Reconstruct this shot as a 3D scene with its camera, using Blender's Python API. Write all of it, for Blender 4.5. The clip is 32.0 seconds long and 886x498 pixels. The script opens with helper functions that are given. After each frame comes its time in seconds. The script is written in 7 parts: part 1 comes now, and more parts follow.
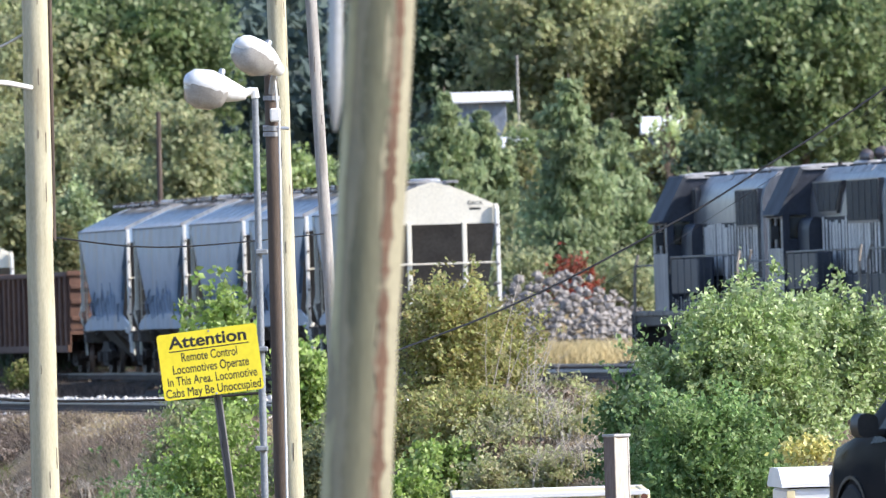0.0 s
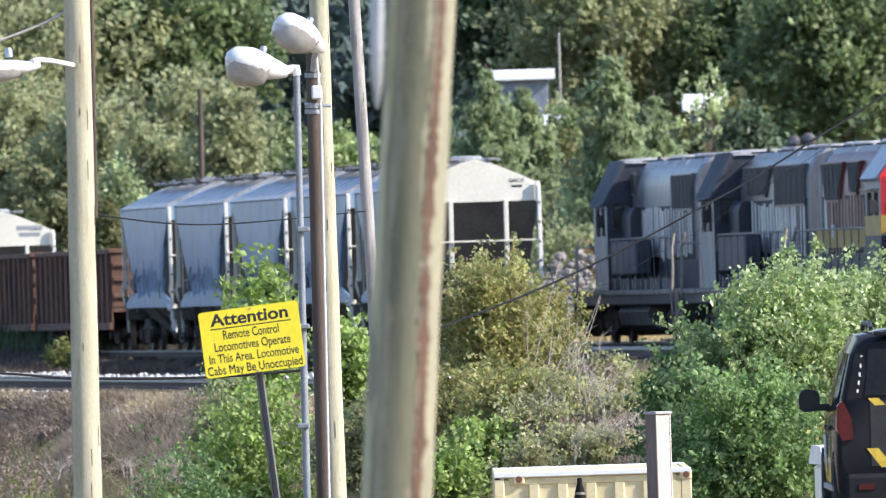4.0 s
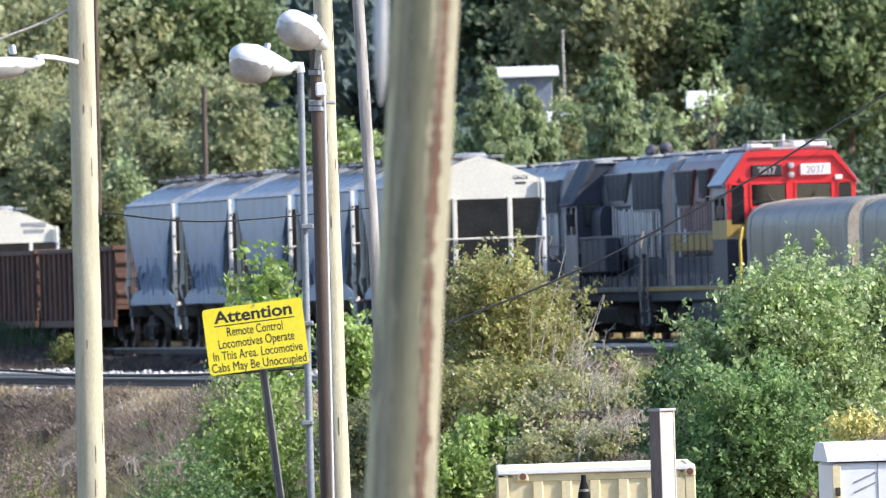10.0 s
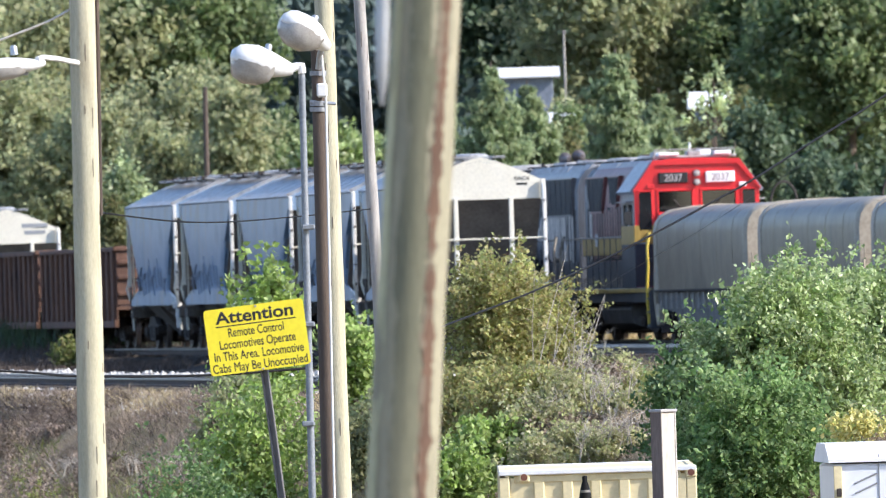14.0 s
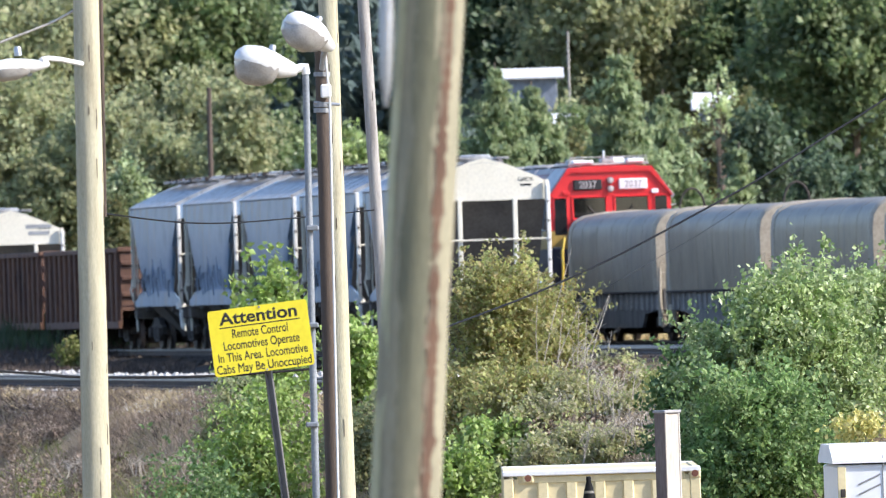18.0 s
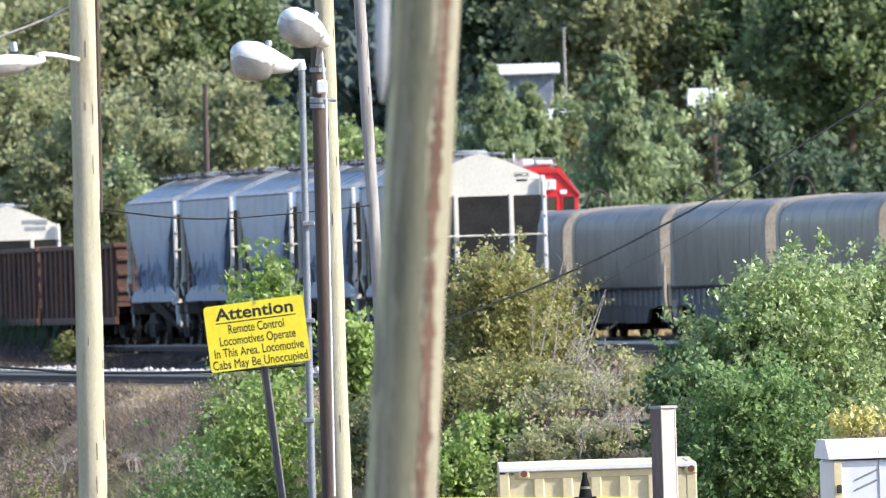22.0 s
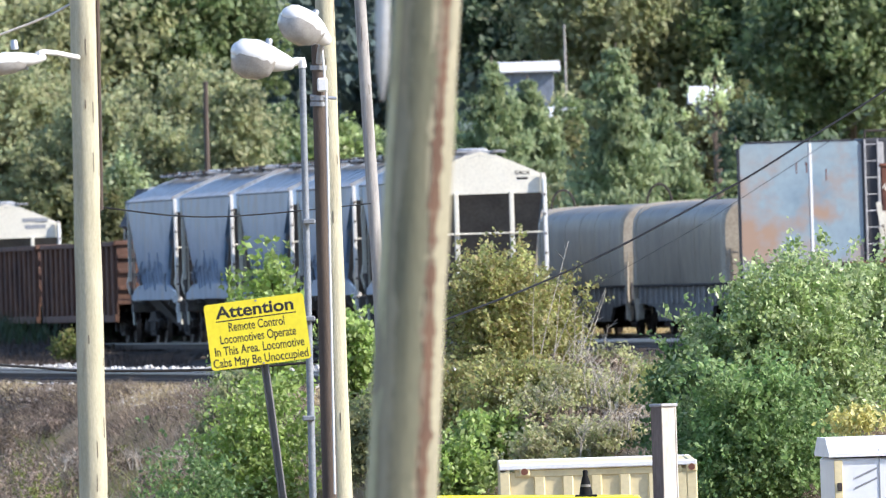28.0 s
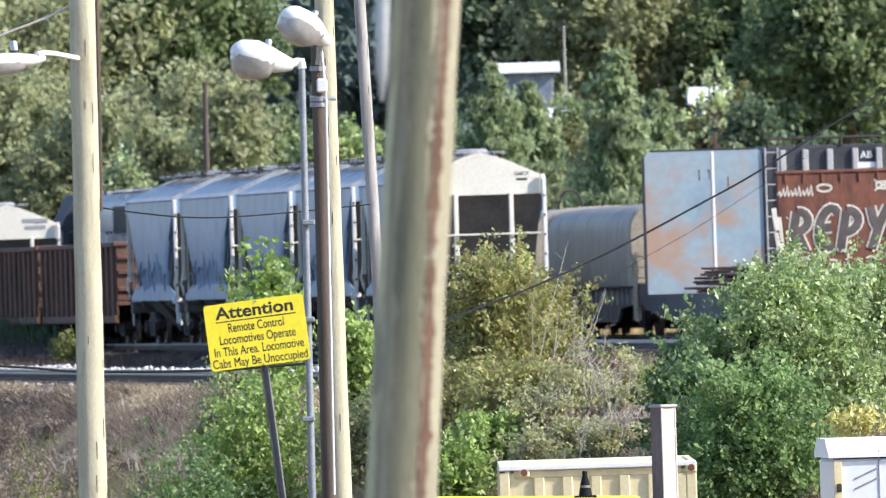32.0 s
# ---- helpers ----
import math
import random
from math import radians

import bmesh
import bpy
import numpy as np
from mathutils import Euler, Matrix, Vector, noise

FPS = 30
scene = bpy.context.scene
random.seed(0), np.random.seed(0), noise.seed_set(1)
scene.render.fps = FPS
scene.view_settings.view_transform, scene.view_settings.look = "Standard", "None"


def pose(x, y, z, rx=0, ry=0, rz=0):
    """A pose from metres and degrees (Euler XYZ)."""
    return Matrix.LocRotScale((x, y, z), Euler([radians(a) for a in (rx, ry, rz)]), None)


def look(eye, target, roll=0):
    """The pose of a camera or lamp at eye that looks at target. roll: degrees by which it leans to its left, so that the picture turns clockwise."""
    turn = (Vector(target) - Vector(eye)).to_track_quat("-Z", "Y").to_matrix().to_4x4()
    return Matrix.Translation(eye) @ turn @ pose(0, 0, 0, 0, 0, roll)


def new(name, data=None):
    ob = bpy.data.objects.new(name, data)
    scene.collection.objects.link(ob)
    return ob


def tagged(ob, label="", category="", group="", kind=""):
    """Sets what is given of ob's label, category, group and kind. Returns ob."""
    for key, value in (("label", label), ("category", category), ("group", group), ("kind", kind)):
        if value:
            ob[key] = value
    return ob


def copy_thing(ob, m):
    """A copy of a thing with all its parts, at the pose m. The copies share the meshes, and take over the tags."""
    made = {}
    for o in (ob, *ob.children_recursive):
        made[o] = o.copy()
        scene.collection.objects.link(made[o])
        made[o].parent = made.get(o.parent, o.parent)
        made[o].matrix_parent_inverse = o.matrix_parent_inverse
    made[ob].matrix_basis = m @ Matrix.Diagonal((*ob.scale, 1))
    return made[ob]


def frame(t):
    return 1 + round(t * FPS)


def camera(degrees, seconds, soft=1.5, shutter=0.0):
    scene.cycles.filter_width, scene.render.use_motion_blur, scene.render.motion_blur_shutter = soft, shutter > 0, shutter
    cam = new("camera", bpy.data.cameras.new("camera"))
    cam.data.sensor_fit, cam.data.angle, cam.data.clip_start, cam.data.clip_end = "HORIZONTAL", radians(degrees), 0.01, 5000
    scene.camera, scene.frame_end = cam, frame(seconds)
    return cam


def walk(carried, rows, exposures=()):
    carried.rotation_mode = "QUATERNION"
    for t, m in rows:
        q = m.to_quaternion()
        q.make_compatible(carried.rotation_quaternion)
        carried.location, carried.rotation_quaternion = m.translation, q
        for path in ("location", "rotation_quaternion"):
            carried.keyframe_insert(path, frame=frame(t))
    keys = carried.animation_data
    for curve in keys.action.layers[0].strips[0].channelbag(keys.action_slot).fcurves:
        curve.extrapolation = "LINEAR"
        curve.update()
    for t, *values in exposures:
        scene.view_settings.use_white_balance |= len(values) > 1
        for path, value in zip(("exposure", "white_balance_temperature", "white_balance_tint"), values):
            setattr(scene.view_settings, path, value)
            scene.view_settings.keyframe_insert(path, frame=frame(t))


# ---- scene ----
# A long lens on a hand-held camera: it stays at one spot and only pans a little.
# Bearings are counted in thousandths of a degree-like steps of 1/STEP radian, from a fixed aim.
STEP = 30000.0
LEAN = math.tan(radians(1.8))
EYE = Vector((0.0, 0.0, 1.5))
LEVEL = 500.0


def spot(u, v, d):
    """The place at depth d (metres along y) on the bearing u, v; the camera's lean is taken out."""
    a, b = u - LEAN * (v - 441), v + LEAN * (u - 784)
    return Vector(((a - 784) / STEP * d, d, EYE.z - (b - LEVEL) / STEP * d))


cam = camera(2.994, 32.0, soft=1.1, shutter=0.5)
cam.data.dof.use_dof = True
cam.data.dof.focus_distance = 190.0
cam.data.dof.aperture_fstop = 14.0

walk(cam, [(t, look(EYE, spot(784 - a, 441 - b, 100.0), -1.8)) for t, a, b in [
    (0.0, -82.7, 46.0), (0.5, -64.3, 34.5), (1.0, -45.9, 24.5), (1.5, -36.0, 19.1), (2.0, -26.0, 15.3), (2.5, -19.9, 11.5),
    (3.0, -16.8, 6.1), (3.5, -12.2, 6.9), (5.5, -6.1, 2.3), (6.0, -4.6, 2.3), (6.5, -3.8, 0.8), (7.0, -3.8, 1.5),
    (7.5, -3.1, 0.0), (8.0, -2.2, -1.6), (8.5, 0.0, 0.0), (9.0, 0.0, 0.0), (9.5, -2.3, 0.8), (10.0, -2.2, 0.8),
    (10.5, -1.5, 0.0), (11.0, 0.0, 1.5), (11.5, 0.8, 0.0), (12.0, -1.5, -1.6), (12.5, -0.8, -1.6), (13.0, -1.5, -1.6),
    (13.5, 4.6, -0.8), (14.0, 0.0, 2.2), (14.5, 3.1, 0.0), (16.5, -1.5, -1.6), (17.0, 0.8, 0.0), (17.5, 7.7, 1.5),
    (18.0, 6.9, 3.8), (18.5, 7.0, -1.6), (19.0, 4.6, -2.3), (19.5, 3.9, -0.8), (20.0, 3.8, -1.5), (20.5, 9.2, -1.5),
    (21.0, -2.3, -1.6), (21.5, 9.2, -2.4), (22.0, 0.0, -3.9), (22.5, 4.6, -3.1), (23.0, 3.1, -2.4), (23.5, 0.0, -3.1),
    (24.0, 0.0, -2.4), (24.5, 0.0, -3.1), (25.0, -1.5, -4.6), (25.5, 1.5, -4.6), (27.5, 0.8, -5.4), (28.0, 0.8, -7.6),
    (28.5, 1.5, -4.6), (29.0, 3.1, -4.6), (29.5, 2.3, -6.1), (30.0, -0.8, -6.1), (30.5, 1.5, -4.6), (31.0, -0.8, -6.1),
    (31.5, -0.8, -3.1), (32.0, 0.0, -6.1),
]], exposures=((0.0, 0.88, 5880, 15.5), (32.0, 0.88, 5880, 15.5)))

# ---- light: low sun from the side, blue sky ----
SUN_TO = Vector((0.775, -0.25, 0.58)).normalized()
world = bpy.data.worlds.new("world")
scene.world = world
world.use_nodes = True
wn = world.node_tree
sky = wn.nodes.new("ShaderNodeTexSky")
sky.sky_type, sky.sun_disc = "NISHITA", False
sky.ozone_density = 1.6
sky.sun_elevation = math.asin(SUN_TO.z)
sky.sun_rotation = math.atan2(SUN_TO.x, SUN_TO.y)
wn.links.new(sky.outputs[0], wn.nodes["Background"].inputs[0])
wn.nodes["Background"].inputs[1].default_value = 0.15
sun_data = bpy.data.lights.new("sun", "SUN")
sun_data.energy, sun_data.angle, sun_data.color = 3.9, radians(0.5), (1.0, 0.905, 0.74)
sun = new("sun", sun_data)
sun.matrix_world = look((60, -60, 80), Vector((60, -60, 80)) - SUN_TO)


# ---- materials ----
def mat(name, cols, rough=0.7, metal=0.0, scale=2.0, fine=25.0, bump=0.15, stretch=(1, 1, 1), wear=None, wear_at=0.55,
        wear_scale=1.2, wear_stretch=(1, 1, 1), rand=0.0, dark=0.35, soft=0.09):
    """A painted, wooden, stony or earthen surface: a slow ramp of colours, fine grain, patches of wear, bump."""
    m = bpy.data.materials.new(name)
    m.use_nodes = True
    nt = m.node_tree
    n, lk = nt.nodes, nt.links
    bs = n["Principled BSDF"]
    co = n.new("ShaderNodeTexCoord")
    mp = n.new("ShaderNodeMapping")
    mp.inputs["Scale"].default_value = stretch
    lk.new(co.outputs["Object"], mp.inputs[0])

    def tex(sc, detail, src):
        t = n.new("ShaderNodeTexNoise")
        t.inputs["Scale"].default_value, t.inputs["Detail"].default_value = sc, detail
        lk.new(src.outputs[0], t.inputs["Vector"])
        return t

    big, small = tex(scale, 4, mp), tex(fine, 3, mp)
    rp = n.new("ShaderNodeValToRGB")
    els = rp.color_ramp.elements
    while len(els) < len(cols):
        els.new(0.5)
    for i, c in enumerate(cols):
        els[i].position = 0.32 + 0.36 * i / max(1, len(cols) - 1)
        els[i].color = (*c, 1)
    lk.new(big.outputs["Fac"], rp.inputs[0])
    mul = n.new("ShaderNodeMix")
    mul.data_type, mul.blend_type = "RGBA", "MULTIPLY"
    mul.inputs[0].default_value = dark
    gr = n.new("ShaderNodeValToRGB")
    gr.color_ramp.elements[0].position, gr.color_ramp.elements[1].position = 0.3, 0.6
    gr.color_ramp.elements[0].color = (0.25, 0.25, 0.25, 1)
    lk.new(small.outputs["Fac"], gr.inputs[0])
    lk.new(rp.outputs[0], mul.inputs[6])
    lk.new(gr.outputs[0], mul.inputs[7])
    col = mul.outputs[2]
    if wear:
        mp2 = n.new("ShaderNodeMapping")
        mp2.inputs["Scale"].default_value = wear_stretch
        lk.new(co.outputs["Object"], mp2.inputs[0])
        wt = tex(wear_scale, 6, mp2)
        wr = n.new("ShaderNodeValToRGB")
        wr.color_ramp.elements[0].position, wr.color_ramp.elements[1].position = wear_at, wear_at + soft
        lk.new(wt.outputs["Fac"], wr.inputs[0])
        wm = n.new("ShaderNodeMix")
        wm.data_type = "RGBA"
        lk.new(wr.outputs[0], wm.inputs[0])
        lk.new(col, wm.inputs[6])
        wm.inputs[7].default_value = (*wear, 1)
        col = wm.outputs[2]
    if rand:
        oi = n.new("ShaderNodeObjectInfo")
        hs = n.new("ShaderNodeHueSaturation")
        mr = n.new("ShaderNodeMapRange")
        mr.inputs[3].default_value, mr.inputs[4].default_value = 1 - rand, 1 + rand
        lk.new(oi.outputs["Random"], mr.inputs[0])
        lk.new(mr.outputs[0], hs.inputs["Value"])
        lk.new(col, hs.inputs["Color"])
        col = hs.outputs[0]
    lk.new(col, bs.inputs["Base Color"])
    bs.inputs["Roughness"].default_value, bs.inputs["Metallic"].default_value = rough, metal
    if bump:
        bp = n.new("ShaderNodeBump")
        bp.inputs["Strength"].default_value, bp.inputs["Distance"].default_value = bump, 0.02
        lk.new(small.outputs["Fac"], bp.inputs["Height"])
        lk.new(bp.outputs[0], bs.inputs["Normal"])
    return m


def leaf_mat(name, cols, through_light=0.35, rough=0.55, patch=0.5):
    """Leaves: a colour of its own for each leaf, some light let through."""
    m = bpy.data.materials.new(name)
    m.use_nodes = True
    nt = m.node_tree
    n, lk = nt.nodes, nt.links
    bs, out = n["Principled BSDF"], n["Material Output"]
    ge = n.new("ShaderNodeNewGeometry")
    rp = n.new("ShaderNodeValToRGB")
    els = rp.color_ramp.elements
    while len(els) < len(cols):
        els.new(0.5)
    for i, c in enumerate(cols):
        els[i].position = i / max(1, len(cols) - 1)
        els[i].color = (*c, 1)
    lk.new(ge.outputs["Random Per Island"], rp.inputs[0])
    co = n.new("ShaderNodeTexCoord")
    no = n.new("ShaderNodeTexNoise")
    no.inputs["Scale"].default_value = patch
    lk.new(co.outputs["Object"], no.inputs["Vector"])
    hs = n.new("ShaderNodeHueSaturation")
    mr = n.new("ShaderNodeMapRange")
    mr.inputs[1].default_value, mr.inputs[2].default_value = 0.3, 0.7
    mr.inputs[3].default_value, mr.inputs[4].default_value = 0.6, 1.35
    lk.new(no.outputs["Fac"], mr.inputs[0])
    lk.new(mr.outputs[0], hs.inputs["Value"])
    lk.new(rp.outputs[0], hs.inputs["Color"])
    lk.new(hs.outputs[0], bs.inputs["Base Color"])
    bs.inputs["Roughness"].default_value = rough
    tr = n.new("ShaderNodeBsdfTranslucent")
    lk.new(hs.outputs[0], tr.inputs["Color"])
    mx = n.new("ShaderNodeMixShader")
    mx.inputs[0].default_value = through_light
    lk.new(bs.outputs[0], mx.inputs[1])
    lk.new(tr.outputs[0], mx.inputs[2])
    lk.new(mx.outputs[0], out.inputs["Surface"])
    return m


def glass_mat(name, tint):
    """A tinted pane: part clear, part mirror."""
    m = bpy.data.materials.new(name)
    m.use_nodes = True
    n, lk = m.node_tree.nodes, m.node_tree.links
    tr, gl, mx = n.new("ShaderNodeBsdfTransparent"), n.new("ShaderNodeBsdfGlossy"), n.new("ShaderNodeMixShader")
    tr.inputs["Color"].default_value = (*tint, 1)
    gl.inputs["Roughness"].default_value = 0.05
    mx.inputs[0].default_value = 0.12
    lk.new(tr.outputs[0], mx.inputs[1])
    lk.new(gl.outputs[0], mx.inputs[2])
    lk.new(mx.outputs[0], n["Material Output"].inputs["Surface"])
    return m


M = {}
M["soil"] = mat("soil", [(0.16, 0.12, 0.075), (0.27, 0.21, 0.13), (0.20, 0.17, 0.08)], 0.95, scale=0.35, fine=6, bump=0.6)
M["cinder"] = mat("dark_cinders", [(0.045, 0.042, 0.038), (0.10, 0.092, 0.08), (0.06, 0.058, 0.05)], 0.95, scale=0.7, fine=7, bump=0.8, dark=0.7)
M["pale_stone"] = mat("pale_shoulder_stone", [(0.50, 0.47, 0.42), (0.70, 0.67, 0.62)], 0.9, scale=4, fine=20)
M["ballast"] = mat("ballast", [(0.05, 0.042, 0.036), (0.105, 0.088, 0.072)], 0.95, scale=0.8, fine=9, bump=0.8, dark=0.7)
for k in ("soil", "cinder", "ballast"):
    M[k].node_tree.nodes["Principled BSDF"].inputs["Specular IOR Level"].default_value = 0.03
M["rock"] = mat("rock", [(0.15, 0.14, 0.13), (0.29, 0.265, 0.24)], 0.9, scale=1.5, fine=9, bump=0.4, rand=0.25)
M["dry_grass"] = leaf_mat("dry_grass", [(0.42, 0.30, 0.13), (0.55, 0.42, 0.20), (0.30, 0.24, 0.10), (0.36, 0.34, 0.13)], 0.3, 0.8)
M["pale_grass"] = leaf_mat("pale_grass", [(0.54, 0.43, 0.21), (0.62, 0.51, 0.27), (0.46, 0.36, 0.16)], 0.3, 0.8)
M["bank_grass"] = leaf_mat("bank_grass", [(0.25, 0.185, 0.135), (0.36, 0.28, 0.2), (0.17, 0.13, 0.095), (0.3, 0.24, 0.17), (0.12, 0.1, 0.07)], 0.25, 0.85, patch=0.9)
M["weed"] = leaf_mat("weed", [(0.14, 0.19, 0.04), (0.24, 0.28, 0.07), (0.30, 0.26, 0.10)], 0.35)
M["rail_steel"] = mat("rusty_rail_steel", [(0.06, 0.042, 0.034), (0.10, 0.07, 0.055)], 0.8, 0.0, scale=4, fine=30)
M["rail_top"] = mat("rail_top", [(0.27, 0.25, 0.23), (0.37, 0.35, 0.32)], 0.45, 0.3, scale=4, fine=30, bump=0.02)
M["sleeper"] = mat("sleeper", [(0.05, 0.04, 0.035), (0.10, 0.085, 0.07)], 0.95, scale=3, fine=30, bump=0.4, rand=0.3)
M["wood"] = mat("pole_wood", [(0.46, 0.42, 0.28), (0.56, 0.52, 0.36), (0.38, 0.34, 0.23)], 0.85, scale=1.3, fine=40, bump=0.4,
                stretch=(6, 6, 0.5), wear=(0.22, 0.16, 0.10), wear_at=0.66, wear_stretch=(6, 6, 0.4), wear_scale=2)
M["grey_wood"] = mat("grey_wood", [(0.33, 0.31, 0.29), (0.45, 0.42, 0.38), (0.26, 0.24, 0.22)], 0.85, scale=1.5, fine=40,
                     bump=0.4, stretch=(6, 6, 0.5))
M["dark_wood"] = mat("dark_wood", [(0.075, 0.055, 0.042), (0.13, 0.095, 0.07)], 0.8, scale=2, fine=40, bump=0.3, stretch=(6, 6, 0.5))
M["green_wood"] = mat("treated_wood", [(0.27, 0.25, 0.165), (0.36, 0.33, 0.22), (0.22, 0.205, 0.135)], 0.8, scale=1.0, fine=30, bump=0.3,
                      stretch=(5, 5, 0.5), wear=(0.26, 0.13, 0.08), wear_at=0.60, wear_scale=1.3, wear_stretch=(4, 4, 0.35))
M["stain"] = mat("red_brown_stain", [(0.105, 0.058, 0.036), (0.165, 0.095, 0.058)], 0.85, scale=3, fine=30, stretch=(3, 3, 0.6))
# Brown tone for the square post's shaded side.
M["post_brown"] = mat("shaded_post_face", [(0.17, 0.125, 0.10), (0.26, 0.20, 0.165)], 0.8, scale=2, fine=20, bump=0.1, stretch=(2, 2, 0.5))
# Pole colours that put the edge glow and mid-shaft shade into paint.
M["pale_edge"] = mat("pale_glow_wood", [(0.48, 0.46, 0.27), (0.60, 0.57, 0.35)], 0.8, scale=2, fine=30, stretch=(4, 4, 0.4))
M["shade_olive"] = mat("olive_shade_wood", [(0.16, 0.16, 0.10), (0.22, 0.21, 0.135)], 0.85, scale=2, fine=30, stretch=(4, 4, 0.4))
M["stain_pale"] = mat("faded_brown_stain", [(0.175, 0.14, 0.095), (0.225, 0.18, 0.125)], 0.85, scale=3, fine=30, stretch=(3, 3, 0.6))
M["cream_grey"] = mat("weathered_cream_post_paint", [(0.52, 0.46, 0.38), (0.72, 0.68, 0.60)], 0.7, scale=2, fine=20, bump=0.1, stretch=(2, 2, 0.4),
                      wear=(0.30, 0.22, 0.16), wear_at=0.66, wear_scale=3, wear_stretch=(3, 3, 0.5))
M["dull_galv"] = mat("dull_galvanised_tube", [(0.22, 0.24, 0.26), (0.30, 0.32, 0.335)], 0.6, 0.2, scale=5, fine=40, bump=0.05, dark=0.3)
M["galv"] = mat("galvanised_steel", [(0.42, 0.44, 0.46), (0.52, 0.53, 0.54)], 0.45, 0.7, scale=5, fine=40, bump=0.05, dark=0.2)
M["lamp_white"] = mat("lamp_housing_paint", [(0.74, 0.74, 0.72), (0.82, 0.82, 0.80)], 0.4, scale=5, fine=30, bump=0.03, dark=0.12)
M["lens"] = mat("lamp_lens", [(0.36, 0.345, 0.32), (0.46, 0.44, 0.41)], 0.15, scale=9, fine=60, bump=0.02, dark=0.2)
M["sign_yellow"] = mat("sign_yellow", [(0.85, 0.70, 0.02), (0.90, 0.76, 0.03)], 0.45, scale=3, fine=20, bump=0.02, dark=0.1)
M["black"] = mat("black_paint", [(0.015, 0.015, 0.014), (0.03, 0.03, 0.028)], 0.5, scale=6, fine=30, bump=0.02)
# Side blue puts sky-lit shade into the paint; end cream carries sun warmth.
M["hopper"] = mat("skylit_blue_hopper_paint", [(0.19, 0.3, 0.44), (0.275, 0.38, 0.51), (0.15, 0.25, 0.385)], 0.38, scale=0.9, fine=14, bump=0.05,
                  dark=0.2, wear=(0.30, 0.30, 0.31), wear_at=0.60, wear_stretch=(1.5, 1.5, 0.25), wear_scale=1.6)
M["hopper_end"] = mat("sun_cream_hopper_paint", [(0.7, 0.655, 0.53), (0.78, 0.74, 0.62)], 0.55, scale=1, fine=14, bump=0.05, dark=0.15)
M["post_white"] = mat("chalky_white_post_paint", [(0.80, 0.78, 0.72), (0.86, 0.84, 0.79)], 0.55, scale=2, fine=14, bump=0.05, dark=0.15, wear=(0.35, 0.27, 0.20), wear_at=0.64, wear_scale=4)
M["hopper_dark"] = mat("brown_grey_underframe", [(0.11, 0.095, 0.08), (0.20, 0.17, 0.14)], 0.8, scale=2, fine=14, bump=0.15)
# Slope sheet paint is darkened, putting the end recess's shade into colour.
M["hopper_slope"] = mat("shade_dark_hopper_paint", [(0.12, 0.105, 0.09), (0.2, 0.18, 0.155)], 0.65, scale=1.2, fine=14, bump=0.05)
M["hopper_roof"] = mat("grimy_roof_paint", [(0.24, 0.26, 0.285), (0.42, 0.43, 0.44), (0.30, 0.27, 0.24)], 0.42, scale=1.1, fine=10, bump=0.1, stretch=(1, 3, 1))
M["truck"] = mat("truck_iron", [(0.035, 0.030, 0.027), (0.075, 0.06, 0.05)], 0.8, 0.2, scale=3, fine=20, bump=0.2)
M["wheel_tread"] = mat("wheel_steel", [(0.12, 0.10, 0.09), (0.20, 0.17, 0.15)], 0.5, 0.7, scale=3, fine=20)
M["loco_pale"] = mat("streaked_pale_loco_grey", [(0.80, 0.74, 0.67), (0.84, 0.79, 0.72), (0.40, 0.37, 0.35)], 0.5, scale=1.6, fine=14, bump=0.1, stretch=(5, 5, 0.4),
                     wear=(0.09, 0.08, 0.08), wear_at=0.585, wear_stretch=(9, 9, 0.35), wear_scale=1.8, soft=0.08)
M["loco_dark"] = mat("dark_blue_grey_loco_paint", [(0.045, 0.05, 0.06), (0.085, 0.09, 0.10)], 0.5, scale=1.2, fine=12, bump=0.08)
M["loco_mid"] = mat("dark_grey_loco_paint", [(0.05, 0.054, 0.062), (0.095, 0.1, 0.11)], 0.5, scale=1.2, fine=12, bump=0.08, stretch=(2, 2, 0.4))
M["loco_cab_roof"] = mat("worn_blue_grey_cab_roof", [(0.04, 0.047, 0.06), (0.08, 0.09, 0.105)], 0.85, scale=1.2, fine=12, bump=0.08)
M["loco_roof"] = mat("sooty_loco_roof", [(0.30, 0.30, 0.31), (0.48, 0.47, 0.46), (0.22, 0.21, 0.20)], 0.5, scale=1, fine=9, bump=0.1)
M["loco_hood"] = mat("streaked_grey_hood_paint", [(0.085, 0.085, 0.092), (0.22, 0.205, 0.20), (0.12, 0.115, 0.12)], 0.34, scale=1.1, fine=14, bump=0.08,
                     stretch=(1.6, 1.6, 0.5), wear=(0.10, 0.095, 0.095), wear_at=0.55, wear_stretch=(5, 5, 0.25), wear_scale=1.5, soft=0.12)
M["loco_navy"] = mat("dull_navy_loco_paint", [(0.022, 0.026, 0.038), (0.05, 0.056, 0.074)], 0.5, scale=1.2, fine=12, bump=0.08)
M["loco_seam"] = mat("blue_grey_hood_corner", [(0.075, 0.085, 0.105), (0.125, 0.135, 0.155)], 0.5, scale=1.2, fine=12, bump=0.06, stretch=(2, 2, 0.4))
# Streaked paint, with sunlight on the cab side put into its pale tone.
M["loco_streak"] = mat("streaked_sunlit_cab_paint", [(0.30, 0.285, 0.27), (0.46, 0.435, 0.41)], 0.5, scale=1.2, fine=12, bump=0.06, stretch=(3, 3, 0.4),
                       wear=(0.12, 0.11, 0.11), wear_at=0.54, wear_stretch=(6, 6, 0.3), wear_scale=1.6)
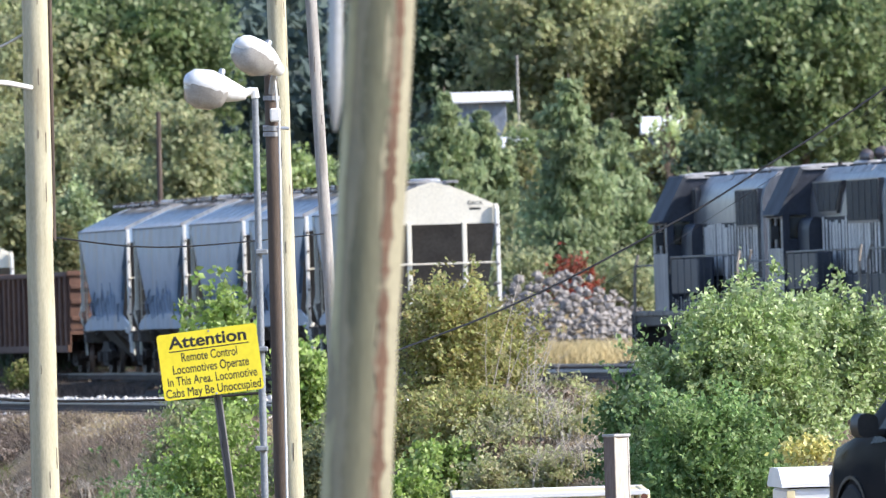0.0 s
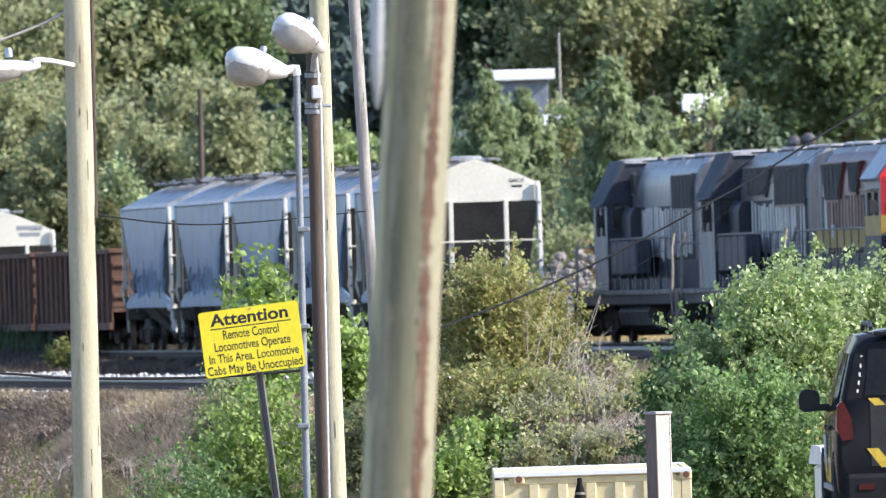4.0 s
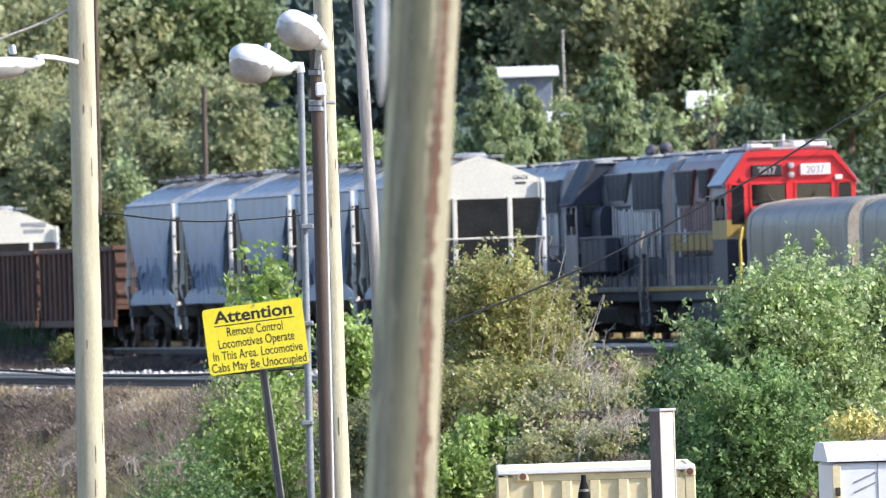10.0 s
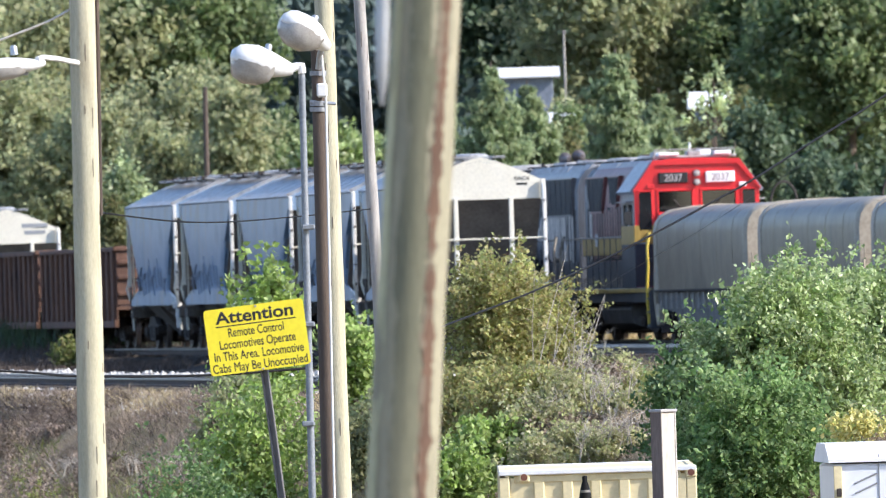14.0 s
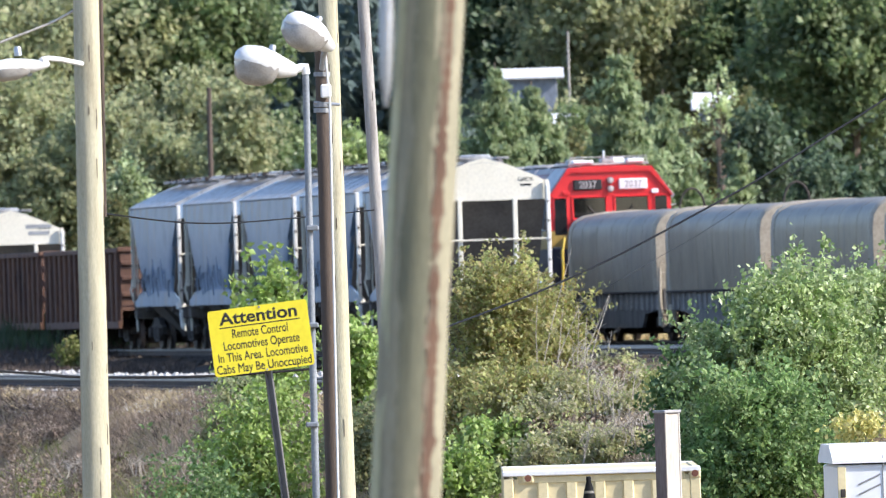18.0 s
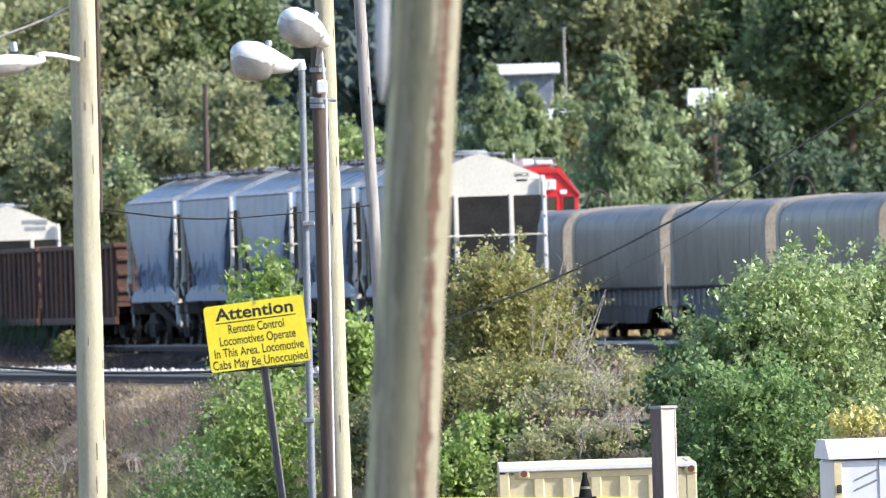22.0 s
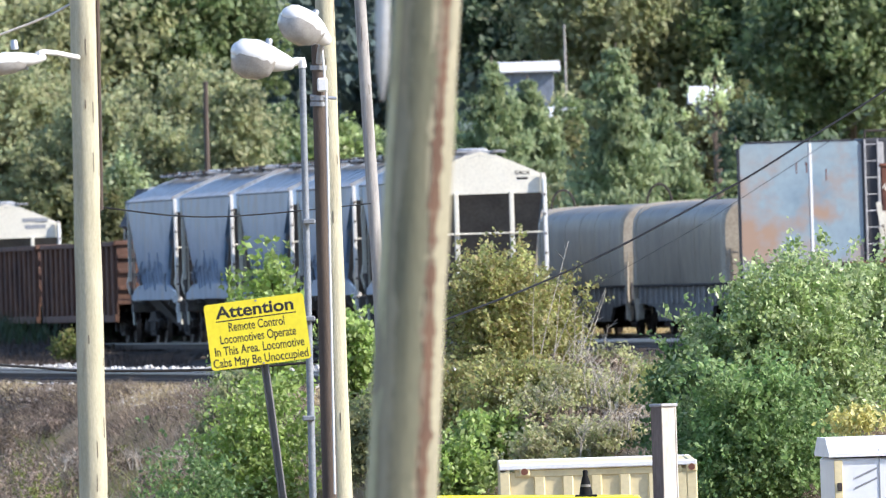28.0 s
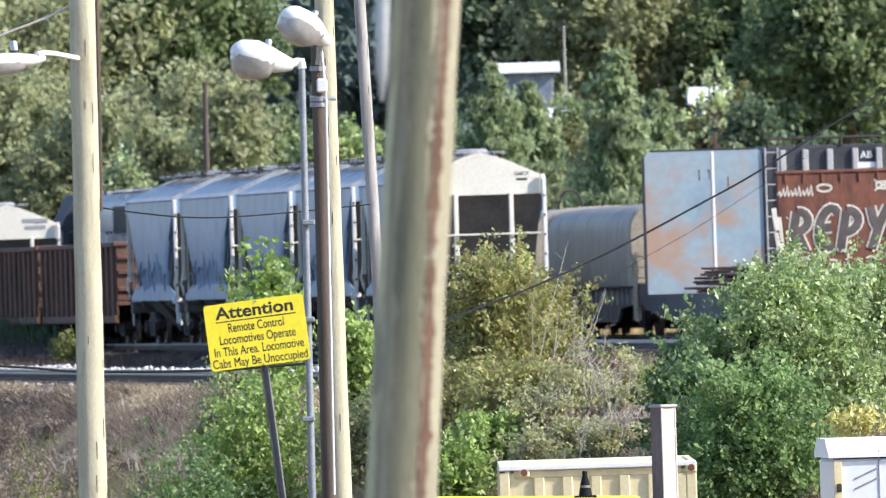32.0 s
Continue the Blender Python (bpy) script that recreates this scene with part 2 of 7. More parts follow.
# Silver-blue roof slope colour stands in for the sky's reflection.
M["loco_silver"] = mat("sky_sheen_roof_paint", [(0.26, 0.285, 0.32), (0.36, 0.38, 0.41)], 0.4, 0.25, scale=1.5, fine=12, bump=0.04,
                       wear=(0.20, 0.19, 0.19), wear_at=0.62, wear_scale=2.0)
M["loco_tank"] = mat("grimy_grey_tank", [(0.07, 0.068, 0.066), (0.14, 0.135, 0.13)], 0.6, scale=1.5, fine=12, bump=0.1)
M["sill_tan"] = mat("worn_tan_edge_paint", [(0.22, 0.19, 0.15), (0.34, 0.30, 0.25)], 0.65, scale=2, fine=12, bump=0.08, wear=(0.12, 0.09, 0.07), wear_at=0.56, wear_scale=3)
M["board_grey"] = mat("faded_number_paint", [(0.30, 0.27, 0.27), (0.38, 0.35, 0.34)], 0.6, scale=3, fine=20)
M["loco_red"] = mat("bright_red_loco_paint", [(0.55, 0.018, 0.02), (0.66, 0.03, 0.03)], 0.35, scale=0.8, fine=14, bump=0.02, dark=0.12)
M["loco_old_red"] = mat("sooty_red_loco_paint", [(0.17, 0.065, 0.062), (0.29, 0.13, 0.12)], 0.42, scale=1, fine=12, bump=0.08, stretch=(2, 2, 0.4))
M["loco_yellow"] = mat("dirty_yellow_loco_paint", [(0.34, 0.23, 0.05), (0.48, 0.33, 0.07)], 0.5, scale=1, fine=12, bump=0.05, stretch=(2, 2, 0.4))
M["grab_yellow"] = mat("yellow_handrail_paint", [(0.62, 0.44, 0.04), (0.72, 0.52, 0.06)], 0.5, scale=4, fine=20, bump=0.05)
M["horn"] = mat("horn_metal", [(0.1, 0.085, 0.08), (0.18, 0.15, 0.14)], 0.45, 0.3, scale=6, fine=30)
M["white"] = mat("white_paint", [(0.78, 0.78, 0.77), (0.84, 0.84, 0.83)], 0.45, scale=3, fine=20, bump=0.03, dark=0.1)
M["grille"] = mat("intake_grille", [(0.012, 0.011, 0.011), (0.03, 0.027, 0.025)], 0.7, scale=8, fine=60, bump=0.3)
M["glass"] = mat("dark_window_glass", [(0.012, 0.014, 0.015), (0.018, 0.02, 0.022)], 0.06, scale=2, fine=20, bump=0.0)
M["coil"] = mat("dull_grey_coil_cover", [(0.17, 0.142, 0.105), (0.235, 0.196, 0.142), (0.13, 0.11, 0.085)], 0.46, 0.15, scale=0.6, fine=8, bump=0.04,
                stretch=(0.8, 1.0, 0.7), wear=(0.13, 0.115, 0.098), wear_at=0.56, wear_stretch=(2.2, 1, 0.3), wear_scale=1.5, dark=0.25, soft=0.16)
M["coil_end"] = mat("tan_coil_cover_end", [(0.36, 0.31, 0.23), (0.44, 0.385, 0.30)], 0.6, scale=1.3, fine=12, bump=0.05)
M["coil_stake"] = mat("dusty_grey_stake", [(0.26, 0.25, 0.235), (0.36, 0.345, 0.32)], 0.7, scale=2, fine=12, bump=0.1)
M["coil_frame"] = mat("grey_brown_coil_car_frame", [(0.10, 0.095, 0.09), (0.19, 0.18, 0.17)], 0.7, scale=1.5, fine=12, bump=0.1, stretch=(2, 2, 0.4))
M["bulkhead"] = mat("faded_blue_bulkhead", [(0.21, 0.29, 0.345), (0.27, 0.355, 0.40), (0.30, 0.345, 0.36)], 0.6, scale=0.7, fine=7, bump=0.04, dark=0.12,
                    wear=(0.36, 0.245, 0.17), wear_at=0.455, wear_scale=1.15, wear_stretch=(1, 0.8, 0.9), soft=0.16)
M["rust"] = mat("rusted_steel", [(0.125, 0.046, 0.03), (0.2, 0.078, 0.046), (0.085, 0.034, 0.025)], 0.85, scale=1.2, fine=12, bump=0.15, stretch=(1, 1.4, 0.6))
M["gondola"] = mat("rusty_brown_gondola", [(0.135, 0.072, 0.050), (0.20, 0.104, 0.064), (0.095, 0.055, 0.042)], 0.85, scale=0.8, fine=9, bump=0.15,
                   stretch=(1.5, 1.5, 0.5))
M["tag_blue"] = mat("blue_grey_spray", [(0.24, 0.29, 0.36), (0.32, 0.36, 0.42)], 0.6, scale=3, fine=20)
M["graffiti_grey"] = mat("grey_spray_paint", [(0.07, 0.056, 0.05), (0.135, 0.105, 0.092)], 0.6, scale=3, fine=20)
M["spray_cream"] = mat("cream_spray_paint", [(0.64, 0.59, 0.47), (0.74, 0.7, 0.58)], 0.6, scale=3, fine=20)
M["boxcar_dark"] = mat("dark_blue_black_car_paint", [(0.022, 0.024, 0.03), (0.05, 0.05, 0.055)], 0.6, scale=1, fine=12)
M["rib_grey"] = mat("pale_rib_paint", [(0.36, 0.35, 0.34), (0.48, 0.47, 0.45)], 0.6, scale=2, fine=12)
M["plank"] = mat("weathered_planks", [(0.15, 0.07, 0.045), (0.24, 0.13, 0.085)], 0.85, scale=2, fine=14, rand=0.4)
M["cream"] = mat("cream_container_paint", [(0.68, 0.57, 0.31), (0.76, 0.66, 0.40)], 0.55, scale=1.3, fine=14, bump=0.05, dark=0.15,
                 wear=(0.38, 0.24, 0.13), wear_at=0.67, wear_scale=3)
M["trailer_white"] = mat("white_trailer_skin", [(0.74, 0.76, 0.78), (0.80, 0.81, 0.82)], 0.35, scale=1, fine=10, bump=0.02, dark=0.08)
M["van"] = mat("dark_grey_van_paint", [(0.022, 0.023, 0.026), (0.03, 0.031, 0.034)], 0.10, 0.0, scale=2, fine=60, bump=0.0, dark=0.1)
M["van"].node_tree.nodes["Principled BSDF"].inputs["Specular IOR Level"].default_value = 0.05
M["cab_glass"] = glass_mat("smoked_cab_glass", (0.30, 0.33, 0.32))
M["van_glass"] = mat("van_glass", [(0.016, 0.019, 0.022), (0.022, 0.025, 0.028)], 0.03, scale=2, fine=20, bump=0.0)
M["van_glass"].node_tree.nodes["Principled BSDF"].inputs["Specular IOR Level"].default_value = 0.3
M["van"].node_tree.nodes["Principled BSDF"].inputs["IOR"].default_value = 1.09
M["van_glass"].node_tree.nodes["Principled BSDF"].inputs["IOR"].default_value = 1.14
M["tyre"] = mat("tyre_rubber", [(0.02, 0.02, 0.02), (0.035, 0.035, 0.035)], 0.85, scale=8, fine=40)
M["tail_red"] = mat("tail_lamp_red", [(0.055, 0.003, 0.007), (0.085, 0.005, 0.011)], 0.12, scale=6, fine=30, bump=0.0)
M["plain_grey"] = mat("grey_plastic", [(0.30, 0.31, 0.32), (0.36, 0.37, 0.38)], 0.5, scale=6, fine=40)
M["cable"] = mat("cable_rubber", [(0.012, 0.012, 0.013), (0.02, 0.02, 0.02)], 0.7, scale=6, fine=30, bump=0.0)
M["cable"].node_tree.nodes["Principled BSDF"].inputs["Specular IOR Level"].default_value = 0.08
M["bark"] = mat("bark", [(0.10, 0.075, 0.055), (0.19, 0.15, 0.115)], 0.95, scale=3, fine=14, bump=0.7, stretch=(3, 3, 0.6))
M["pale_twig"] = mat("pale_dead_twig", [(0.4, 0.35, 0.285), (0.52, 0.47, 0.39)], 0.9, scale=3, fine=14)
M["bush"] = leaf_mat("bright_bush_leaves", [(0.22, 0.315, 0.10), (0.32, 0.42, 0.14), (0.55, 0.62, 0.33), (0.20, 0.30, 0.09)], 0.42, 0.34, patch=2.4)
# Lower bush leaves are darkened in colour to stand in for shade.
M["bush_low"] = leaf_mat("shade_toned_bush_leaves", [(0.16, 0.265, 0.085), (0.235, 0.36, 0.12), (0.36, 0.46, 0.20)], 0.5, 0.5, patch=2.4)
M["bush_deep"] = leaf_mat("darker_shade_toned_leaves", [(0.12, 0.21, 0.07), (0.18, 0.285, 0.095), (0.27, 0.37, 0.15)], 0.5, 0.45, patch=2.4)
M["lime"] = leaf_mat("lime_green_leaves", [(0.22, 0.34, 0.065), (0.32, 0.44, 0.1), (0.43, 0.53, 0.19), (0.23, 0.3, 0.09)], 0.4, 0.5, patch=2.0)
M["autumn"] = leaf_mat("yellow_brown_leaves", [(0.36, 0.4, 0.12), (0.48, 0.48, 0.17), (0.38, 0.3, 0.13), (0.28, 0.33, 0.1), (0.54, 0.49, 0.27)], 0.5, 0.6, patch=2.2)
M["red_leaf"] = leaf_mat("red_leaves", [(0.40, 0.07, 0.04), (0.30, 0.10, 0.05)], 0.35)
M["flower"] = leaf_mat("yellow_flowers", [(0.80, 0.72, 0.26), (0.86, 0.80, 0.36), (0.66, 0.60, 0.18), (0.36, 0.42, 0.12)], 0.3)
# Far leaves are bluer and paler, putting some haze into their colour.
M["pine"] = leaf_mat("pine_needles", [(0.23, 0.3, 0.145), (0.31, 0.38, 0.19), (0.4, 0.45, 0.24)], 0.5, 0.6)
M["oak"] = leaf_mat("oak_leaves", [(0.13, 0.195, 0.08), (0.20, 0.275, 0.11), (0.31, 0.36, 0.17), (0.15, 0.205, 0.09)], 0.5, 0.5, patch=0.8)
M["olive"] = leaf_mat("olive_leaves", [(0.29, 0.34, 0.165), (0.4, 0.43, 0.22), (0.44, 0.43, 0.23), (0.28, 0.32, 0.17)], 0.5, 0.6, patch=0.8)
# Darker oak leaves: shade among the far trees put into leaf colour.
M["deep"] = leaf_mat("shade_dark_oak_leaves", [(0.07, 0.115, 0.065), (0.105, 0.16, 0.085), (0.18, 0.235, 0.125), (0.075, 0.12, 0.07)], 0.45, 0.5, patch=0.8)
M["pale_leaf"] = leaf_mat("pale_sapling_leaves", [(0.45, 0.54, 0.26), (0.55, 0.62, 0.34), (0.36, 0.45, 0.18)], 0.4, 0.5)
# Dark stem tone, which also stands in for shade on bank and yard.
M["dark_brush"] = leaf_mat("dark_stems", [(0.06, 0.047, 0.04), (0.10, 0.075, 0.06), (0.15, 0.115, 0.085)], 0.2, 0.85, patch=0.9)
M["mauve_grass"] = leaf_mat("matted_dead_grass", [(0.30, 0.225, 0.18), (0.40, 0.32, 0.25), (0.22, 0.165, 0.13), (0.46, 0.385, 0.30), (0.14, 0.11, 0.085)], 0.25, 0.85, patch=0.55)
M["turning_pale"] = leaf_mat("pale_brush_leaves", [(0.43, 0.45, 0.19), (0.54, 0.52, 0.28), (0.36, 0.42, 0.14), (0.48, 0.43, 0.24), (0.6, 0.57, 0.37)], 0.45, 0.6, patch=1.6)
M["turning"] = leaf_mat("turning_leaves", [(0.19, 0.215, 0.085), (0.26, 0.23, 0.1), (0.16, 0.19, 0.08), (0.23, 0.25, 0.095)], 0.5, 0.6)
# Bluish lift of the dark wood colour stands in for haze and shade.
M["far_wood"] = leaf_mat("haze_tinted_wood_leaves", [(0.05, 0.08, 0.075), (0.065, 0.1, 0.085), (0.08, 0.115, 0.09)], 0.15, 0.7)


# ---- mesh helpers ----
class Shape:
    """Collects the faces of one part; part() makes the mesh object."""

    def __init__(self):
        self.v, self.f = [], []

    def add(self, verts, faces):
        k = len(self.v)
        self.v += [tuple(p) for p in verts]
        self.f += [tuple(i + k for i in f) for f in faces]
        return self

    def box(self, c, s, b=0.01, turn=None):
        """A box with chamfered edges: centre, size, chamfer."""
        h = [x / 2 for x in s]
        b = min(b, *(x * 0.45 for x in h))
        pts, idx = [], {}
        for sx in (-1, 1):
            for sy in (-1, 1):
                for sz in (-1, 1):
                    for ax in range(3):
                        p = [sx * h[0], sy * h[1], sz * h[2]]
                        for o in range(3):
                            if o != ax:
                                p[o] -= (sx, sy, sz)[o] * b
                        idx[(sx, sy, sz, ax)] = len(pts)
                        pts.append(Vector(p))
        fs = []
        for ax in range(3):
            o1, o2 = (ax + 1) % 3, (ax + 2) % 3
            for sg in (-1, 1):
                q = []
                for a1, a2 in ((-1, -1), (1, -1), (1, 1), (-1, 1)):
                    k = [0, 0, 0]
                    k[ax], k[o1], k[o2] = sg, a1, a2
                    q.append(idx[(*k, ax)])
                fs.append(q if sg > 0 else q[::-1])
            for a1 in (-1, 1):
                for a2 in (-1, 1):
                    q = []
                    for e in (-1, 1):
                        k = [0, 0, 0]
                        k[ax], k[o1], k[o2] = e, a1, a2
                        q += [idx[(*k, o1)], idx[(*k, o2)]]
                    q = [q[0], q[1], q[3], q[2]]
                    fs.append(q if a1 * a2 > 0 else q[::-1])
        for sx in (-1, 1):
            for sy in (-1, 1):
                for sz in (-1, 1):
                    q = [idx[(sx, sy, sz, a)] for a in range(3)]
                    fs.append(q if sx * sy * sz > 0 else q[::-1])
        m = Matrix.Translation(c) @ (turn.to_4x4() if turn else Matrix())
        return self.add([m @ p for p in pts], fs)

    def tube(self, pts, r, n=8, caps=True):
        """A round bar along points; r: one radius, or one for each point."""
        pts = [Vector(p) for p in pts]
        rs = r if isinstance(r, (list, tuple)) else [r] * len(pts)
        vs, fs, side = [], [], None
        for i, p in enumerate(pts):
            d = (pts[min(i + 1, len(pts) - 1)] - pts[max(i - 1, 0)]).normalized()
            if side is None:
                side = d.cross(Vector((0.13, 0.97, 0.21))).normalized()
            side = (side - d * side.dot(d)).normalized()
            up = d.cross(side)
            for k in range(n):
                a = 2 * math.pi * k / n
                vs.append(p + (side * math.cos(a) + up * math.sin(a)) * rs[i])
        for i in range(len(pts) - 1):
            for k in range(n):
                j = (k + 1) % n
                fs.append((i * n + k, i * n + j, (i + 1) * n + j, (i + 1) * n + k))
        if caps:
            fs += [tuple(range(n))[::-1], tuple(range((len(pts) - 1) * n, len(pts) * n))]
        return self.add(vs, fs)

    def loft(self, rings, caps=True):
        """Skin over rings of equally many points."""
        n, vs, fs = len(rings[0]), [p for r in rings for p in r], []
        for i in range(len(rings) - 1):
            for k in range(n):
                j = (k + 1) % n
                fs.append((i * n + k, i * n + j, (i + 1) * n + j, (i + 1) * n + k))
        if caps:
            fs += [tuple(range(n))[::-1], tuple(range((len(rings) - 1) * n, len(rings) * n))]
        return self.add(vs, fs)

    def prism(self, prof, x0, x1):
        """A profile of (y, z) drawn out along x."""
        return self.loft([[(x0, y, z) for y, z in prof], [(x1, y, z) for y, z in prof]])

    def slab(self, prof, y0, y1):
        """A profile of (x, z) drawn out along y."""
        return self.loft([[(x, y0, z) for x, z in prof], [(x, y1, z) for x, z in prof]])

    def plan(self, prof, z0, z1):
        """A profile of (x, y) drawn out along z."""
        return self.loft([[(x, y, z0) for x, y in prof], [(x, y, z1) for x, y in prof]])

    def mesh(self, name, material, smooth=None):
        me = bpy.data.meshes.new(name)
        me.from_pydata(self.v, [], self.f)
        bm = bmesh.new()
        bm.from_mesh(me)
        bmesh.ops.recalc_face_normals(bm, faces=bm.faces)
        bm.to_mesh(me)
        bm.free()
        me.materials.append(material)
        if smooth:
            me.shade_smooth()
            me.set_sharp_from_angle(angle=radians(smooth))
        return me


def part(name, shape, material, parent, label="", smooth=None):
    me = shape if isinstance(shape, bpy.types.Mesh) else shape.mesh(name, material, smooth)
    ob = new(name, me)
    ob.parent = parent
    return tagged(ob, label) if label else ob


def thing(name, m, label, category, group="", kind=""):
    ob = new(name)
    ob.empty_display_size = 0.2
    ob.matrix_basis = m
    return tagged(ob, label, category, group, kind)


def single(name, shape, material, m, label="", category="", group="", kind="", smooth=None):
    ob = new(name, shape if isinstance(shape, bpy.types.Mesh) else shape.mesh(name, material, smooth))
    ob.matrix_basis = m
    return tagged(ob, label, category, group, kind)


def words(text, size, material, parent, m, name="lettering", label="", squash=1.0, thick=0.0006, width=None, heavy=0.012):
    """Raised lettering as a mesh part, centred on m, facing m's +z."""
    cu = bpy.data.curves.new(name, "FONT")
    cu.body, cu.size, cu.align_x, cu.align_y, cu.extrude = text, size, "CENTER", "CENTER", thick
    cu.bevel_depth, cu.bevel_resolution = heavy * size, 0
    tmp = bpy.data.objects.new(name, cu)
    scene.collection.objects.link(tmp)
    bpy.context.view_layer.update()
    me = bpy.data.meshes.new_from_object(tmp.evaluated_get(bpy.context.evaluated_depsgraph_get()))
    bpy.data.objects.remove(tmp)
    me.materials.clear()
    me.materials.append(material)
    if width:
        xs = [v.co.x for v in me.vertices]
        squash = width / (max(xs) - min(xs))
    me.transform(m @ Matrix.Diagonal((squash, 1, 0.15, 1)))
    return part(name, me, material, parent, label)


def leaf_mesh(name, centres, size, material, rng, flat=0.35, long=1.6, aim=None, turned=0.7):
    """Many small folded leaves, one at each centre, turned at random; aim: a direction that they lean towards."""
    n = len(centres)
    c = np.asarray(centres, float)
    w = rng.normal(size=(n, 3)) + np.array((0.65, -0.35, 0.6)) * turned
    w /= np.linalg.norm(w, axis=1)[:, None] + 1e-9
    a = rng.normal(size=(n, 3))
    if aim is not None:
        a = a * 0.45 + np.asarray(aim)
    a -= w * (a * w).sum(1)[:, None]
    a /= np.linalg.norm(a, axis=1)[:, None] + 1e-9
    b = np.cross(a, w)
    s = (np.asarray(size) * rng.uniform(0.65, 1.35, n))[:, None]
    v = np.empty((n, 4, 3))
    v[:, 0] = c - a * s * long * 0.5
    v[:, 1] = c + b * s * 0.5 + w * s * flat * 0.5
    v[:, 2] = c + a * s * long * 0.5
    v[:, 3] = c - b * s * 0.5 + w * s * flat * 0.5
    me = bpy.data.meshes.new(name)
    me.vertices.add(n * 4)
    me.vertices.foreach_set("co", v.reshape(-1))
    tri = (np.arange(n)[:, None] * 4 + np.array([0, 1, 2, 0, 2, 3])[None]).reshape(-1)
    me.loops.add(n * 6)
    me.loops.foreach_set("vertex_index", tri.astype(np.int32))
    me.polygons.add(n * 2)
    me.polygons.foreach_set("loop_start", (np.arange(n * 2) * 3).astype(np.int32))
    me.update(calc_edges=True)
    me.materials.append(material)
    return me


def clumped(rng, blobs, per, spread=0.28, shell=0.62):
    """Leaf places: twigs' ends strewn over uneven ellipsoids (centre, radii), each with a small cluster of leaves."""
    out = []
    for c, r, n in blobs:
        k = max(1, n // per)
        d = rng.normal(size=(k, 3))
        d /= np.linalg.norm(d, axis=1)[:, None]
        rad = shell + (1 - shell) * rng.uniform(-1.2, 1.0, (k, 1)) + (rng.uniform(size=(k, 1)) < 0.12) * rng.uniform(0, 0.3, (k, 1))
        q = rng.uniform(0, 6.28, 3)
        wave = np.sin(4.1 * d[:, 0] + q[0]) * np.sin(3.7 * d[:, 1] + q[1]) + 0.7 * np.sin(7.3 * d[:, 2] + 3 * d[:, 0] + q[2])
        tip = np.asarray(c) + d * np.asarray(r) * rad * (1 + 0.24 * wave[:, None])
        out.append((tip[:, None, :] + rng.normal(size=(k, per, 3)) * spread).reshape(-1, 3))
    return np.concatenate(out)


# ---- ground ----
SLANT = 0.1428  # the tracks run away from the camera, to its left, by this slope


def off_track(x, y):
    """Distance from the bare track in front, across the line; negative towards the camera."""
    return x + SLANT * (y - 345.0) + 6.8


def bump_ramp(v, xs, zs):
    return float(np.interp(v, xs, zs))


def ground_z(x, y):
    q = off_track(x, y)
    z = bump_ramp(q, (-60, -42, -24, -19, -14, -9.5, -7, -3.8, -2.6, -1.6, 1.3, 2.4, 400), (-0.15, -0.15, -0.6, -0.9, -2.4, -3.3, -2.7, -0.85, -0.42, -0.46, -0.46, -0.42, -0.42))
    z += 0.10 * noise.noise((x * 0.25, y * 0.25, 0)) * min(1.0, max(0.0, (-q - 1.4) / 2))
    if q < -9:
        z -= 0.9 * min(1.0, max(0.0, -0.3 - x)) * min(1.0, max(0.0, (y - 130) / 20))
    if x > 0.4 and 60 < y < 172 and q < -8:
        z += (-0.80 - z) * min(1.0, x - 0.4) * min(1.0, (172 - y) / 10) * min(1.0, (y - 60) / 40)
    if y > 322:
        z -= min(1.0, (y - 322) / 14) * 0.42 * math.exp(-((q + 3.6) / 0.6) ** 2) * (0.6 + 0.8 * noise.noise((x * 0.5, y * 0.13, 9)))
    if y > 455:
        k = min(1.0, (y - 455) / 60)
        z += k * ((y - 455) * 0.022 + 0.9 * noise.noise((x * 0.05, y * 0.03, 5)) + 0.9)
    return z


def ground():
    xs = sorted({*np.arange(-60, 60.1, 1.5), *np.arange(-16, 14.1, 0.4), *(-3000, -1200, -500, -250, -120, 120, 250, 500, 1200, 3000)})
    ys = sorted({*np.arange(-60, 620, 4.0), *np.arange(190, 380, 1.2), *(-3000, -900, -300, -120, 700, 800, 950, 1200, 1700, 2600, 4000)})
    nx = len(xs)
    vs = [(x, y, ground_z(max(-70, min(70, x)), y)) for y in ys for x in xs]
    fs = [(j * nx + i, j * nx + i + 1, (j + 1) * nx + i + 1, (j + 1) * nx + i) for j in range(len(ys) - 1) for i in range(nx - 1)]
    me = bpy.data.meshes.new("ground")
    me.from_pydata(vs, [], fs)
    me.materials.append(M["soil"])
    me.materials.append(M["cinder"])
    for p in me.polygons:
        c = p.center
        p.material_index = int(off_track(c.x, c.y) > -2.2 and c.y < 530 and abs(c.x) < 60)
    me.shade_smooth()
    tagged(new("ground", me), "dry earth bank and yard with sparse grass", "ground", kind="structure")


# ---- tracks ----
def near_side(y):
    """X of the moving train's near side along its track."""
    return 6.62 - SLANT * (y - 385.0) - max(0.0, y - 405.0) ** 2 / 7000.0


def parked_side(y):
    return -0.55 - SLANT * (y - 400.0)


def heading(line, y, half=5.0):
    d = Vector((line(y + half) - line(y - half), 2 * half, 0)).normalized()
    return d


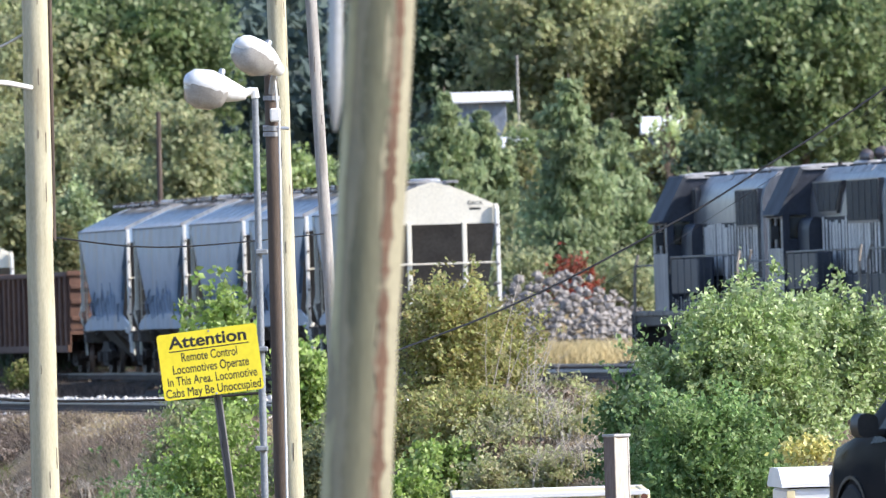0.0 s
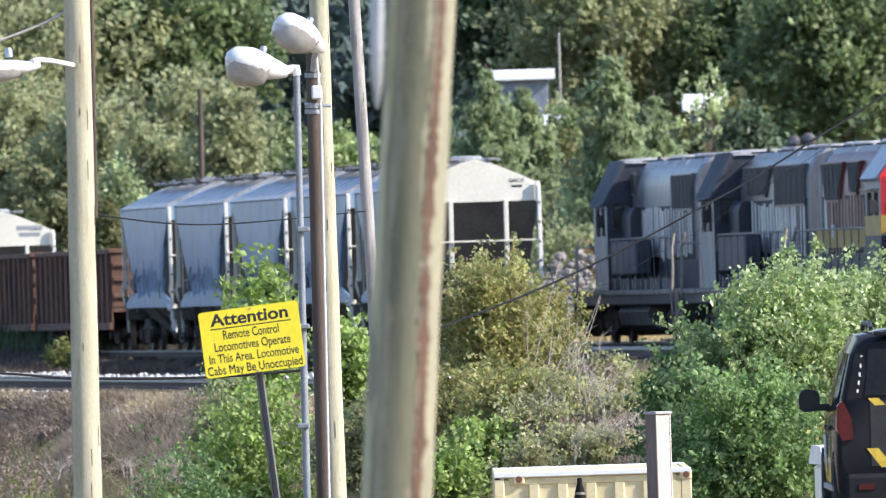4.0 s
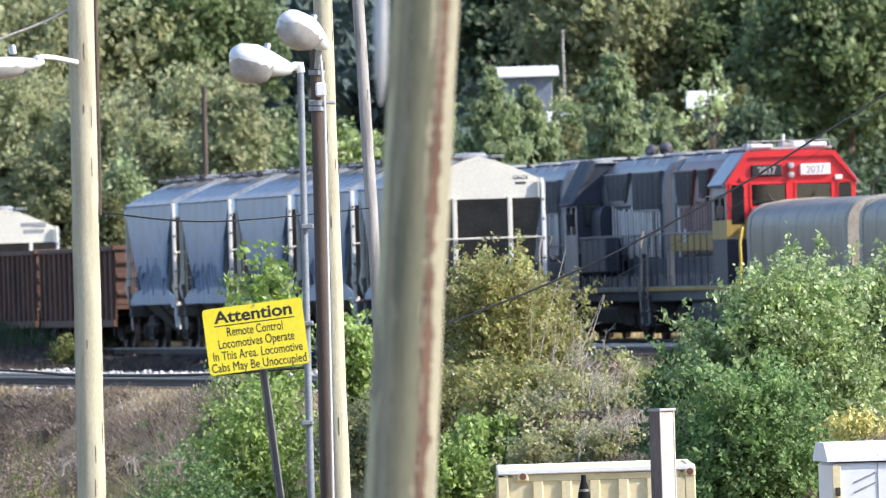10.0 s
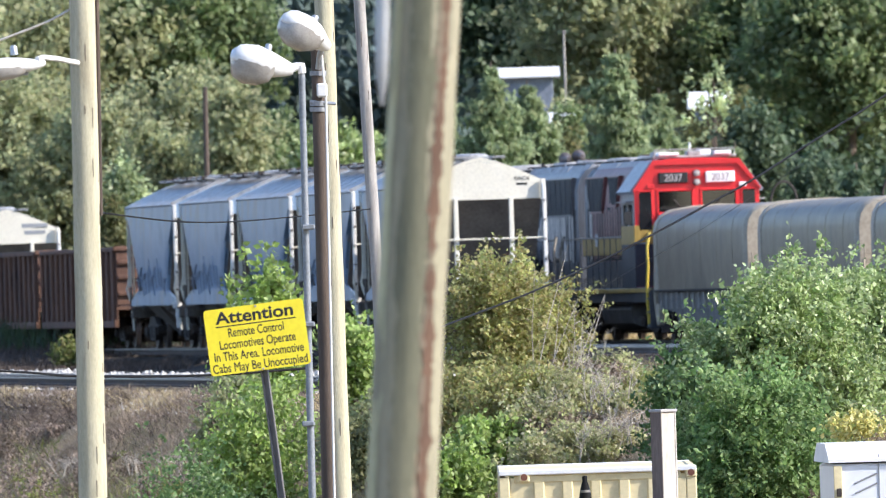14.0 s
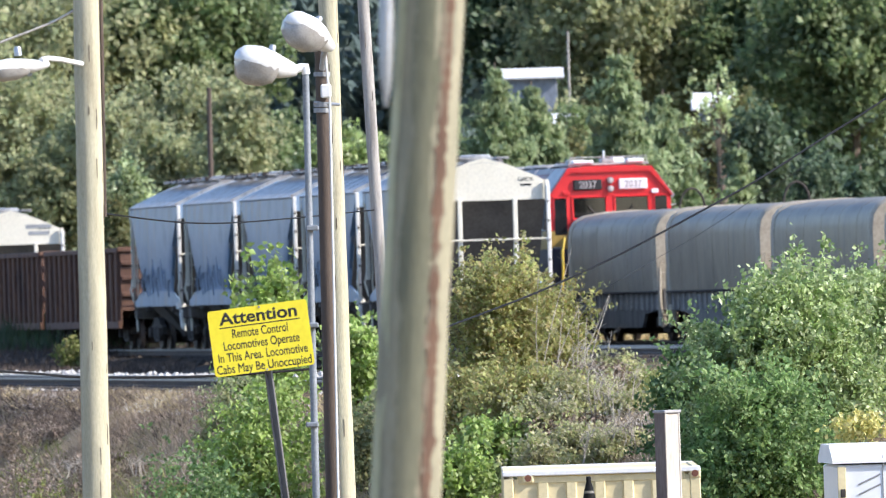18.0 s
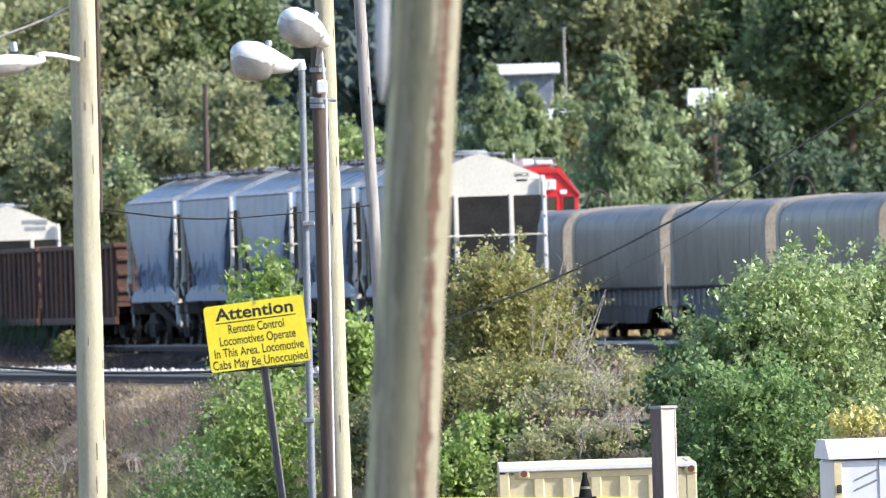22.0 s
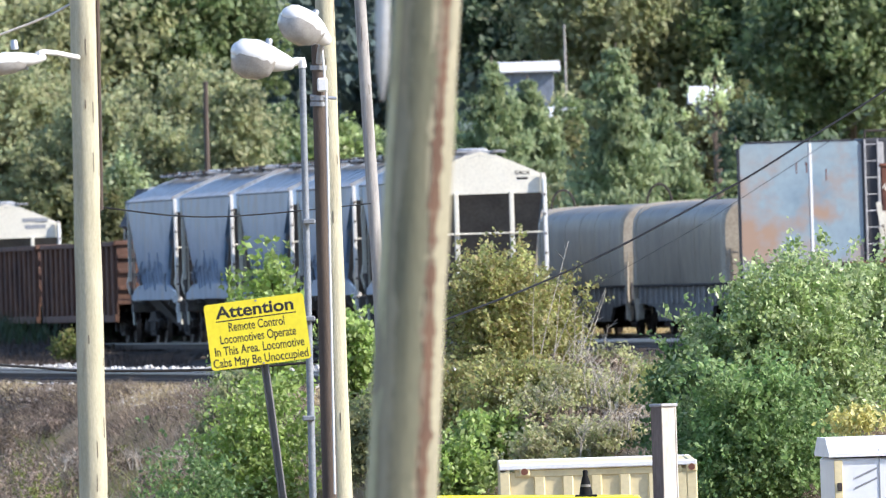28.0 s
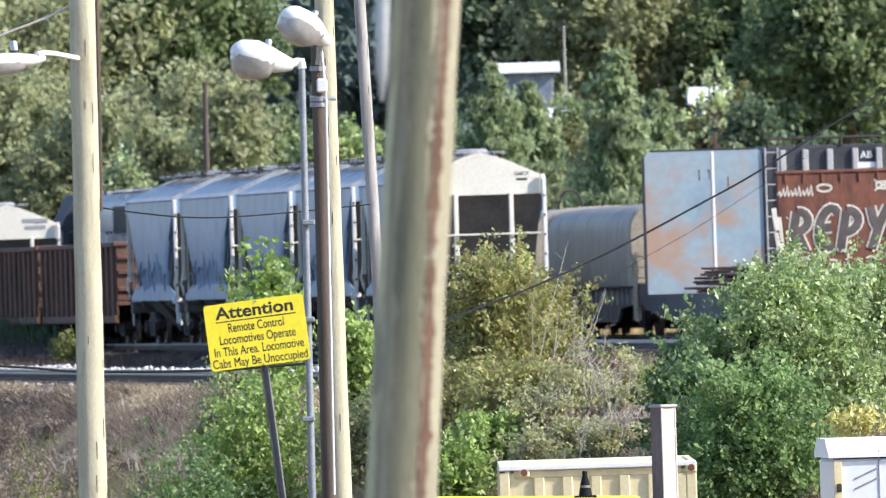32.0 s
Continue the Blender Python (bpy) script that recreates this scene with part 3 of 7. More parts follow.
def car_pose(line, y, z=0.0, inset=1.5):
    """Pose of a car whose middle is at depth y: its x runs along the track, away from the camera, its y to the near side."""
    d = heading(line, y)
    side = Vector((-d.y, d.x, 0))
    m = Matrix.Identity(4)
    m.col[0][:3], m.col[1][:3], m.col[2][:3] = d, side, (0, 0, 1)
    m.translation = Vector((line(y), y, z)) - side * inset
    return m


def track(name, line, y0, y1, inset, label, down=0.0):
    """Two rails on sleepers on a low bed of ballast; down: how far the rail heads lie below the main line's."""
    t = thing(name, Matrix.Translation((0, 0, -down)), label, "railway track", kind="structure")
    for side in (-0.75, 0.75):
        ys = np.arange(y0, y1 + 1, 6.0)
        ring, head = [], []
        for y in ys:
            p = car_pose(line, y, 0, inset) @ Vector((0, side, 0))
            ring.append([(p.x + a, p.y, b) for a, b in ((-0.07, -0.17), (0.07, -0.17), (0.07, -0.14), (0.012, -0.12), (0.012, -0.04), (-0.012, -0.04), (-0.012, -0.12), (-0.07, -0.14))])
            head.append([(p.x + a, p.y, b) for a, b in ((-0.036, -0.042), (0.036, -0.042), (0.036, -0.008), (0.022, 0.0), (-0.022, 0.0), (-0.036, -0.008))])
        rail = part("rail", Shape().loft(ring), M["rail_steel"], t, smooth=30)
        part("rail_head", Shape().loft(head), M["rail_top"], rail, "polished rail head", smooth=30)
    sl = Shape().box((0, 0, -0.27), (0.24, 2.6, 0.2), 0.02).mesh("sleeper", M["sleeper"])
    near = [y for y in np.arange(y0, y1, 0.6)]
    for y in near[:200]:
        o = part("sleeper", sl, None, t)
        o.matrix_basis = car_pose(line, y, 0, inset)
    bed = []
    for y in np.arange(y0 - 4, y1 + 4, 5.0):
        m = car_pose(line, y, 0, inset)
        bed.append([tuple(m @ Vector((0, a, b))) for a, b in ((-3.0, -0.5), (-1.6, -0.23), (0, -0.21), (1.6, -0.23), (3.0, -0.5), (3.0, -0.9), (-3.0, -0.9))])
    part("ballast_bed", Shape().loft(bed), M["ballast"], t, "grey crushed stone ballast")
    # loose stones over the bed
    rng = np.random.default_rng(7 + int(y0))
    st = Shape()
    for i in range(2600):
        y = rng.uniform(y0, y1)
        a = rng.uniform(-2.8, 2.8)
        p = car_pose(line, y, 0, inset) @ Vector((0, a, -0.21 if abs(a) < 1.6 else -0.23 - (abs(a) - 1.6) * 0.19))
        s = rng.uniform(0.03, 0.09)
        o = [Vector(k) * s for k in ((1, 0.2, 0), (-0.4, 0.9, 0.1), (-0.7, -0.8, 0), (0.1, 0, 0.9))]
        st.add([p + k for k in o], [(0, 1, 3), (1, 2, 3), (2, 0, 3)])
    tagged(part("loose_stone", st, M["ballast"], t), kind="stuff")
    return t


def bare_side(y):
    return -6.8 - SLANT * (y - 345.0)


# ---- railway cars: x along the car, +y the side that is seen, -x the end that faces the camera ----
def wheelset_mesh():
    s = Shape()
    for y in (-0.75, 0.75):
        e = 1 if y > 0 else -1
        ring = []
        for yy, r in ((y - e * 0.03, 0.49), (y, 0.49), (y + e * 0.01, 0.455), (y + e * 0.10, 0.45), (y + e * 0.10, 0.38), (y + e * 0.06, 0.36), (y + e * 0.07, 0.12), (y + e * 0.2, 0.10)):
            ring.append([(r * math.cos(k * math.pi / 10), yy, r * math.sin(k * math.pi / 10)) for k in range(20)])
        s.loft(ring)
    s.tube([(0, -0.9, 0), (0, 0.9, 0)], 0.08, 10)
    s.box((0.2, 0.86, 0.2), (0.05, 0.02, 0.05), 0.005)
    return s.mesh("wheelset", M["wheel_tread"], 40)


WHEELS = wheelset_mesh()


def truck(parent, x, moving, gap=1.75, axles=2):
    """A bogie: side frames, bolster, springs, and its wheelsets on the car."""
    s = Shape()
    L = gap * (axles - 1) / 2
    for y in (-1.0, 1.0):
        s.slab([(x - L - 0.3, 0.42), (x - L - 0.3, 0.62), (x - L + 0.1, 0.66), (x - 0.45, 0.86), (x + 0.45, 0.86), (x + L - 0.1, 0.66), (x + L + 0.3, 0.62),
                (x + L + 0.3, 0.42), (x + L - 0.3, 0.40), (x + 0.45, 0.22), (x - 0.45, 0.22), (x - L + 0.3, 0.40)], y - 0.07, y + 0.07)
        for k in (-0.2, 0, 0.2):
            s.tube([(x + k, y * 1.06, 0.3), (x + k, y * 1.06, 0.6)], 0.075, 8)
        for k in range(axles):
            s.box((x - L + k * gap, y * 1.08, 0.46), (0.3, 0.16, 0.26), 0.03)
    s.box((x, 0, 0.66), (0.4, 2.1, 0.3), 0.04)
    # Added block closes the truck's middle, hiding bright ground below the car.
    s.box((x, 0, 0.42), (gap + 0.3, 1.2, 0.52), 0.06)
    part("truck_frame", s, M["truck"], parent)
    for k in range(axles):
        w = part("wheelset", WHEELS, None, parent)
        w.matrix_basis = pose(x - L + k * gap, 0, 0.46)


def coupler(parent, x):
    e = 1 if x > 0 else -1
    s = Shape().box((x + e * 0.18, 0, 0.86), (0.5, 0.16, 0.18), 0.03).box((x + e * 0.48, 0.03, 0.86), (0.24, 0.30, 0.30), 0.06)
    part("coupler", s, M["truck"], parent)
    h = Shape().tube([(x, 0.35, 0.75), (x + e * 0.22, 0.4, 0.45), (x + e * 0.45, 0.28, 0.5)], 0.03, 6)
    part("air_hose", h, M["cable"], parent)


def ladder(parent, x, y, z0, z1, material, across=0.4, along_x=False, rungs=7, name="ladder"):
    s = Shape()
    dx, dy = (across / 2, 0) if along_x else (0, across / 2)
    for e in (-1, 1):
        s.box((x + e * dx, y + e * dy, (z0 + z1) / 2), (0.04, 0.04, z1 - z0), 0.006)
    for k in range(rungs):
        z = z0 + 0.12 + (z1 - z0 - 0.24) * k / (rungs - 1)
        s.tube([(x - dx, y - dy, z), (x + dx, y + dy, z)], 0.014, 6)
    return part(name, s, material, parent)


def arch(half, eave, top, n=9):
    """Points of a low roof with straight slopes and a softened ridge, from +half to -half."""
    out = []
    for k in range(n):
        y = half * (1 - 2 * k / (n - 1))
        out.append((y, eave + (top - eave) * min(1.0, 1.10 * (1 - abs(y) / half)) ** 0.92))
    return out


def covered_hopper(m, marks=False):
    """A short two-bay covered hopper: curved sides, sloped ends, end frames with posts, roof walk and hatches."""
    t = thing("covered_hopper", m, "pale grey covered hopper car with grimy roof, parked on the rails", "railway car", "parked covered hoppers")
    L = 4.8
    # body: full length above, sloped in at both ends below
    sec = [(1.50, 3.80), (1.52, 3.0), (1.52, 2.2), (1.46, 1.75), (1.40, 1.30), (0.9, 1.05)]
    prof = sec + [(-y, z) for y, z in reversed(sec)]
    ring = []
    for k, (xx, zmin) in enumerate(((-L, 3.55), (-L + 0.05, 3.5), (-L + 1.0, 2.75), (-L + 1.75, 1.95), (-L + 2.1, 1.05), (L - 2.1, 1.05), (L - 1.6, 1.95), (L - 0.9, 2.75), (L - 0.05, 3.5), (L + 0.5, 3.55))):
        ring.append([(xx, y, max(z, zmin) if z < 3.7 else z) for y, z in prof])
    part("body", Shape().loft(ring), M["hopper"], t, "curved steel side, tinted blue for sky-lit shade", smooth=35)
    part("roof", Shape().loft([[(x, y, z) for y, z in arch(1.53, 3.80, 4.42)] + [(x, -1.5, 3.76), (x, 1.5, 3.76)] for x in (-L + 0.02, L + 0.52)]), M["hopper_roof"], t, "grimy grey arched roof", smooth=40)
    lip = [(y * 1.02, z + 0.04) for y, z in arch(1.53, 3.80, 4.42)] + [(y * 0.98, z - 0.05) for y, z in reversed(arch(1.53, 3.80, 4.42))]
    part("roof_lip", Shape().loft([[(x, y, z) for y, z in lip] for x in (-L - 0.05, -L - 0.02)]), M["hopper_end" if marks else "hopper_roof"], t, "rim of the roof end", smooth=30)
    seam = Shape()
    for k in range(6):
        x = -L + 0.9 + k * (2 * L - 1.8) / 5
        seam.loft([[(x + d, y * 1.002, z + 0.008) for y, z in arch(1.53, 3.80, 4.42)] + [(x + d, -1.5, 3.77), (x + d, 1.5, 3.77)] for d in (-0.03, 0.03)])
    part("roof_seam", seam, M["hopper_roof"], t)
    for e in (-1, 1):
        x = e * L
        xe = x + (0.5 if e > 0 else 0.0)
        # End sheets between cars take the side's blue as painted shade.
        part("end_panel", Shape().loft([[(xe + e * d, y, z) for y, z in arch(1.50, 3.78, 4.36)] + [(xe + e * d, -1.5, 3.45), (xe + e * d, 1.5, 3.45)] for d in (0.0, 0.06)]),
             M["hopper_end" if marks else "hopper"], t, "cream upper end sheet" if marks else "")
        sl = Shape().slab([(x, 3.46), (x - e * 0.05, 3.40), (x - e * 2.0, 1.0), (x - e * 2.05, 1.06), (x - e * 0.1, 3.46)], -1.44, 1.44)
        part("slope_sheet", sl, M["hopper_slope"], t, "sloping end sheet darkened for shade")
        part("end_sill", Shape().box((x + e * 0.25, 0, 0.98), (0.3, 2.9, 0.30), 0.03), M["hopper_dark"], t)
        part("end_platform", Shape().box((x - e * 0.35, 0, 1.14), (1.4, 2.7, 0.05), 0.01), M["hopper_dark"], t)
        for y in (-0.70, 0.62):
            part("end_post", Shape().box((x + e * 0.10, y, 2.30), (0.10, 0.11, 2.40), 0.015), M["hopper_end"], t, "pale end post")
        for y in (-1.44, 1.44):
            if e > 0:
                part("corner_post", Shape().box((x + e * 0.12, y * 1.03, 2.72), (0.06, 0.10, 2.1), 0.01), M["hopper_end"], t, "pale corner post")
                part("corner_post_foot", Shape().box((x + e * 0.12, y * 1.02, 1.40), (0.05, 0.06, 0.7), 0.01), M["hopper_slope"], t)
            else:
                part("corner_post", Shape().box((x + e * 0.20, y * 1.03, 2.30), (0.09, 0.09, 3.0), 0.012), M["post_white"], t, "white corner post with bolt holes")
                for k in range(6):
                    part("post_bolt", Shape().box((x + e * 0.25, y * 1.025, 1.1 + k * 0.46), (0.02, 0.05, 0.06), 0.006), M["hopper_dark"], t)
                part("post_bracket", Shape().box((x + e * 0.16, y * 1.03, 1.15), (0.12, 0.24, 0.16), 0.02).box((x + e * 0.18, y * 1.0, 0.75), (0.10, 0.14, 0.4), 0.02), M["post_white"], t, "pale step bracket at the foot of the post")
            if e > 0:
                ladder(t, x + e * 0.2, y - 0.25 * (1 if y > 0 else -1), 1.0, 3.8, M["hopper_end"], 0.36, False, 8)
        part("end_rail", Shape().tube([(x + e * 0.2, -1.45, 2.52), (x + e * 0.2, 1.45, 2.52)], 0.022, 6), M["hopper_end"], t)
        part("roof_corner_bracket", Shape().box((x + e * 0.16, -1.46, 3.66), (0.1, 0.1, 0.5), 0.01), M["hopper_end"], t)
        part("grab_hose", Shape().tube([(x + e * 0.2, 1.45, 2.1), (x + e * 0.28, 1.55, 1.6), (x + e * 0.2, 1.42, 1.1), (x + e * 0.24, 1.40, 0.5)], 0.035, 6), M["hopper_end"], t)
        truck(t, e * (L - 1.2), False)
        coupler(t, e * (L + 0.1))
        part("brake_valve", Shape().box((x + e * 0.05, 0.3, 1.5), (0.3, 0.35, 0.28), 0.05).tube([(x + e * 0.05, -0.3, 1.35), (x + e * 0.05, 0.9, 1.35)], 0.05, 8), M["hopper_slope"], t)
    part("centre_sill", Shape().box((0, 0, 0.95), (2 * L, 0.4, 0.3), 0.02), M["hopper_dark"], t)
    for y in (-1.46, 1.46):
        part("side_sill", Shape().slab([(-L + 0.1, 1.16), (-L + 0.1, 1.30), (-L + 1.6, 1.55), (L - 1.6, 1.55), (L - 0.1, 1.30), (L - 0.1, 1.16)], y - 0.03, y + 0.03), M["hopper"], t)
    for x in (-1.7, 1.7):
        ch = Shape().loft([[(x - 1.4, -1.3, 1.15), (x + 1.4, -1.3, 1.15), (x + 1.4, 1.3, 1.15), (x - 1.4, 1.3, 1.15)],
                           [(x - 0.35, -0.5, 0.35), (x + 0.35, -0.5, 0.35), (x + 0.35, 0.5, 0.35), (x - 0.35, 0.5, 0.35)]])
        part("outlet_chute", ch, M["hopper_slope"], t)
    walkboard = Shape()
    for y in (-0.75, 0.75):
        walkboard.box((0, y * 0.6, 4.46), (2 * L + 0.2, 0.30, 0.04), 0.006)
    for k in range(7):
        walkboard.box((-L + 0.3 + k * (2 * L - 0.6) / 6, 0, 4.45), (0.06, 1.3, 0.06), 0.006)
    part("roof_walk", walkboard, M["hopper_roof"], t, "steel grating roof walk")
    for x in (-3.4, -1.1, 1.1, 3.4):
        part("hatch_cover", Shape().tube([(x, 0, 4.38), (x, 0, 4.52), (x, 0, 4.55)], [0.4, 0.4, 0.3], 14), M["hopper_roof"], t)
    rc = random.Random(8)
    for k in range(9):
        x = -L + 0.4 + k * 1.1 + rc.uniform(-0.3, 0.3)
        part("hatch_clamp", Shape().box((x, 0.52 + rc.uniform(-0.1, 0.1), 4.47), (rc.uniform(0.15, 0.5), 0.16, rc.uniform(0.06, 0.14)), 0.015), M["truck"], t)
    # smeared spray tags and reporting marks as plain bars
    rng = random.Random(4)
    tag = Shape()
    for k in range(11 if not marks else 0):
        x, z = -2.6 + k * 0.55 + rng.uniform(-0.1, 0.1), 1.95 + rng.uniform(-0.15, 0.2)
        tag.tube([(x, 1.50, z - 0.45), (x + rng.uniform(-0.1, 0.3), 1.522, z), (x + rng.uniform(-0.5, 0.5), 1.524, z + rng.uniform(0.0, 0.35)), (x + rng.uniform(-0.2, 0.6), 1.515, z - rng.uniform(0, 0.3))], 0.016, 5)
    if not marks:
        tagged(part("spray_tag", tag, M["tag_blue"], t, "grey sprayed scrawl"), kind="stuff")
    if marks:
        words("GACX", 0.13, M["black"], t, Matrix.Translation((-L - 0.066, -0.98, 3.93)) @ Euler((radians(90), 0, radians(-90))).to_matrix().to_4x4(), "reporting_mark")
        part("number_bar", Shape().box((-L - 0.064, -0.98, 3.80), (0.006, 0.26, 0.05), 0.002), M["black"], t)
    return t


def gondola(m, dented=False):
    t = thing("gondola", m, "rusty brown open gondola car with ribbed sides, parked", "railway car", "parked gondolas")
    L = 8.3
    for e in (-1, 1):
        part("side_sheet", Shape().box((0, e * 1.42, 1.66), (2 * L, 0.04, 2.08), 0.005), M["gondola"], t)
        part("top_rail", Shape().box((0, e * 1.46, 2.70), (2 * L + 0.1, 0.14, 0.13), 0.02), M["gondola"], t)
        part("side_sill", Shape().box((0, e * 1.46, 0.68), (2 * L, 0.12, 0.2), 0.02), M["gondola"], t)
        for k in range(15):
            part("side_rib", Shape().box((-L + 0.15 + k * (2 * L - 0.3) / 14, e * 1.48, 1.70), (0.13, 0.10, 1.90), 0.02), M["gondola"], t)
        part("end_sheet", Shape().box((e * L, 0, 1.95), (0.05, 2.84, 1.5), 0.005), M["gondola"], t)
        part("end_cap", Shape().box((e * L, 0, 2.72), (0.16, 3.0, 0.13), 0.02), M["gondola"], t)
        for z in (1.5, 1.95, 2.35):
            part("end_rib", Shape().box((e * (L + 0.06), 0, z), (0.08, 2.8, 0.12), 0.02), M["gondola"], t)
        truck(t, e * (L - 1.9), False)
        coupler(t, e * L)
    part("floor", Shape().box((0, 0, 1.12), (2 * L, 2.8, 0.12), 0.01), M["gondola"], t)
    return t


def locomotive(m, scheme, cab_end, horns=False):
    """A four-axle road switcher. cab_end: +1, cab away from the camera; -1, cab towards it."""
    lab = {"grey": "weathered grey diesel locomotive with dark navy cab, streaked and sooty, moving",
           "red": "diesel locomotive with bright red cab front and sooty red hood, moving"}[scheme]
    t = thing("locomotive", m, lab, "locomotive", "locomotives of the moving train")
    red = scheme == "red"
    f = cab_end
    LF, LR = (6.7 if red else 7.75), 7.75  # from the middle to the cab's end and to the hood's end
    DECK = 1.24

    def X(a):
        return f * a

    def ends():
        return ((f, LF), (-f, LR))

    mid = X((LF - LR) / 2)
    part("underframe", Shape().box((mid, 0, 1.05), (LF + LR, 2.9, 0.30), 0.03), M["loco_dark"], t, "dark side sill")
    for y in (-1, 1):
        part("sill_edge", Shape().box((mid, y * 1.50, 1.19), (LF + LR, 0.05, 0.10), 0.01), M["loco_yellow" if red else "sill_tan"], t, "worn pale edge of the walkway")
    part("walkway", Shape().box((mid, 0, DECK), (LF + LR, 3.0, 0.04), 0.008), M["loco_dark"], t)
    for e, L in ends():
        part("end_plate", Shape().box((e * L, 0, 0.86), (0.10, 2.9, 0.76), 0.04), M["loco_dark"], t)
        part("pilot", Shape().slab([(e * L, 0.5), (e * (L + 0.22), 0.2), (e * (L + 0.18), 0.16), (e * (L - 0.1), 0.45)], -1.3, 1.3), M["truck"], t)
        truck(t, e * (4.9 if L > 7 else 4.4), True, 2.7)
        coupler(t, e * (L + 0.05))
        for y in (-1, 1):
            st = Shape()
            for z in (0.36, 0.68, 1.0):
                st.box((e * (L - 0.22), y * 1.36, z), (0.5, 0.36, 0.04), 0.008)
            st.box((e * (L + 0.02), y * 1.36, 0.75), (0.05, 0.36, 0.9), 0.01)
            part("steps", st, M["loco_dark"], t)
            part("grab_rail", Shape().tube([(e * (L - 0.40), y * 1.50, 0.40), (e * (L - 0.42), y * 1.53, 1.2), (e * (L - 0.34), y * 1.50, 1.75), (e * (L - 0.40), y * 1.50, 2.2), (e * (L - 0.48), y * 1.42, 2.55)], 0.036, 7),
                 M["grab_yellow" if red and f == e else "sill_tan"], t, "bent upright grab rail", smooth=40)
    part("fuel_tank", Shape().loft([[(x, y, z) for y, z in ((1.2, 0.92), (1.32, 0.74), (1.24, 0.42), (0.8, 0.25), (-0.8, 0.25), (-1.24, 0.42), (-1.32, 0.74), (-1.2, 0.92))] for x in (-2.3, 2.3)]), M["loco_tank"], t, "grimy grey fuel tank", smooth=30)
    part("air_tank", Shape().tube([(-2.4, 1.18, 0.98), (2.4, 1.18, 0.98)], 0.15, 10), M["loco_tank"], t, smooth=40)
    # long hood, away from the cab
    h0, h1 = 2.5, -7.35
    hood = [(0.86, DECK), (0.86, 3.66), (0.80, 3.92), (0.66, 4.12), (0.35, 4.24), (-0.35, 4.24), (-0.66, 4.12), (-0.80, 3.92), (-0.86, 3.66), (-0.86, DECK)]
    cut = -6.6
    skin = M["loco_hood"]
    if red:
        part("hood", Shape().prism(hood, X(cut), X(h1)), skin, t, "streaked grey hood end", smooth=35)
        part("hood_front", Shape().prism([(y * 1.004, z + 0.003 if z > 2 else z) for y, z in hood], X(h0), X(cut)), M["loco_old_red"], t, "sooty red hood", smooth=35)
        for y in (-1, 1):
            part("yellow_band", Shape().box((X((h0 + h1) / 2), y * 0.945, 2.28), (h0 - h1, 0.02, 0.44), 0.004), M["loco_yellow"], t, "dirty yellow band along the hood")
            part("marker_lamp", Shape().box((X(-5.0), y * 0.97, 2.42), (0.10, 0.05, 0.30), 0.015), M["white"], t, "small white marker")
    else:
        part("hood", Shape().prism(hood, X(h0), X(h1)), skin, t, "streaked grey hood", smooth=35)
    part("hood_seam", Shape().prism([(y * 1.012, z + (0.012 if z > 2 else 0)) for y, z in hood], X(h1 - 0.03), X(h1 + 0.42)), M["loco_seam"], t, "blue-grey corner of the hood's end", smooth=35)
    for k, (x0, x1) in enumerate(((h0 - 0.15, -1.1), (-1.3, -3.9), (-4.1, h1 + 0.15))):
        part("roof_hatch", Shape().prism([(0.60, 4.14), (0.46, 4.29), (-0.46, 4.29), (-0.60, 4.14)], X(x0), X(x1)), M["loco_roof"], t, "sooty pale roof hatch", smooth=30)
        part("roof_rail", Shape().tube([(X(x0 - 0.2), 0.62, 4.30), (X(x1 + 0.2), 0.62, 4.30)], 0.022, 6), M["truck"], t)
    # narrow doors of uneven width over a near-black sheet that paints the gaps' shade
    rng = random.Random(11 + len(scheme) + int(horns))
    for y in (-1, 1):
        # Lower panel is coloured dark to stand in for shade below the doors.
        part("lower_panel", Shape().box((X((h0 + h1) / 2 - 0.3), y * 0.87, 1.58), (h0 - h1 - 0.8, 0.03, 0.66), 0.008), M["loco_navy"], t, "dark lower hood panel")
        part("door_recess", Shape().box((X((h0 + h1) / 2 - 0.3), y * 0.866, 2.56), (h0 - h1 - 1.4, 0.02, 1.28), 0.004), M["grille"], t, "near-black sheet painted for shade between the doors")
        for k in range(20):
            x = h0 - 0.95 - k * 0.42
            w = rng.choice((0.16, 0.21, 0.27, 0.31))
            d = part("hood_door", Shape().box((X(x + rng.uniform(-0.04, 0.04)), y * 0.882, 2.56 + rng.uniform(-0.06, 0.06)), (w, 0.012, 1.24 - rng.choice((0.0, 0.06, 0.2))), 0.010), M["loco_old_red"] if red and x > cut + 0.3 else M["loco_pale"], t)
            if k % 4 == 1:
                part("latch", Shape().box((X(x + 0.12), y * 0.892, 2.45), (0.05, 0.016, 0.12), 0.004), M["truck"], d)
        if red:
            grilles = ((-1.6, -3.2, 3.26, 3.92, 0.5, "radiator_grille"), (-3.9, -6.7, 3.12, 3.92, 0.55, "radiator_grille"))
        elif horns:
            grilles = ((1.7, -2.0, 3.32, 3.95, 0.75, "radiator_grille"), (-2.7, -6.7, 3.08, 3.95, 0.05, "air_intake"))
        else:
            grilles = ((-3.9, -6.9, 3.12, 3.90, 0.05, "air_intake"), (2.25, 1.75, 3.55, 4.0, 0.02, "vent_slot"))
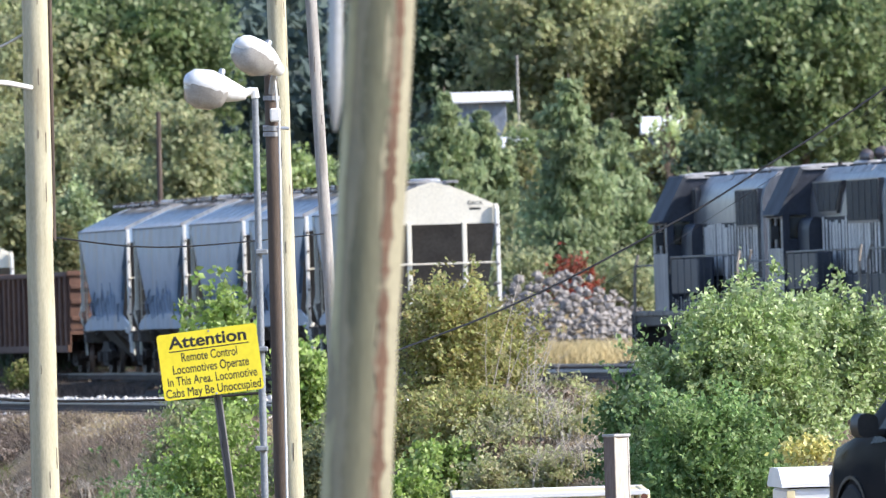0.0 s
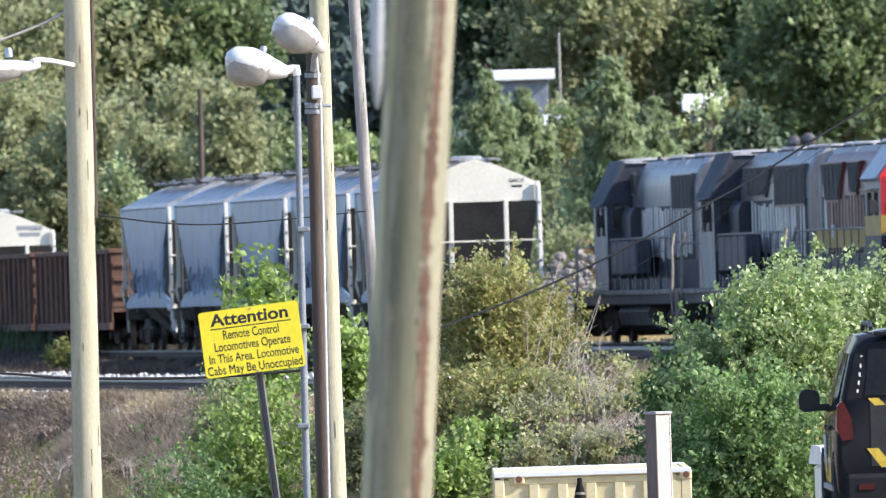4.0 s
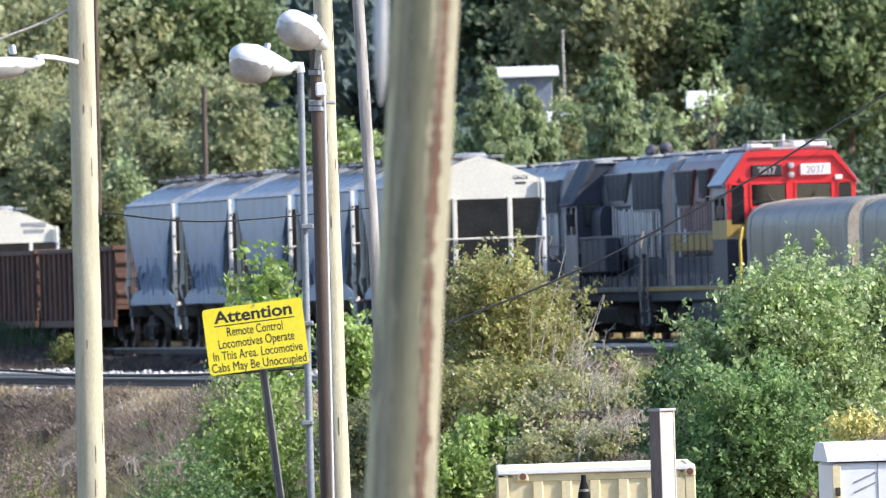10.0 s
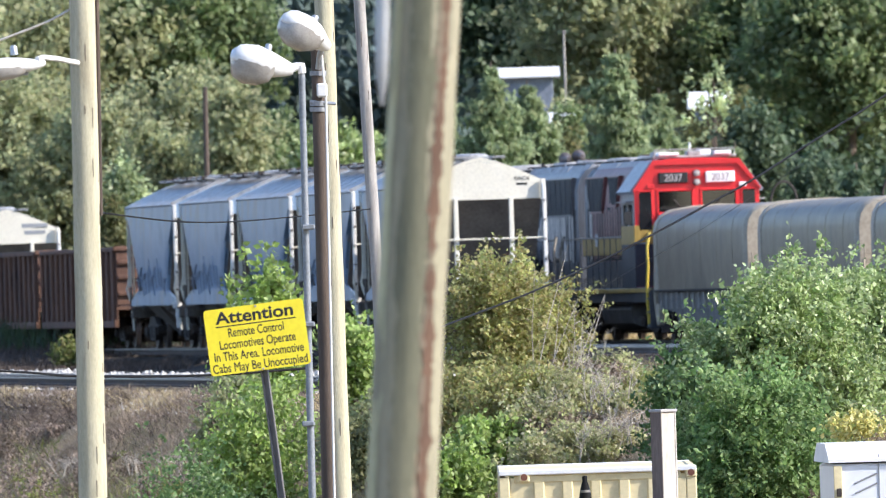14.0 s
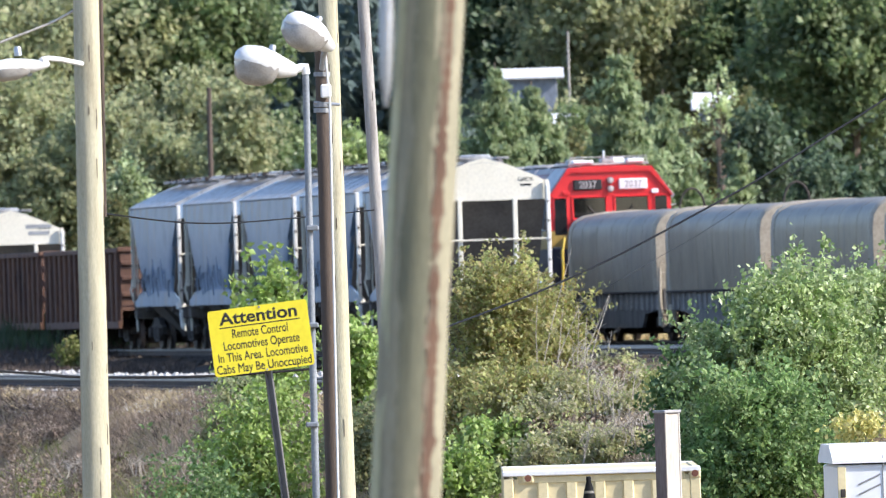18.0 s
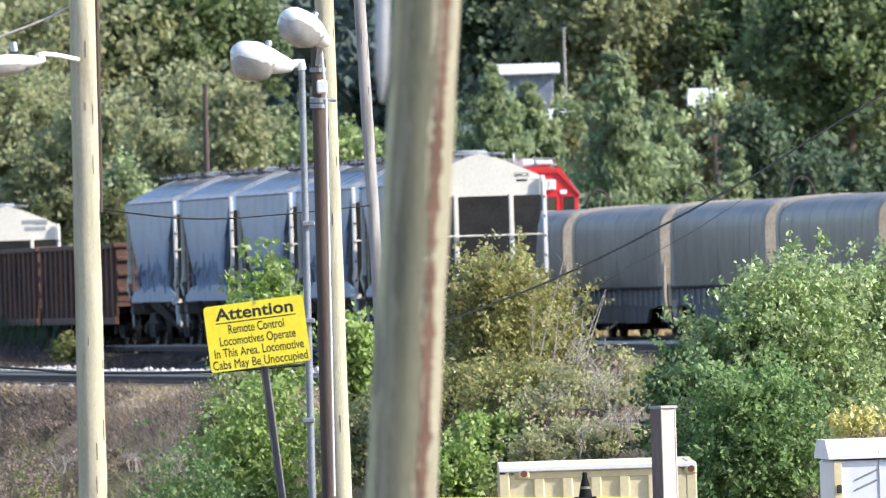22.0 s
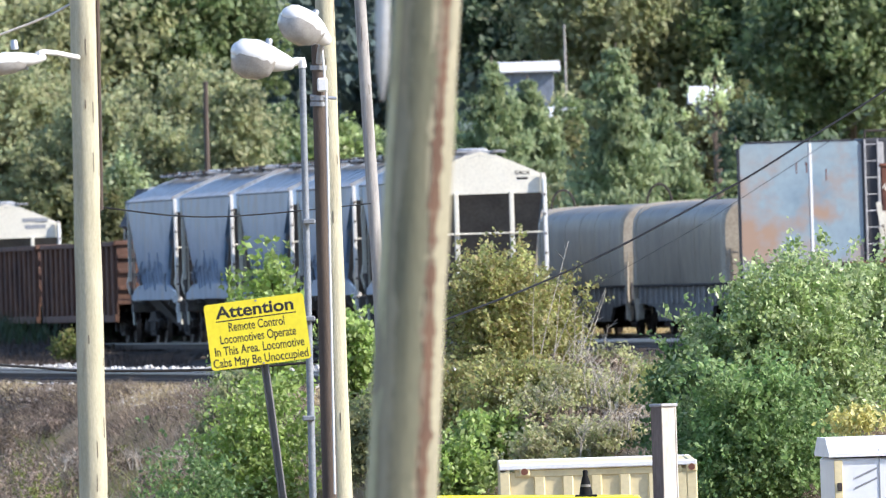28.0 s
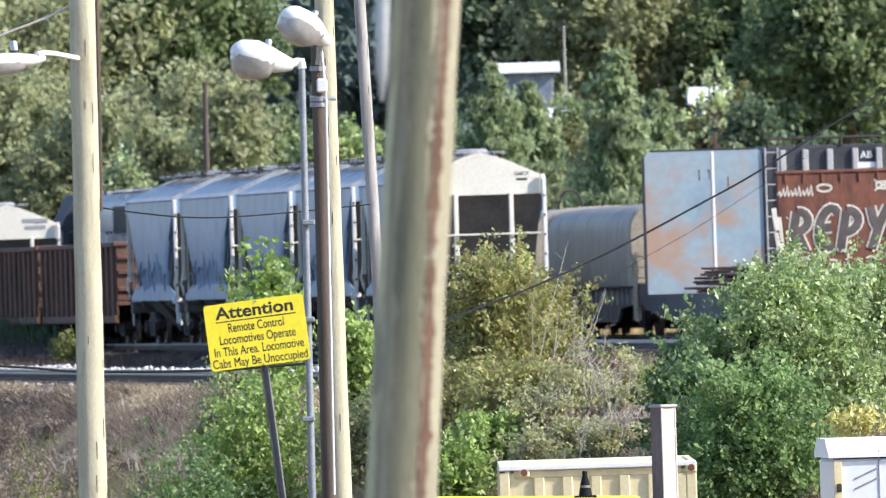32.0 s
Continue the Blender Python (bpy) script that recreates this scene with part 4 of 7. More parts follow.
        for x0, x1, z0, z1, inset, nm in grilles:
            part("intake_box", Shape().slab([(X(x0 - inset + 0.05), z0 - 0.05), (X(x0 + 0.1), z1 + 0.03), (X(x1 - 0.1), z1 + 0.03), (X(x1 + inset - 0.05), z0 - 0.05)], y * 0.80, y * 0.925), M["loco_old_red"] if red else M["loco_hood"], t)
            g = part(nm, Shape().slab([(X(x0 - inset), z0), (X(x0), z1), (X(x1), z1), (X(x1 + inset), z0)], y * 0.92, y * 0.94), M["grille"], t, "black intake grille")
            if abs(x0 - x1) > 1.5:
                for j in range(4):
                    fx = x0 + (x1 - x0) * (j + 1) / 5
                    part("grille_bar", Shape().box((X(fx), y * 0.945, (z0 + z1) / 2), (0.03, 0.02, z1 - z0 - 0.06), 0.004), M["loco_mid"], g)
        # round-topped blower duct behind the cab
        duct = [(1.16, DECK)] + [(0.99 + 0.17 * math.cos(a), 2.92 + 0.30 * math.sin(a)) for a in np.linspace(0, math.pi * 0.75, 8)] + [(0.80, 2.95), (0.80, DECK)]
        part("blower_duct", Shape().prism([(y * a, z) for a, z in duct], X(2.45), X(1.0)), M["loco_old_red"] if red else M["loco_navy"], t, "round-topped dark duct", smooth=35)
        # equipment box on the walkway, with pickets under the rail
        if not red:
            part("equipment_box", Shape().box((X(0.3), y * 1.28, 2.03), (4.0, 0.36, 0.82), 0.03), M["loco_navy"], t, "dark navy equipment box on the walkway")
        for k in range(24):
            xx = 2.2 - k * 0.39
            part("picket", Shape().box((X(xx), y * 1.44, DECK + 0.15), (0.15, 0.008, 0.24 + 0.10 * (k % 3 == 0)), 0.002), M["loco_streak"] if not red else M["sill_tan"], t)
    for x in (-6.0, -4.9, -1.2):
        part("roof_fan", Shape().tube([(X(x), 0, 4.26), (X(x), 0, 4.36), (X(x), 0, 4.40)], [0.50, 0.50, 0.42], 16), M["loco_roof"], t, smooth=35)
    part("exhaust_stack", Shape().box((X(-3.0), 0, 4.36), (0.5, 0.3, 0.18), 0.03), M["truck"], t)
    for x in (1.4, -5.4):
        part("lifting_lug", Shape().box((X(x), 0.35, 4.34), (0.25, 0.06, 0.12), 0.01), M["truck"], t)
    if horns:
        hx = -1.6
        for y, dz in ((-0.16, 0.06), (0.18, 0.0)):
            ob = Shape().tube([(X(hx - 0.05), y, 4.48 + dz), (X(hx + 0.30), y, 4.48 + dz), (X(hx + 0.44), y, 4.48 + dz), (X(hx + 0.50), y, 4.48 + dz)], [0.05, 0.07, 0.12, 0.17], 14)
            part("air_horn", ob, M["horn"], t, "dull air horn with a pale bell", smooth=40)
            part("horn_mount", Shape().box((X(hx + 0.15), y, 4.36 + dz / 2), (0.08, 0.07, 0.2), 0.01), M["truck"], t)
    # cab: side and rear walls, a front wall of its own, a roof with sloped sides
    c0, c1 = 2.5, 4.5
    dz = -0.11 if red else 0.0
    lo, shy = 1.26, 3.30 if not red else 3.52
    body_m, roof_m = (M["loco_streak"], M["loco_silver"]) if red else (M["loco_navy"], M["loco_cab_roof"])
    hi = 4.26 + dz
    gable = [(1.50, shy), (1.02, hi), (0.6, hi + 0.06), (-0.6, hi + 0.06), (-1.02, hi), (-1.50, shy)]
    for e in (-1, 1):
        # side wall with two window openings
        w = Shape()
        for bx, bw, z0, z1 in ((3.5, 2.0, lo, 2.55), (3.5, 2.0, 3.22, shy + 0.02), (2.60, 0.20, 2.55, 3.22), (3.45, 0.14, 2.55, 3.22), (4.36, 0.26, 2.55, 3.22)):
            w.box((X(bx), e * 1.46, (z0 + z1) / 2), (bw, 0.08, z1 - z0 + 0.004), 0.006)
        part("cab_side", w, M["loco_streak"], t, "streaked pale cab side")
        for x in (3.04, 3.87):
            part("side_window", Shape().box((X(x), e * 1.45, 2.885), (0.72, 0.02, 0.68), 0.004), M["cab_glass"], t, "dark side window")
        part("sun_shade", Shape().slab([(X(2.6), 3.30), (X(4.3), 3.30), (X(4.3), 3.27), (X(2.6), 3.27)], e * 1.50, e * 1.66), body_m, t)
        part("mirror", Shape().box((X(2.52 if f > 0 else 4.5), e * 1.66, 2.9), (0.05, 0.18, 0.3), 0.02), M["black"], t)
    front_m = M["loco_red"] if red else M["loco_navy"]
    for xw, nm in ((c0, "rear_wall"), (c1, "front_wall")):
        mm = front_m if nm == "front_wall" else body_m
        # sheet with openings: below, above and between the windows
        z0, z1 = (3.00, 3.53) if red else (2.72, 3.30)
        wl = Shape().box((X(xw), 0, (lo + z0) / 2), (0.08, 2.98, z0 - lo), 0.006)
        wl.prism([(1.49, z1), (1.49, shy)] + gable[1:-1] + [(-1.49, shy), (-1.49, z1)], X(xw - 0.04), X(xw + 0.04))
        for ya, yb in (((-1.49, -1.40), (-1.08, -0.94), (-0.10, 0.10), (0.94, 1.08), (1.40, 1.49)) if nm == "front_wall" else ((-1.49, -1.36), (-0.94, 0.94), (1.36, 1.49))):
            wl.box((X(xw), (ya + yb) / 2, (z0 + z1) / 2), (0.08, yb - ya, z1 - z0 + 0.004), 0.004)
        part(nm, wl, mm, t, "bright red cab front" if red and nm == "front_wall" else "dark cab wall")
        panes = ((-1.24, 0.32), (-0.52, 0.84), (0.52, 0.84), (1.24, 0.32)) if nm == "front_wall" else ((-1.15, 0.42), (1.15, 0.42))
        for y, wd in panes:
            g = part("window", Shape().box((X(xw), y, (z0 + z1) / 2), (0.02, wd - 0.06, z1 - z0 - 0.06), 0.02), M["cab_glass"], t, "dark window pane")
            xo = xw + (0.045 if nm == "front_wall" else -0.045)
            fr = Shape()
            for s_ in (-1, 1):
                fr.box((X(xo), y + s_ * wd / 2, (z0 + z1) / 2), (0.04, 0.045, z1 - z0 + 0.05), 0.008).box((X(xo), y, (z0 + z1) / 2 + s_ * (z1 - z0) / 2), (0.04, wd + 0.04, 0.045), 0.008)
            part("window_frame", fr, mm, g)
    for e in (-1, 1):
        rf = [(e * 1.56, shy - 0.06), (e * 1.60, shy), (e * 1.06, hi + 0.08), (e * 0.98, hi + 0.04), (e * 1.50, shy - 0.02)]
        part("roof_slope", Shape().prism(rf, X(c0 - 0.10), X(c1 + 0.06 if not red else c1 - 0.02)), roof_m, t, "sloping side of the cab roof")
    part("cab_roof", Shape().prism([(1.08, hi + 0.06), (0.6, hi + 0.13), (-0.6, hi + 0.13), (-1.08, hi + 0.06), (-1.0, hi), (1.0, hi)], X(c0 - 0.10), X(c1 + 0.06)), M["loco_roof"] if not red else M["loco_red"], t, "cab roof", smooth=20)
    if red:
        edge = [(1.52, shy - 0.02), (1.52, shy + 0.04), (1.03, hi + 0.10), (-1.03, hi + 0.10), (-1.52, shy + 0.04), (-1.52, shy - 0.02), (-0.97, hi - 0.02), (0.97, hi - 0.02)]
        part("front_brow", Shape().prism(edge, X(c1 - 0.05), X(c1 + 0.10)), M["loco_red"], t, "red brow over the windscreen")
        for z0, z1, mm, lb in ((1.27, 2.28, "loco_navy", "dark lower cab"), (2.28, 2.72, "loco_yellow", "yellow band round the cab")):
            part("cab_skirt", Shape().box((X(3.53), 0, (z0 + z1) / 2), (2.06, 3.04, z1 - z0), 0.01), M[mm], t, lb)
        part("roof_tray", Shape().box((X(3.6), 0, 4.43 + dz), (1.5, 2.0, 0.06), 0.02), M["rib_grey"], t, "grey tray on the cab roof")
        for x, y, sx, sy, sz in ((4.2, 0.62, 0.4, 0.5, 0.12), (4.1, 0.0, 0.5, 0.32, 0.17), (4.25, -0.66, 0.4, 0.42, 0.15), (3.5, -0.35, 0.4, 0.3, 0.22), (3.3, 0.66, 0.5, 0.4, 0.16), (3.0, -0.8, 0.3, 0.3, 0.14)):
            part("roof_box", Shape().box((X(x), y, 4.45 + dz + sz * 0.35), (sx, sy, sz * 0.7), 0.03), M["white" if sx < 0.5 else "rib_grey"], t, "pale equipment box on the cab roof")
        part("roof_tray_rail", Shape().tube([(X(4.35), -0.95, 4.36), (X(4.35), -0.95, 4.49), (X(4.35), 0.95, 4.49), (X(4.35), 0.95, 4.36)], 0.016, 6), M["rib_grey"], t)
        part("antenna", Shape().tube([(X(4.0), 0.05, 4.39), (X(4.0), 0.05, 4.65)], 0.03, 6), M["white"], t)
    xf = X(c1 + 0.04)
    for e in (-1, 1):
        nb = part("number_board", Shape().box((xf + f * 0.03, e * 0.56, 3.93 + dz), (0.10, 0.70, 0.26), 0.02), M["white"] if red and e < 0 else M["black"], t, "number board")
        if red:
            rot = Euler((radians(90), 0, radians(-90 if f < 0 else 90))).to_matrix().to_4x4()
            words("2037", 0.24, M["rib_grey"] if e > 0 else M["board_grey"], nb, Matrix.Translation((xf + f * 0.084, e * 0.56, 3.925 + dz)) @ rot, "number", "painted number", 0.9)
            part("class_lamp", Shape().box((xf + f * 0.02, e * 1.10, 3.74 + dz), (0.06, 0.17, 0.11), 0.02), M["white"] if e < 0 else M["loco_red"], t)
            part("door_window", Shape().box((xf + f * 0.012, e * 1.24, 3.05), (0.04, 0.30, 0.86), 0.04), M["glass"], t, "dark tall cab door window")
            part("wiper", Shape().tube([(xf + f * 0.05, e * 0.30, 3.0), (xf + f * 0.06, e * 0.55, 3.30)], 0.012, 5), M["black"], t)
    for z in (3.82 + dz, 4.03 + dz):
        hl = part("headlight", Shape().tube([(xf, 0, z), (xf + f * 0.10, 0, z)], 0.09, 16), M["black"] if not red else M["loco_old_red"], t, "round headlight")
        part("lens", Shape().tube([(xf + f * 0.10, 0, z), (xf + f * 0.112, 0, z)], [0.07, 0.05], 14), M["lens"], hl, smooth=40)
    # short hood (nose)
    nose_m = M["loco_red"] if red else M["loco_navy"]
    ne = LF - 0.75
    part("nose", Shape().prism([(0.92, DECK), (0.92, 2.78), (0.72, 2.90), (-0.72, 2.90), (-0.92, 2.78), (-0.92, DECK)], X(c1), X(ne)), nose_m, t, "low nose", smooth=20)
    part("nose_lip", Shape().box((X(c1 + 0.12), 0, 2.95), (0.22, 1.9, 0.07), 0.02), nose_m, t)
    part("nose_door", Shape().box((X(ne + 0.02), 0.3, 1.95), (0.05, 0.6, 1.2), 0.02), nose_m, t)
    # handrails along both walkways
    for y in (-1, 1):
        part("handrail", Shape().tube([(X(-7.3), y * 1.46, 2.46), (X(-4.5), y * 1.46, 2.47), (X(2.2), y * 1.46, 2.46), (X(2.42), y * 1.46, 2.1)], 0.026, 6), M["sill_tan"], t, "worn handrail")
        for k in range(11):
            part("stanchion", Shape().tube([(X(-7.2 + k * 0.94), y * 1.46, DECK), (X(-7.2 + k * 0.94), y * 1.46, 2.47)], 0.015, 6), M["loco_mid"], t)
        part("nose_rail", Shape().tube([(X(c1 + 0.2), y * 1.46, 2.3), (X(LF - 0.4), y * 1.46, 2.3)], 0.022, 6), M["loco_mid"], t)
    return t


def coil_car(m):
    """A coil car: a long rounded steel cover on a deep side frame."""
    t = thing("coil_car", m, "dull grey coil car with rounded steel cover, in a moving train", "railway car", "coil cars of the moving train")
    L = 6.95
    cov = [(1.54, 1.20), (1.56, 1.91), (1.56, 2.48), (1.52, 2.74), (1.40, 2.92), (1.18, 3.03), (0.66, 3.11), (0, 3.14)]
    prof = cov + [(-y, z) for y, z in reversed(cov[:-1])]
    part("cover", Shape().prism(prof, -L + 0.25, L - 0.25), M["coil"], t, "dull grey rounded cover", smooth=40)
    for e in (-1, 1):
        band = Shape().loft([[(e * (L - a), y * s, 1.20 + (z - 1.20) * s) for y, z in prof] for a, s in ((0.62, 1.0), (0.60, 1.014), (0.20, 1.014), (0.1, 0.99))])
        part("end_band", band, M["coil_end"], t, "tan painted cover end", smooth=40)
        part("end_frame", Shape().box((e * L, 0, 0.98), (0.2, 2.9, 0.55), 0.03), M["coil_frame"], t)
        for y in (-1.3, 1.3):
            ladder(t, e * (L + 0.06), y, 0.5, 2.0, M["coil_end"], 0.34, False, 6)
        part("brake_rod", Shape().tube([(e * (L + 0.1), 1.50, 1.75), (e * (L + 0.12), 1.52, 1.0), (e * (L + 0.08), 1.46, 0.35)], 0.05, 6), M["coil_end"], t, "pale upright grab iron")
        part("corner_step", Shape().box((e * (L - 0.1), 1.44, 0.62), (0.3, 0.16, 0.5), 0.03), M["coil_end"], t)
        truck(t, e * (L - 1.9), True)
        coupler(t, e * (L + 0.1))
    for y in (-1, 1):
        part("side_frame", Shape().slab([(-L, 0.78), (-L, 1.16), (L, 1.16), (L, 0.78), (L - 2.6, 0.66), (L - 3.1, 0.34), (-L + 3.1, 0.34), (-L + 2.6, 0.66)], y * 1.38, y * 1.46), M["coil_frame"], t)
        part("side_ledge", Shape().box((0, y * 1.53, 1.17), (2 * L - 0.1, 0.10, 0.05), 0.015), M["truck"], t, "dark ledge under the cover")
        for k in range(17):
            part("side_stake", Shape().box((-L + 0.5 + k * (2 * L - 1.0) / 16, y * 1.47, 0.94), (0.14, 0.06, 0.40), 0.015), M["coil_stake"], t, "pale frame stake")
        for k in range(5):
            part("cover_seam", Shape().prism([(y * yy * 1.003, zz * 1.001) for yy, zz in cov[:6]] + [(y * yy * 0.99, zz - 0.02) for yy, zz in reversed(cov[:6])], -L + 2.2 + k * 2.35, -L + 2.26 + k * 2.35), M["coil"], t)
    part("floor", Shape().box((0, 0, 0.9), (2 * L, 2.6, 0.2), 0.02), M["coil_frame"], t)
    part("lifting_loop", Shape().tube([(-2.7, 0.30 * math.cos(a), 3.11 + 0.48 * math.sin(a)) for a in np.linspace(0, math.pi, 13)], 0.03, 6), M["truck"], t, "dark rusty lifting loop")
    return t


def bulkhead_flat(m):
    t = thing("bulkhead_flat_car", m, "moving flat car with tall faded blue bulkhead and loose planks", "railway car")
    L = 9.4
    part("deck", Shape().box((0, 0, 0.90), (2 * L, 2.9, 0.16), 0.02), M["plank"], t)
    for y in (-1, 1):
        part("side_sill", Shape().slab([(-L, 0.68), (-L, 0.98), (L, 0.98), (L, 0.68), (L - 3, 0.40), (-L + 3, 0.40)], y * 1.40, y * 1.5), M["loco_dark"], t)
    x = L - 0.2
    pl = [(1.40, 0.98), (1.40, 4.20), (1.34, 4.29), (1.26, 4.33), (-1.26, 4.33), (-1.34, 4.29), (-1.40, 4.20), (-1.40, 0.98)]
    part("bulkhead_plate", Shape().prism(pl, x, x + 0.12), M["bulkhead"], t, "faded blue bulkhead with rust patches")
    part("bulkhead_rim", Shape().box((x + 0.06, 1.43, 2.60), (0.15, 0.05, 3.2), 0.01).box((x + 0.06, -1.43, 2.60), (0.15, 0.05, 3.2), 0.01).box((x + 0.06, 0, 4.345), (0.15, 2.5, 0.04), 0.01), M["boxcar_dark"], t, "dark rim")
    part("centre_strip", Shape().box((x - 0.006, -0.22, 2.90), (0.014, 0.06, 2.80), 0.004), M["white"], t, "white vertical strip")
    rng = random.Random(5)
    for k in range(4):
        y, z = rng.uniform(-0.6, 0.15), rng.uniform(3.3, 3.9)
        part("scrape", Shape().box((x - 0.003, y, z), (0.008, 0.025, rng.uniform(0.06, 0.28)), 0.002), M["rust"], t)
    ladder(t, x - 0.05, -1.62, 1.1, 4.35, M["rib_grey"], 0.30, False, 9)
    for e in (-1, 1):
        truck(t, e * (L - 2.0), True)
        coupler(t, e * L)
    part("end_wall", Shape().box((-L + 0.1, -0.12, 2.30), (0.12, 2.85, 2.64), 0.03), M["rust"], t, "rusted red-brown end wall")
    part("end_wall_cap", Shape().box((-L + 0.1, -0.12, 3.64), (0.18, 2.9, 0.08), 0.02), M["rust"], t)
    for k in range(7):
        part("wall_rib", Shape().box((-L + 0.03, -1.42 + k * 0.42, 3.50), (0.04, 0.05, 0.2), 0.01), M["rust"], t)
    spray(t, -L + 0.03, -0.2)
    # planks stacked loosely on the deck, ends uneven
    for k in range(24):
        z = 1.02 + 0.075 * (k // 3)
        y = 0.42 - 0.52 * (k % 3) + rng.uniform(-0.12, 0.12) - 0.05 * (k // 6)
        part("plank", Shape().box((rng.uniform(-0.8, 0.8) + 4.5, y, z), (rng.uniform(5.0, 6.8), rng.uniform(0.3, 0.5), 0.055), 0.008, Euler((rng.uniform(-0.05, 0.05), rng.uniform(-0.006, 0.006), rng.uniform(-0.03, 0.03))).to_matrix()), M["plank"], t)
    return t


def flat_stroke(shape, pts, r, x, n=10):
    """A flat painted stroke with round ends along points (y, z) on a wall at x."""
    k = len(shape.v)
    shape.tube([(0, y, z) for y, z in pts], r, n)
    for i in range(k, len(shape.v)):
        a, y, z = shape.v[i]
        shape.v[i] = (x + a * 0.04, y, z)


def bow(y, z, ry, rz, a0, a1, n=9):
    return [(y + ry * math.cos(radians(a0 + (a1 - a0) * k / (n - 1))), z + rz * math.sin(radians(a0 + (a1 - a0) * k / (n - 1)))) for k in range(n)]


def spray(t, x, low):
    """Round sprayed letter forms on the end wall, one part each: a dark fill with thin cream outlines over it."""
    forms = ([[(0, 0), (0, 0.95)], bow(0.04, 0.72, 0.3, 0.23, 95, -95), [(0.08, 0.5), (0.4, 0.02)]],
             [bow(0.28, 0.5, 0.27, 0.46, 50, 310, 13), [(0.03, 0.5), (0.34, 0.53)]],
             [[(0, 0), (0.02, 0.95)], bow(0.05, 0.70, 0.32, 0.25, 95, -95)],
             [[(0, 0.97), (0.16, 0.6), (0.26, 0.5)], [(0.46, 0.97), (0.3, 0.55), (0.18, 0.0)]])
    for k, form in enumerate(forms):
        rim, fill = Shape(), Shape()
        for pts in form:
            pts = [(1.02 - 0.56 * k - a * 0.86 - 0.16 * c, 2.02 + low + c * 0.98 + 0.05 * (k % 2)) for a, c in pts]
            flat_stroke(rim, pts, 0.138, x - 0.004)
            flat_stroke(fill, pts, 0.100, x - 0.013)
        b = part("graffiti_letter", rim, M["spray_cream"], t, "cream sprayed outline")
        part("letter_fill", fill, M["graffiti_grey"], b, "grey letter fill")
    rng = random.Random(3)
    for k in range(9):
        y = 1.28 - k * 0.09
        o = Shape()
        flat_stroke(o, [(y, 3.34 + low), (y - 0.04, 3.44 + low + 0.05 * (k % 3)), (y - 0.07, 3.30 + low)], 0.020, x - 0.004, 6)
        part("graffiti_scribble", o, M["spray_cream"], t)
    for cy, cz, n in ((0.22, 3.47, 0), (-1.12, 3.50, 1)):
        o = Shape()
        flat_stroke(o, bow(cy, cz + low, 0.17, 0.08, 0, 350, 14), 0.026, x - 0.004, 6)
        if n:
            flat_stroke(o, [(cy + 0.2, cz + low + 0.12), (cy - 0.2, cz + low - 0.12)], 0.022, x - 0.004, 6)
            flat_stroke(o, [(cy - 0.2, cz + low + 0.12), (cy + 0.2, cz + low - 0.12)], 0.022, x - 0.004, 6)
        part("graffiti_scribble", o, M["spray_cream"], t)
    for k in range(8):
        y, z = 1.30 - k * 0.30 + rng.uniform(-0.05, 0.05), 1.86 + low + rng.uniform(-0.1, 0.1)
        o = Shape()
        flat_stroke(o, bow(y, z, rng.uniform(0.08, 0.16), rng.uniform(0.06, 0.12), rng.uniform(0, 90), rng.uniform(150, 260), 8), 0.024, x - 0.016, 6)
        part("graffiti_scribble", o, M["spray_cream"], t)
    for y, z0, z1, r in ((1.38, 3.05, 2.55, 0.06), (1.26, 2.85, 2.10, 0.045), (1.34, 2.5, 2.05, 0.05)):
        o = Shape()
        flat_stroke(o, [(y, z0 + low), (y - 0.03, (z0 + z1) / 2 + low), (y - 0.07, z1 + low)], r, x - 0.004, 6)
        part("graffiti_drip", o, M["spray_cream"], t, "cream run of paint")


def dark_car(m):
    t = thing("box_car", m, "dark blue-black high car with pale end ribs, moving", "railway car")
    L = 6.6
    part("body", Shape().box((0, 0, 2.8), (2 * L, 2.95, 3.3), 0.05), M["boxcar_dark"], t)
    for y in (-1.30, -0.72, -0.1, 0.5, 1.05):
        part("end_rib", Shape().box((-L - 0.05, y, 2.8), (0.1, 0.15, 3.1), 0.02), M["rib_grey"], t)
    part("top_rail", Shape().tube([(-L - 0.02, -1.4, 4.62), (-L - 0.02, 1.4, 4.62)], 0.03, 6).tube([(-L - 0.02, -0.4, 4.42), (-L - 0.02, -0.4, 4.62)], 0.03, 6).tube([(-L - 0.02, 1.4, 4.42), (-L - 0.02, 1.4, 4.62)], 0.03, 6), M["truck"], t)
    rot = Euler((radians(90), 0, radians(-90))).to_matrix().to_4x4()
    words("AB", 0.24, M["white"], t, Matrix.Translation((-L - 0.01, -1.0, 4.17)) @ rot, "reporting_mark")
    part("number_bar", Shape().box((-L - 0.012, -1.0, 3.93), (0.02, 0.46, 0.14), 0.002), M["white"], t)
    part("underframe", Shape().box((0, 0, 1.05), (2 * L, 2.6, 0.3), 0.03), M["truck"], t)
    for e in (-1, 1):
        truck(t, e * (L - 1.8), True)
        coupler(t, e * L)
    return t


# ---- the moving train: how far it has run ----
def run(t):
    """Metres along the line since the start: 3.85 m/s at first, 3.46 m/s from the seventh second, a little more at the end."""
    if t <= 5:
        return 3.85 * t
    if t <= 7:
        return 19.25 + 3.85 * (t - 5) - 0.0975 * (t - 5) ** 2
    return 26.56 + 3.46 * (t - 7) + 0.05 * max(0.0, t - 12.0)


def far_side(y):
    return near_side(y) + 4.6


ground()
track("track_moving", near_side, 300, 540, 1.5, "steel rails on dark sleepers under the moving train")
track("track_parked", parked_side, 330, 560, 1.5, "steel rails under the parked cars")
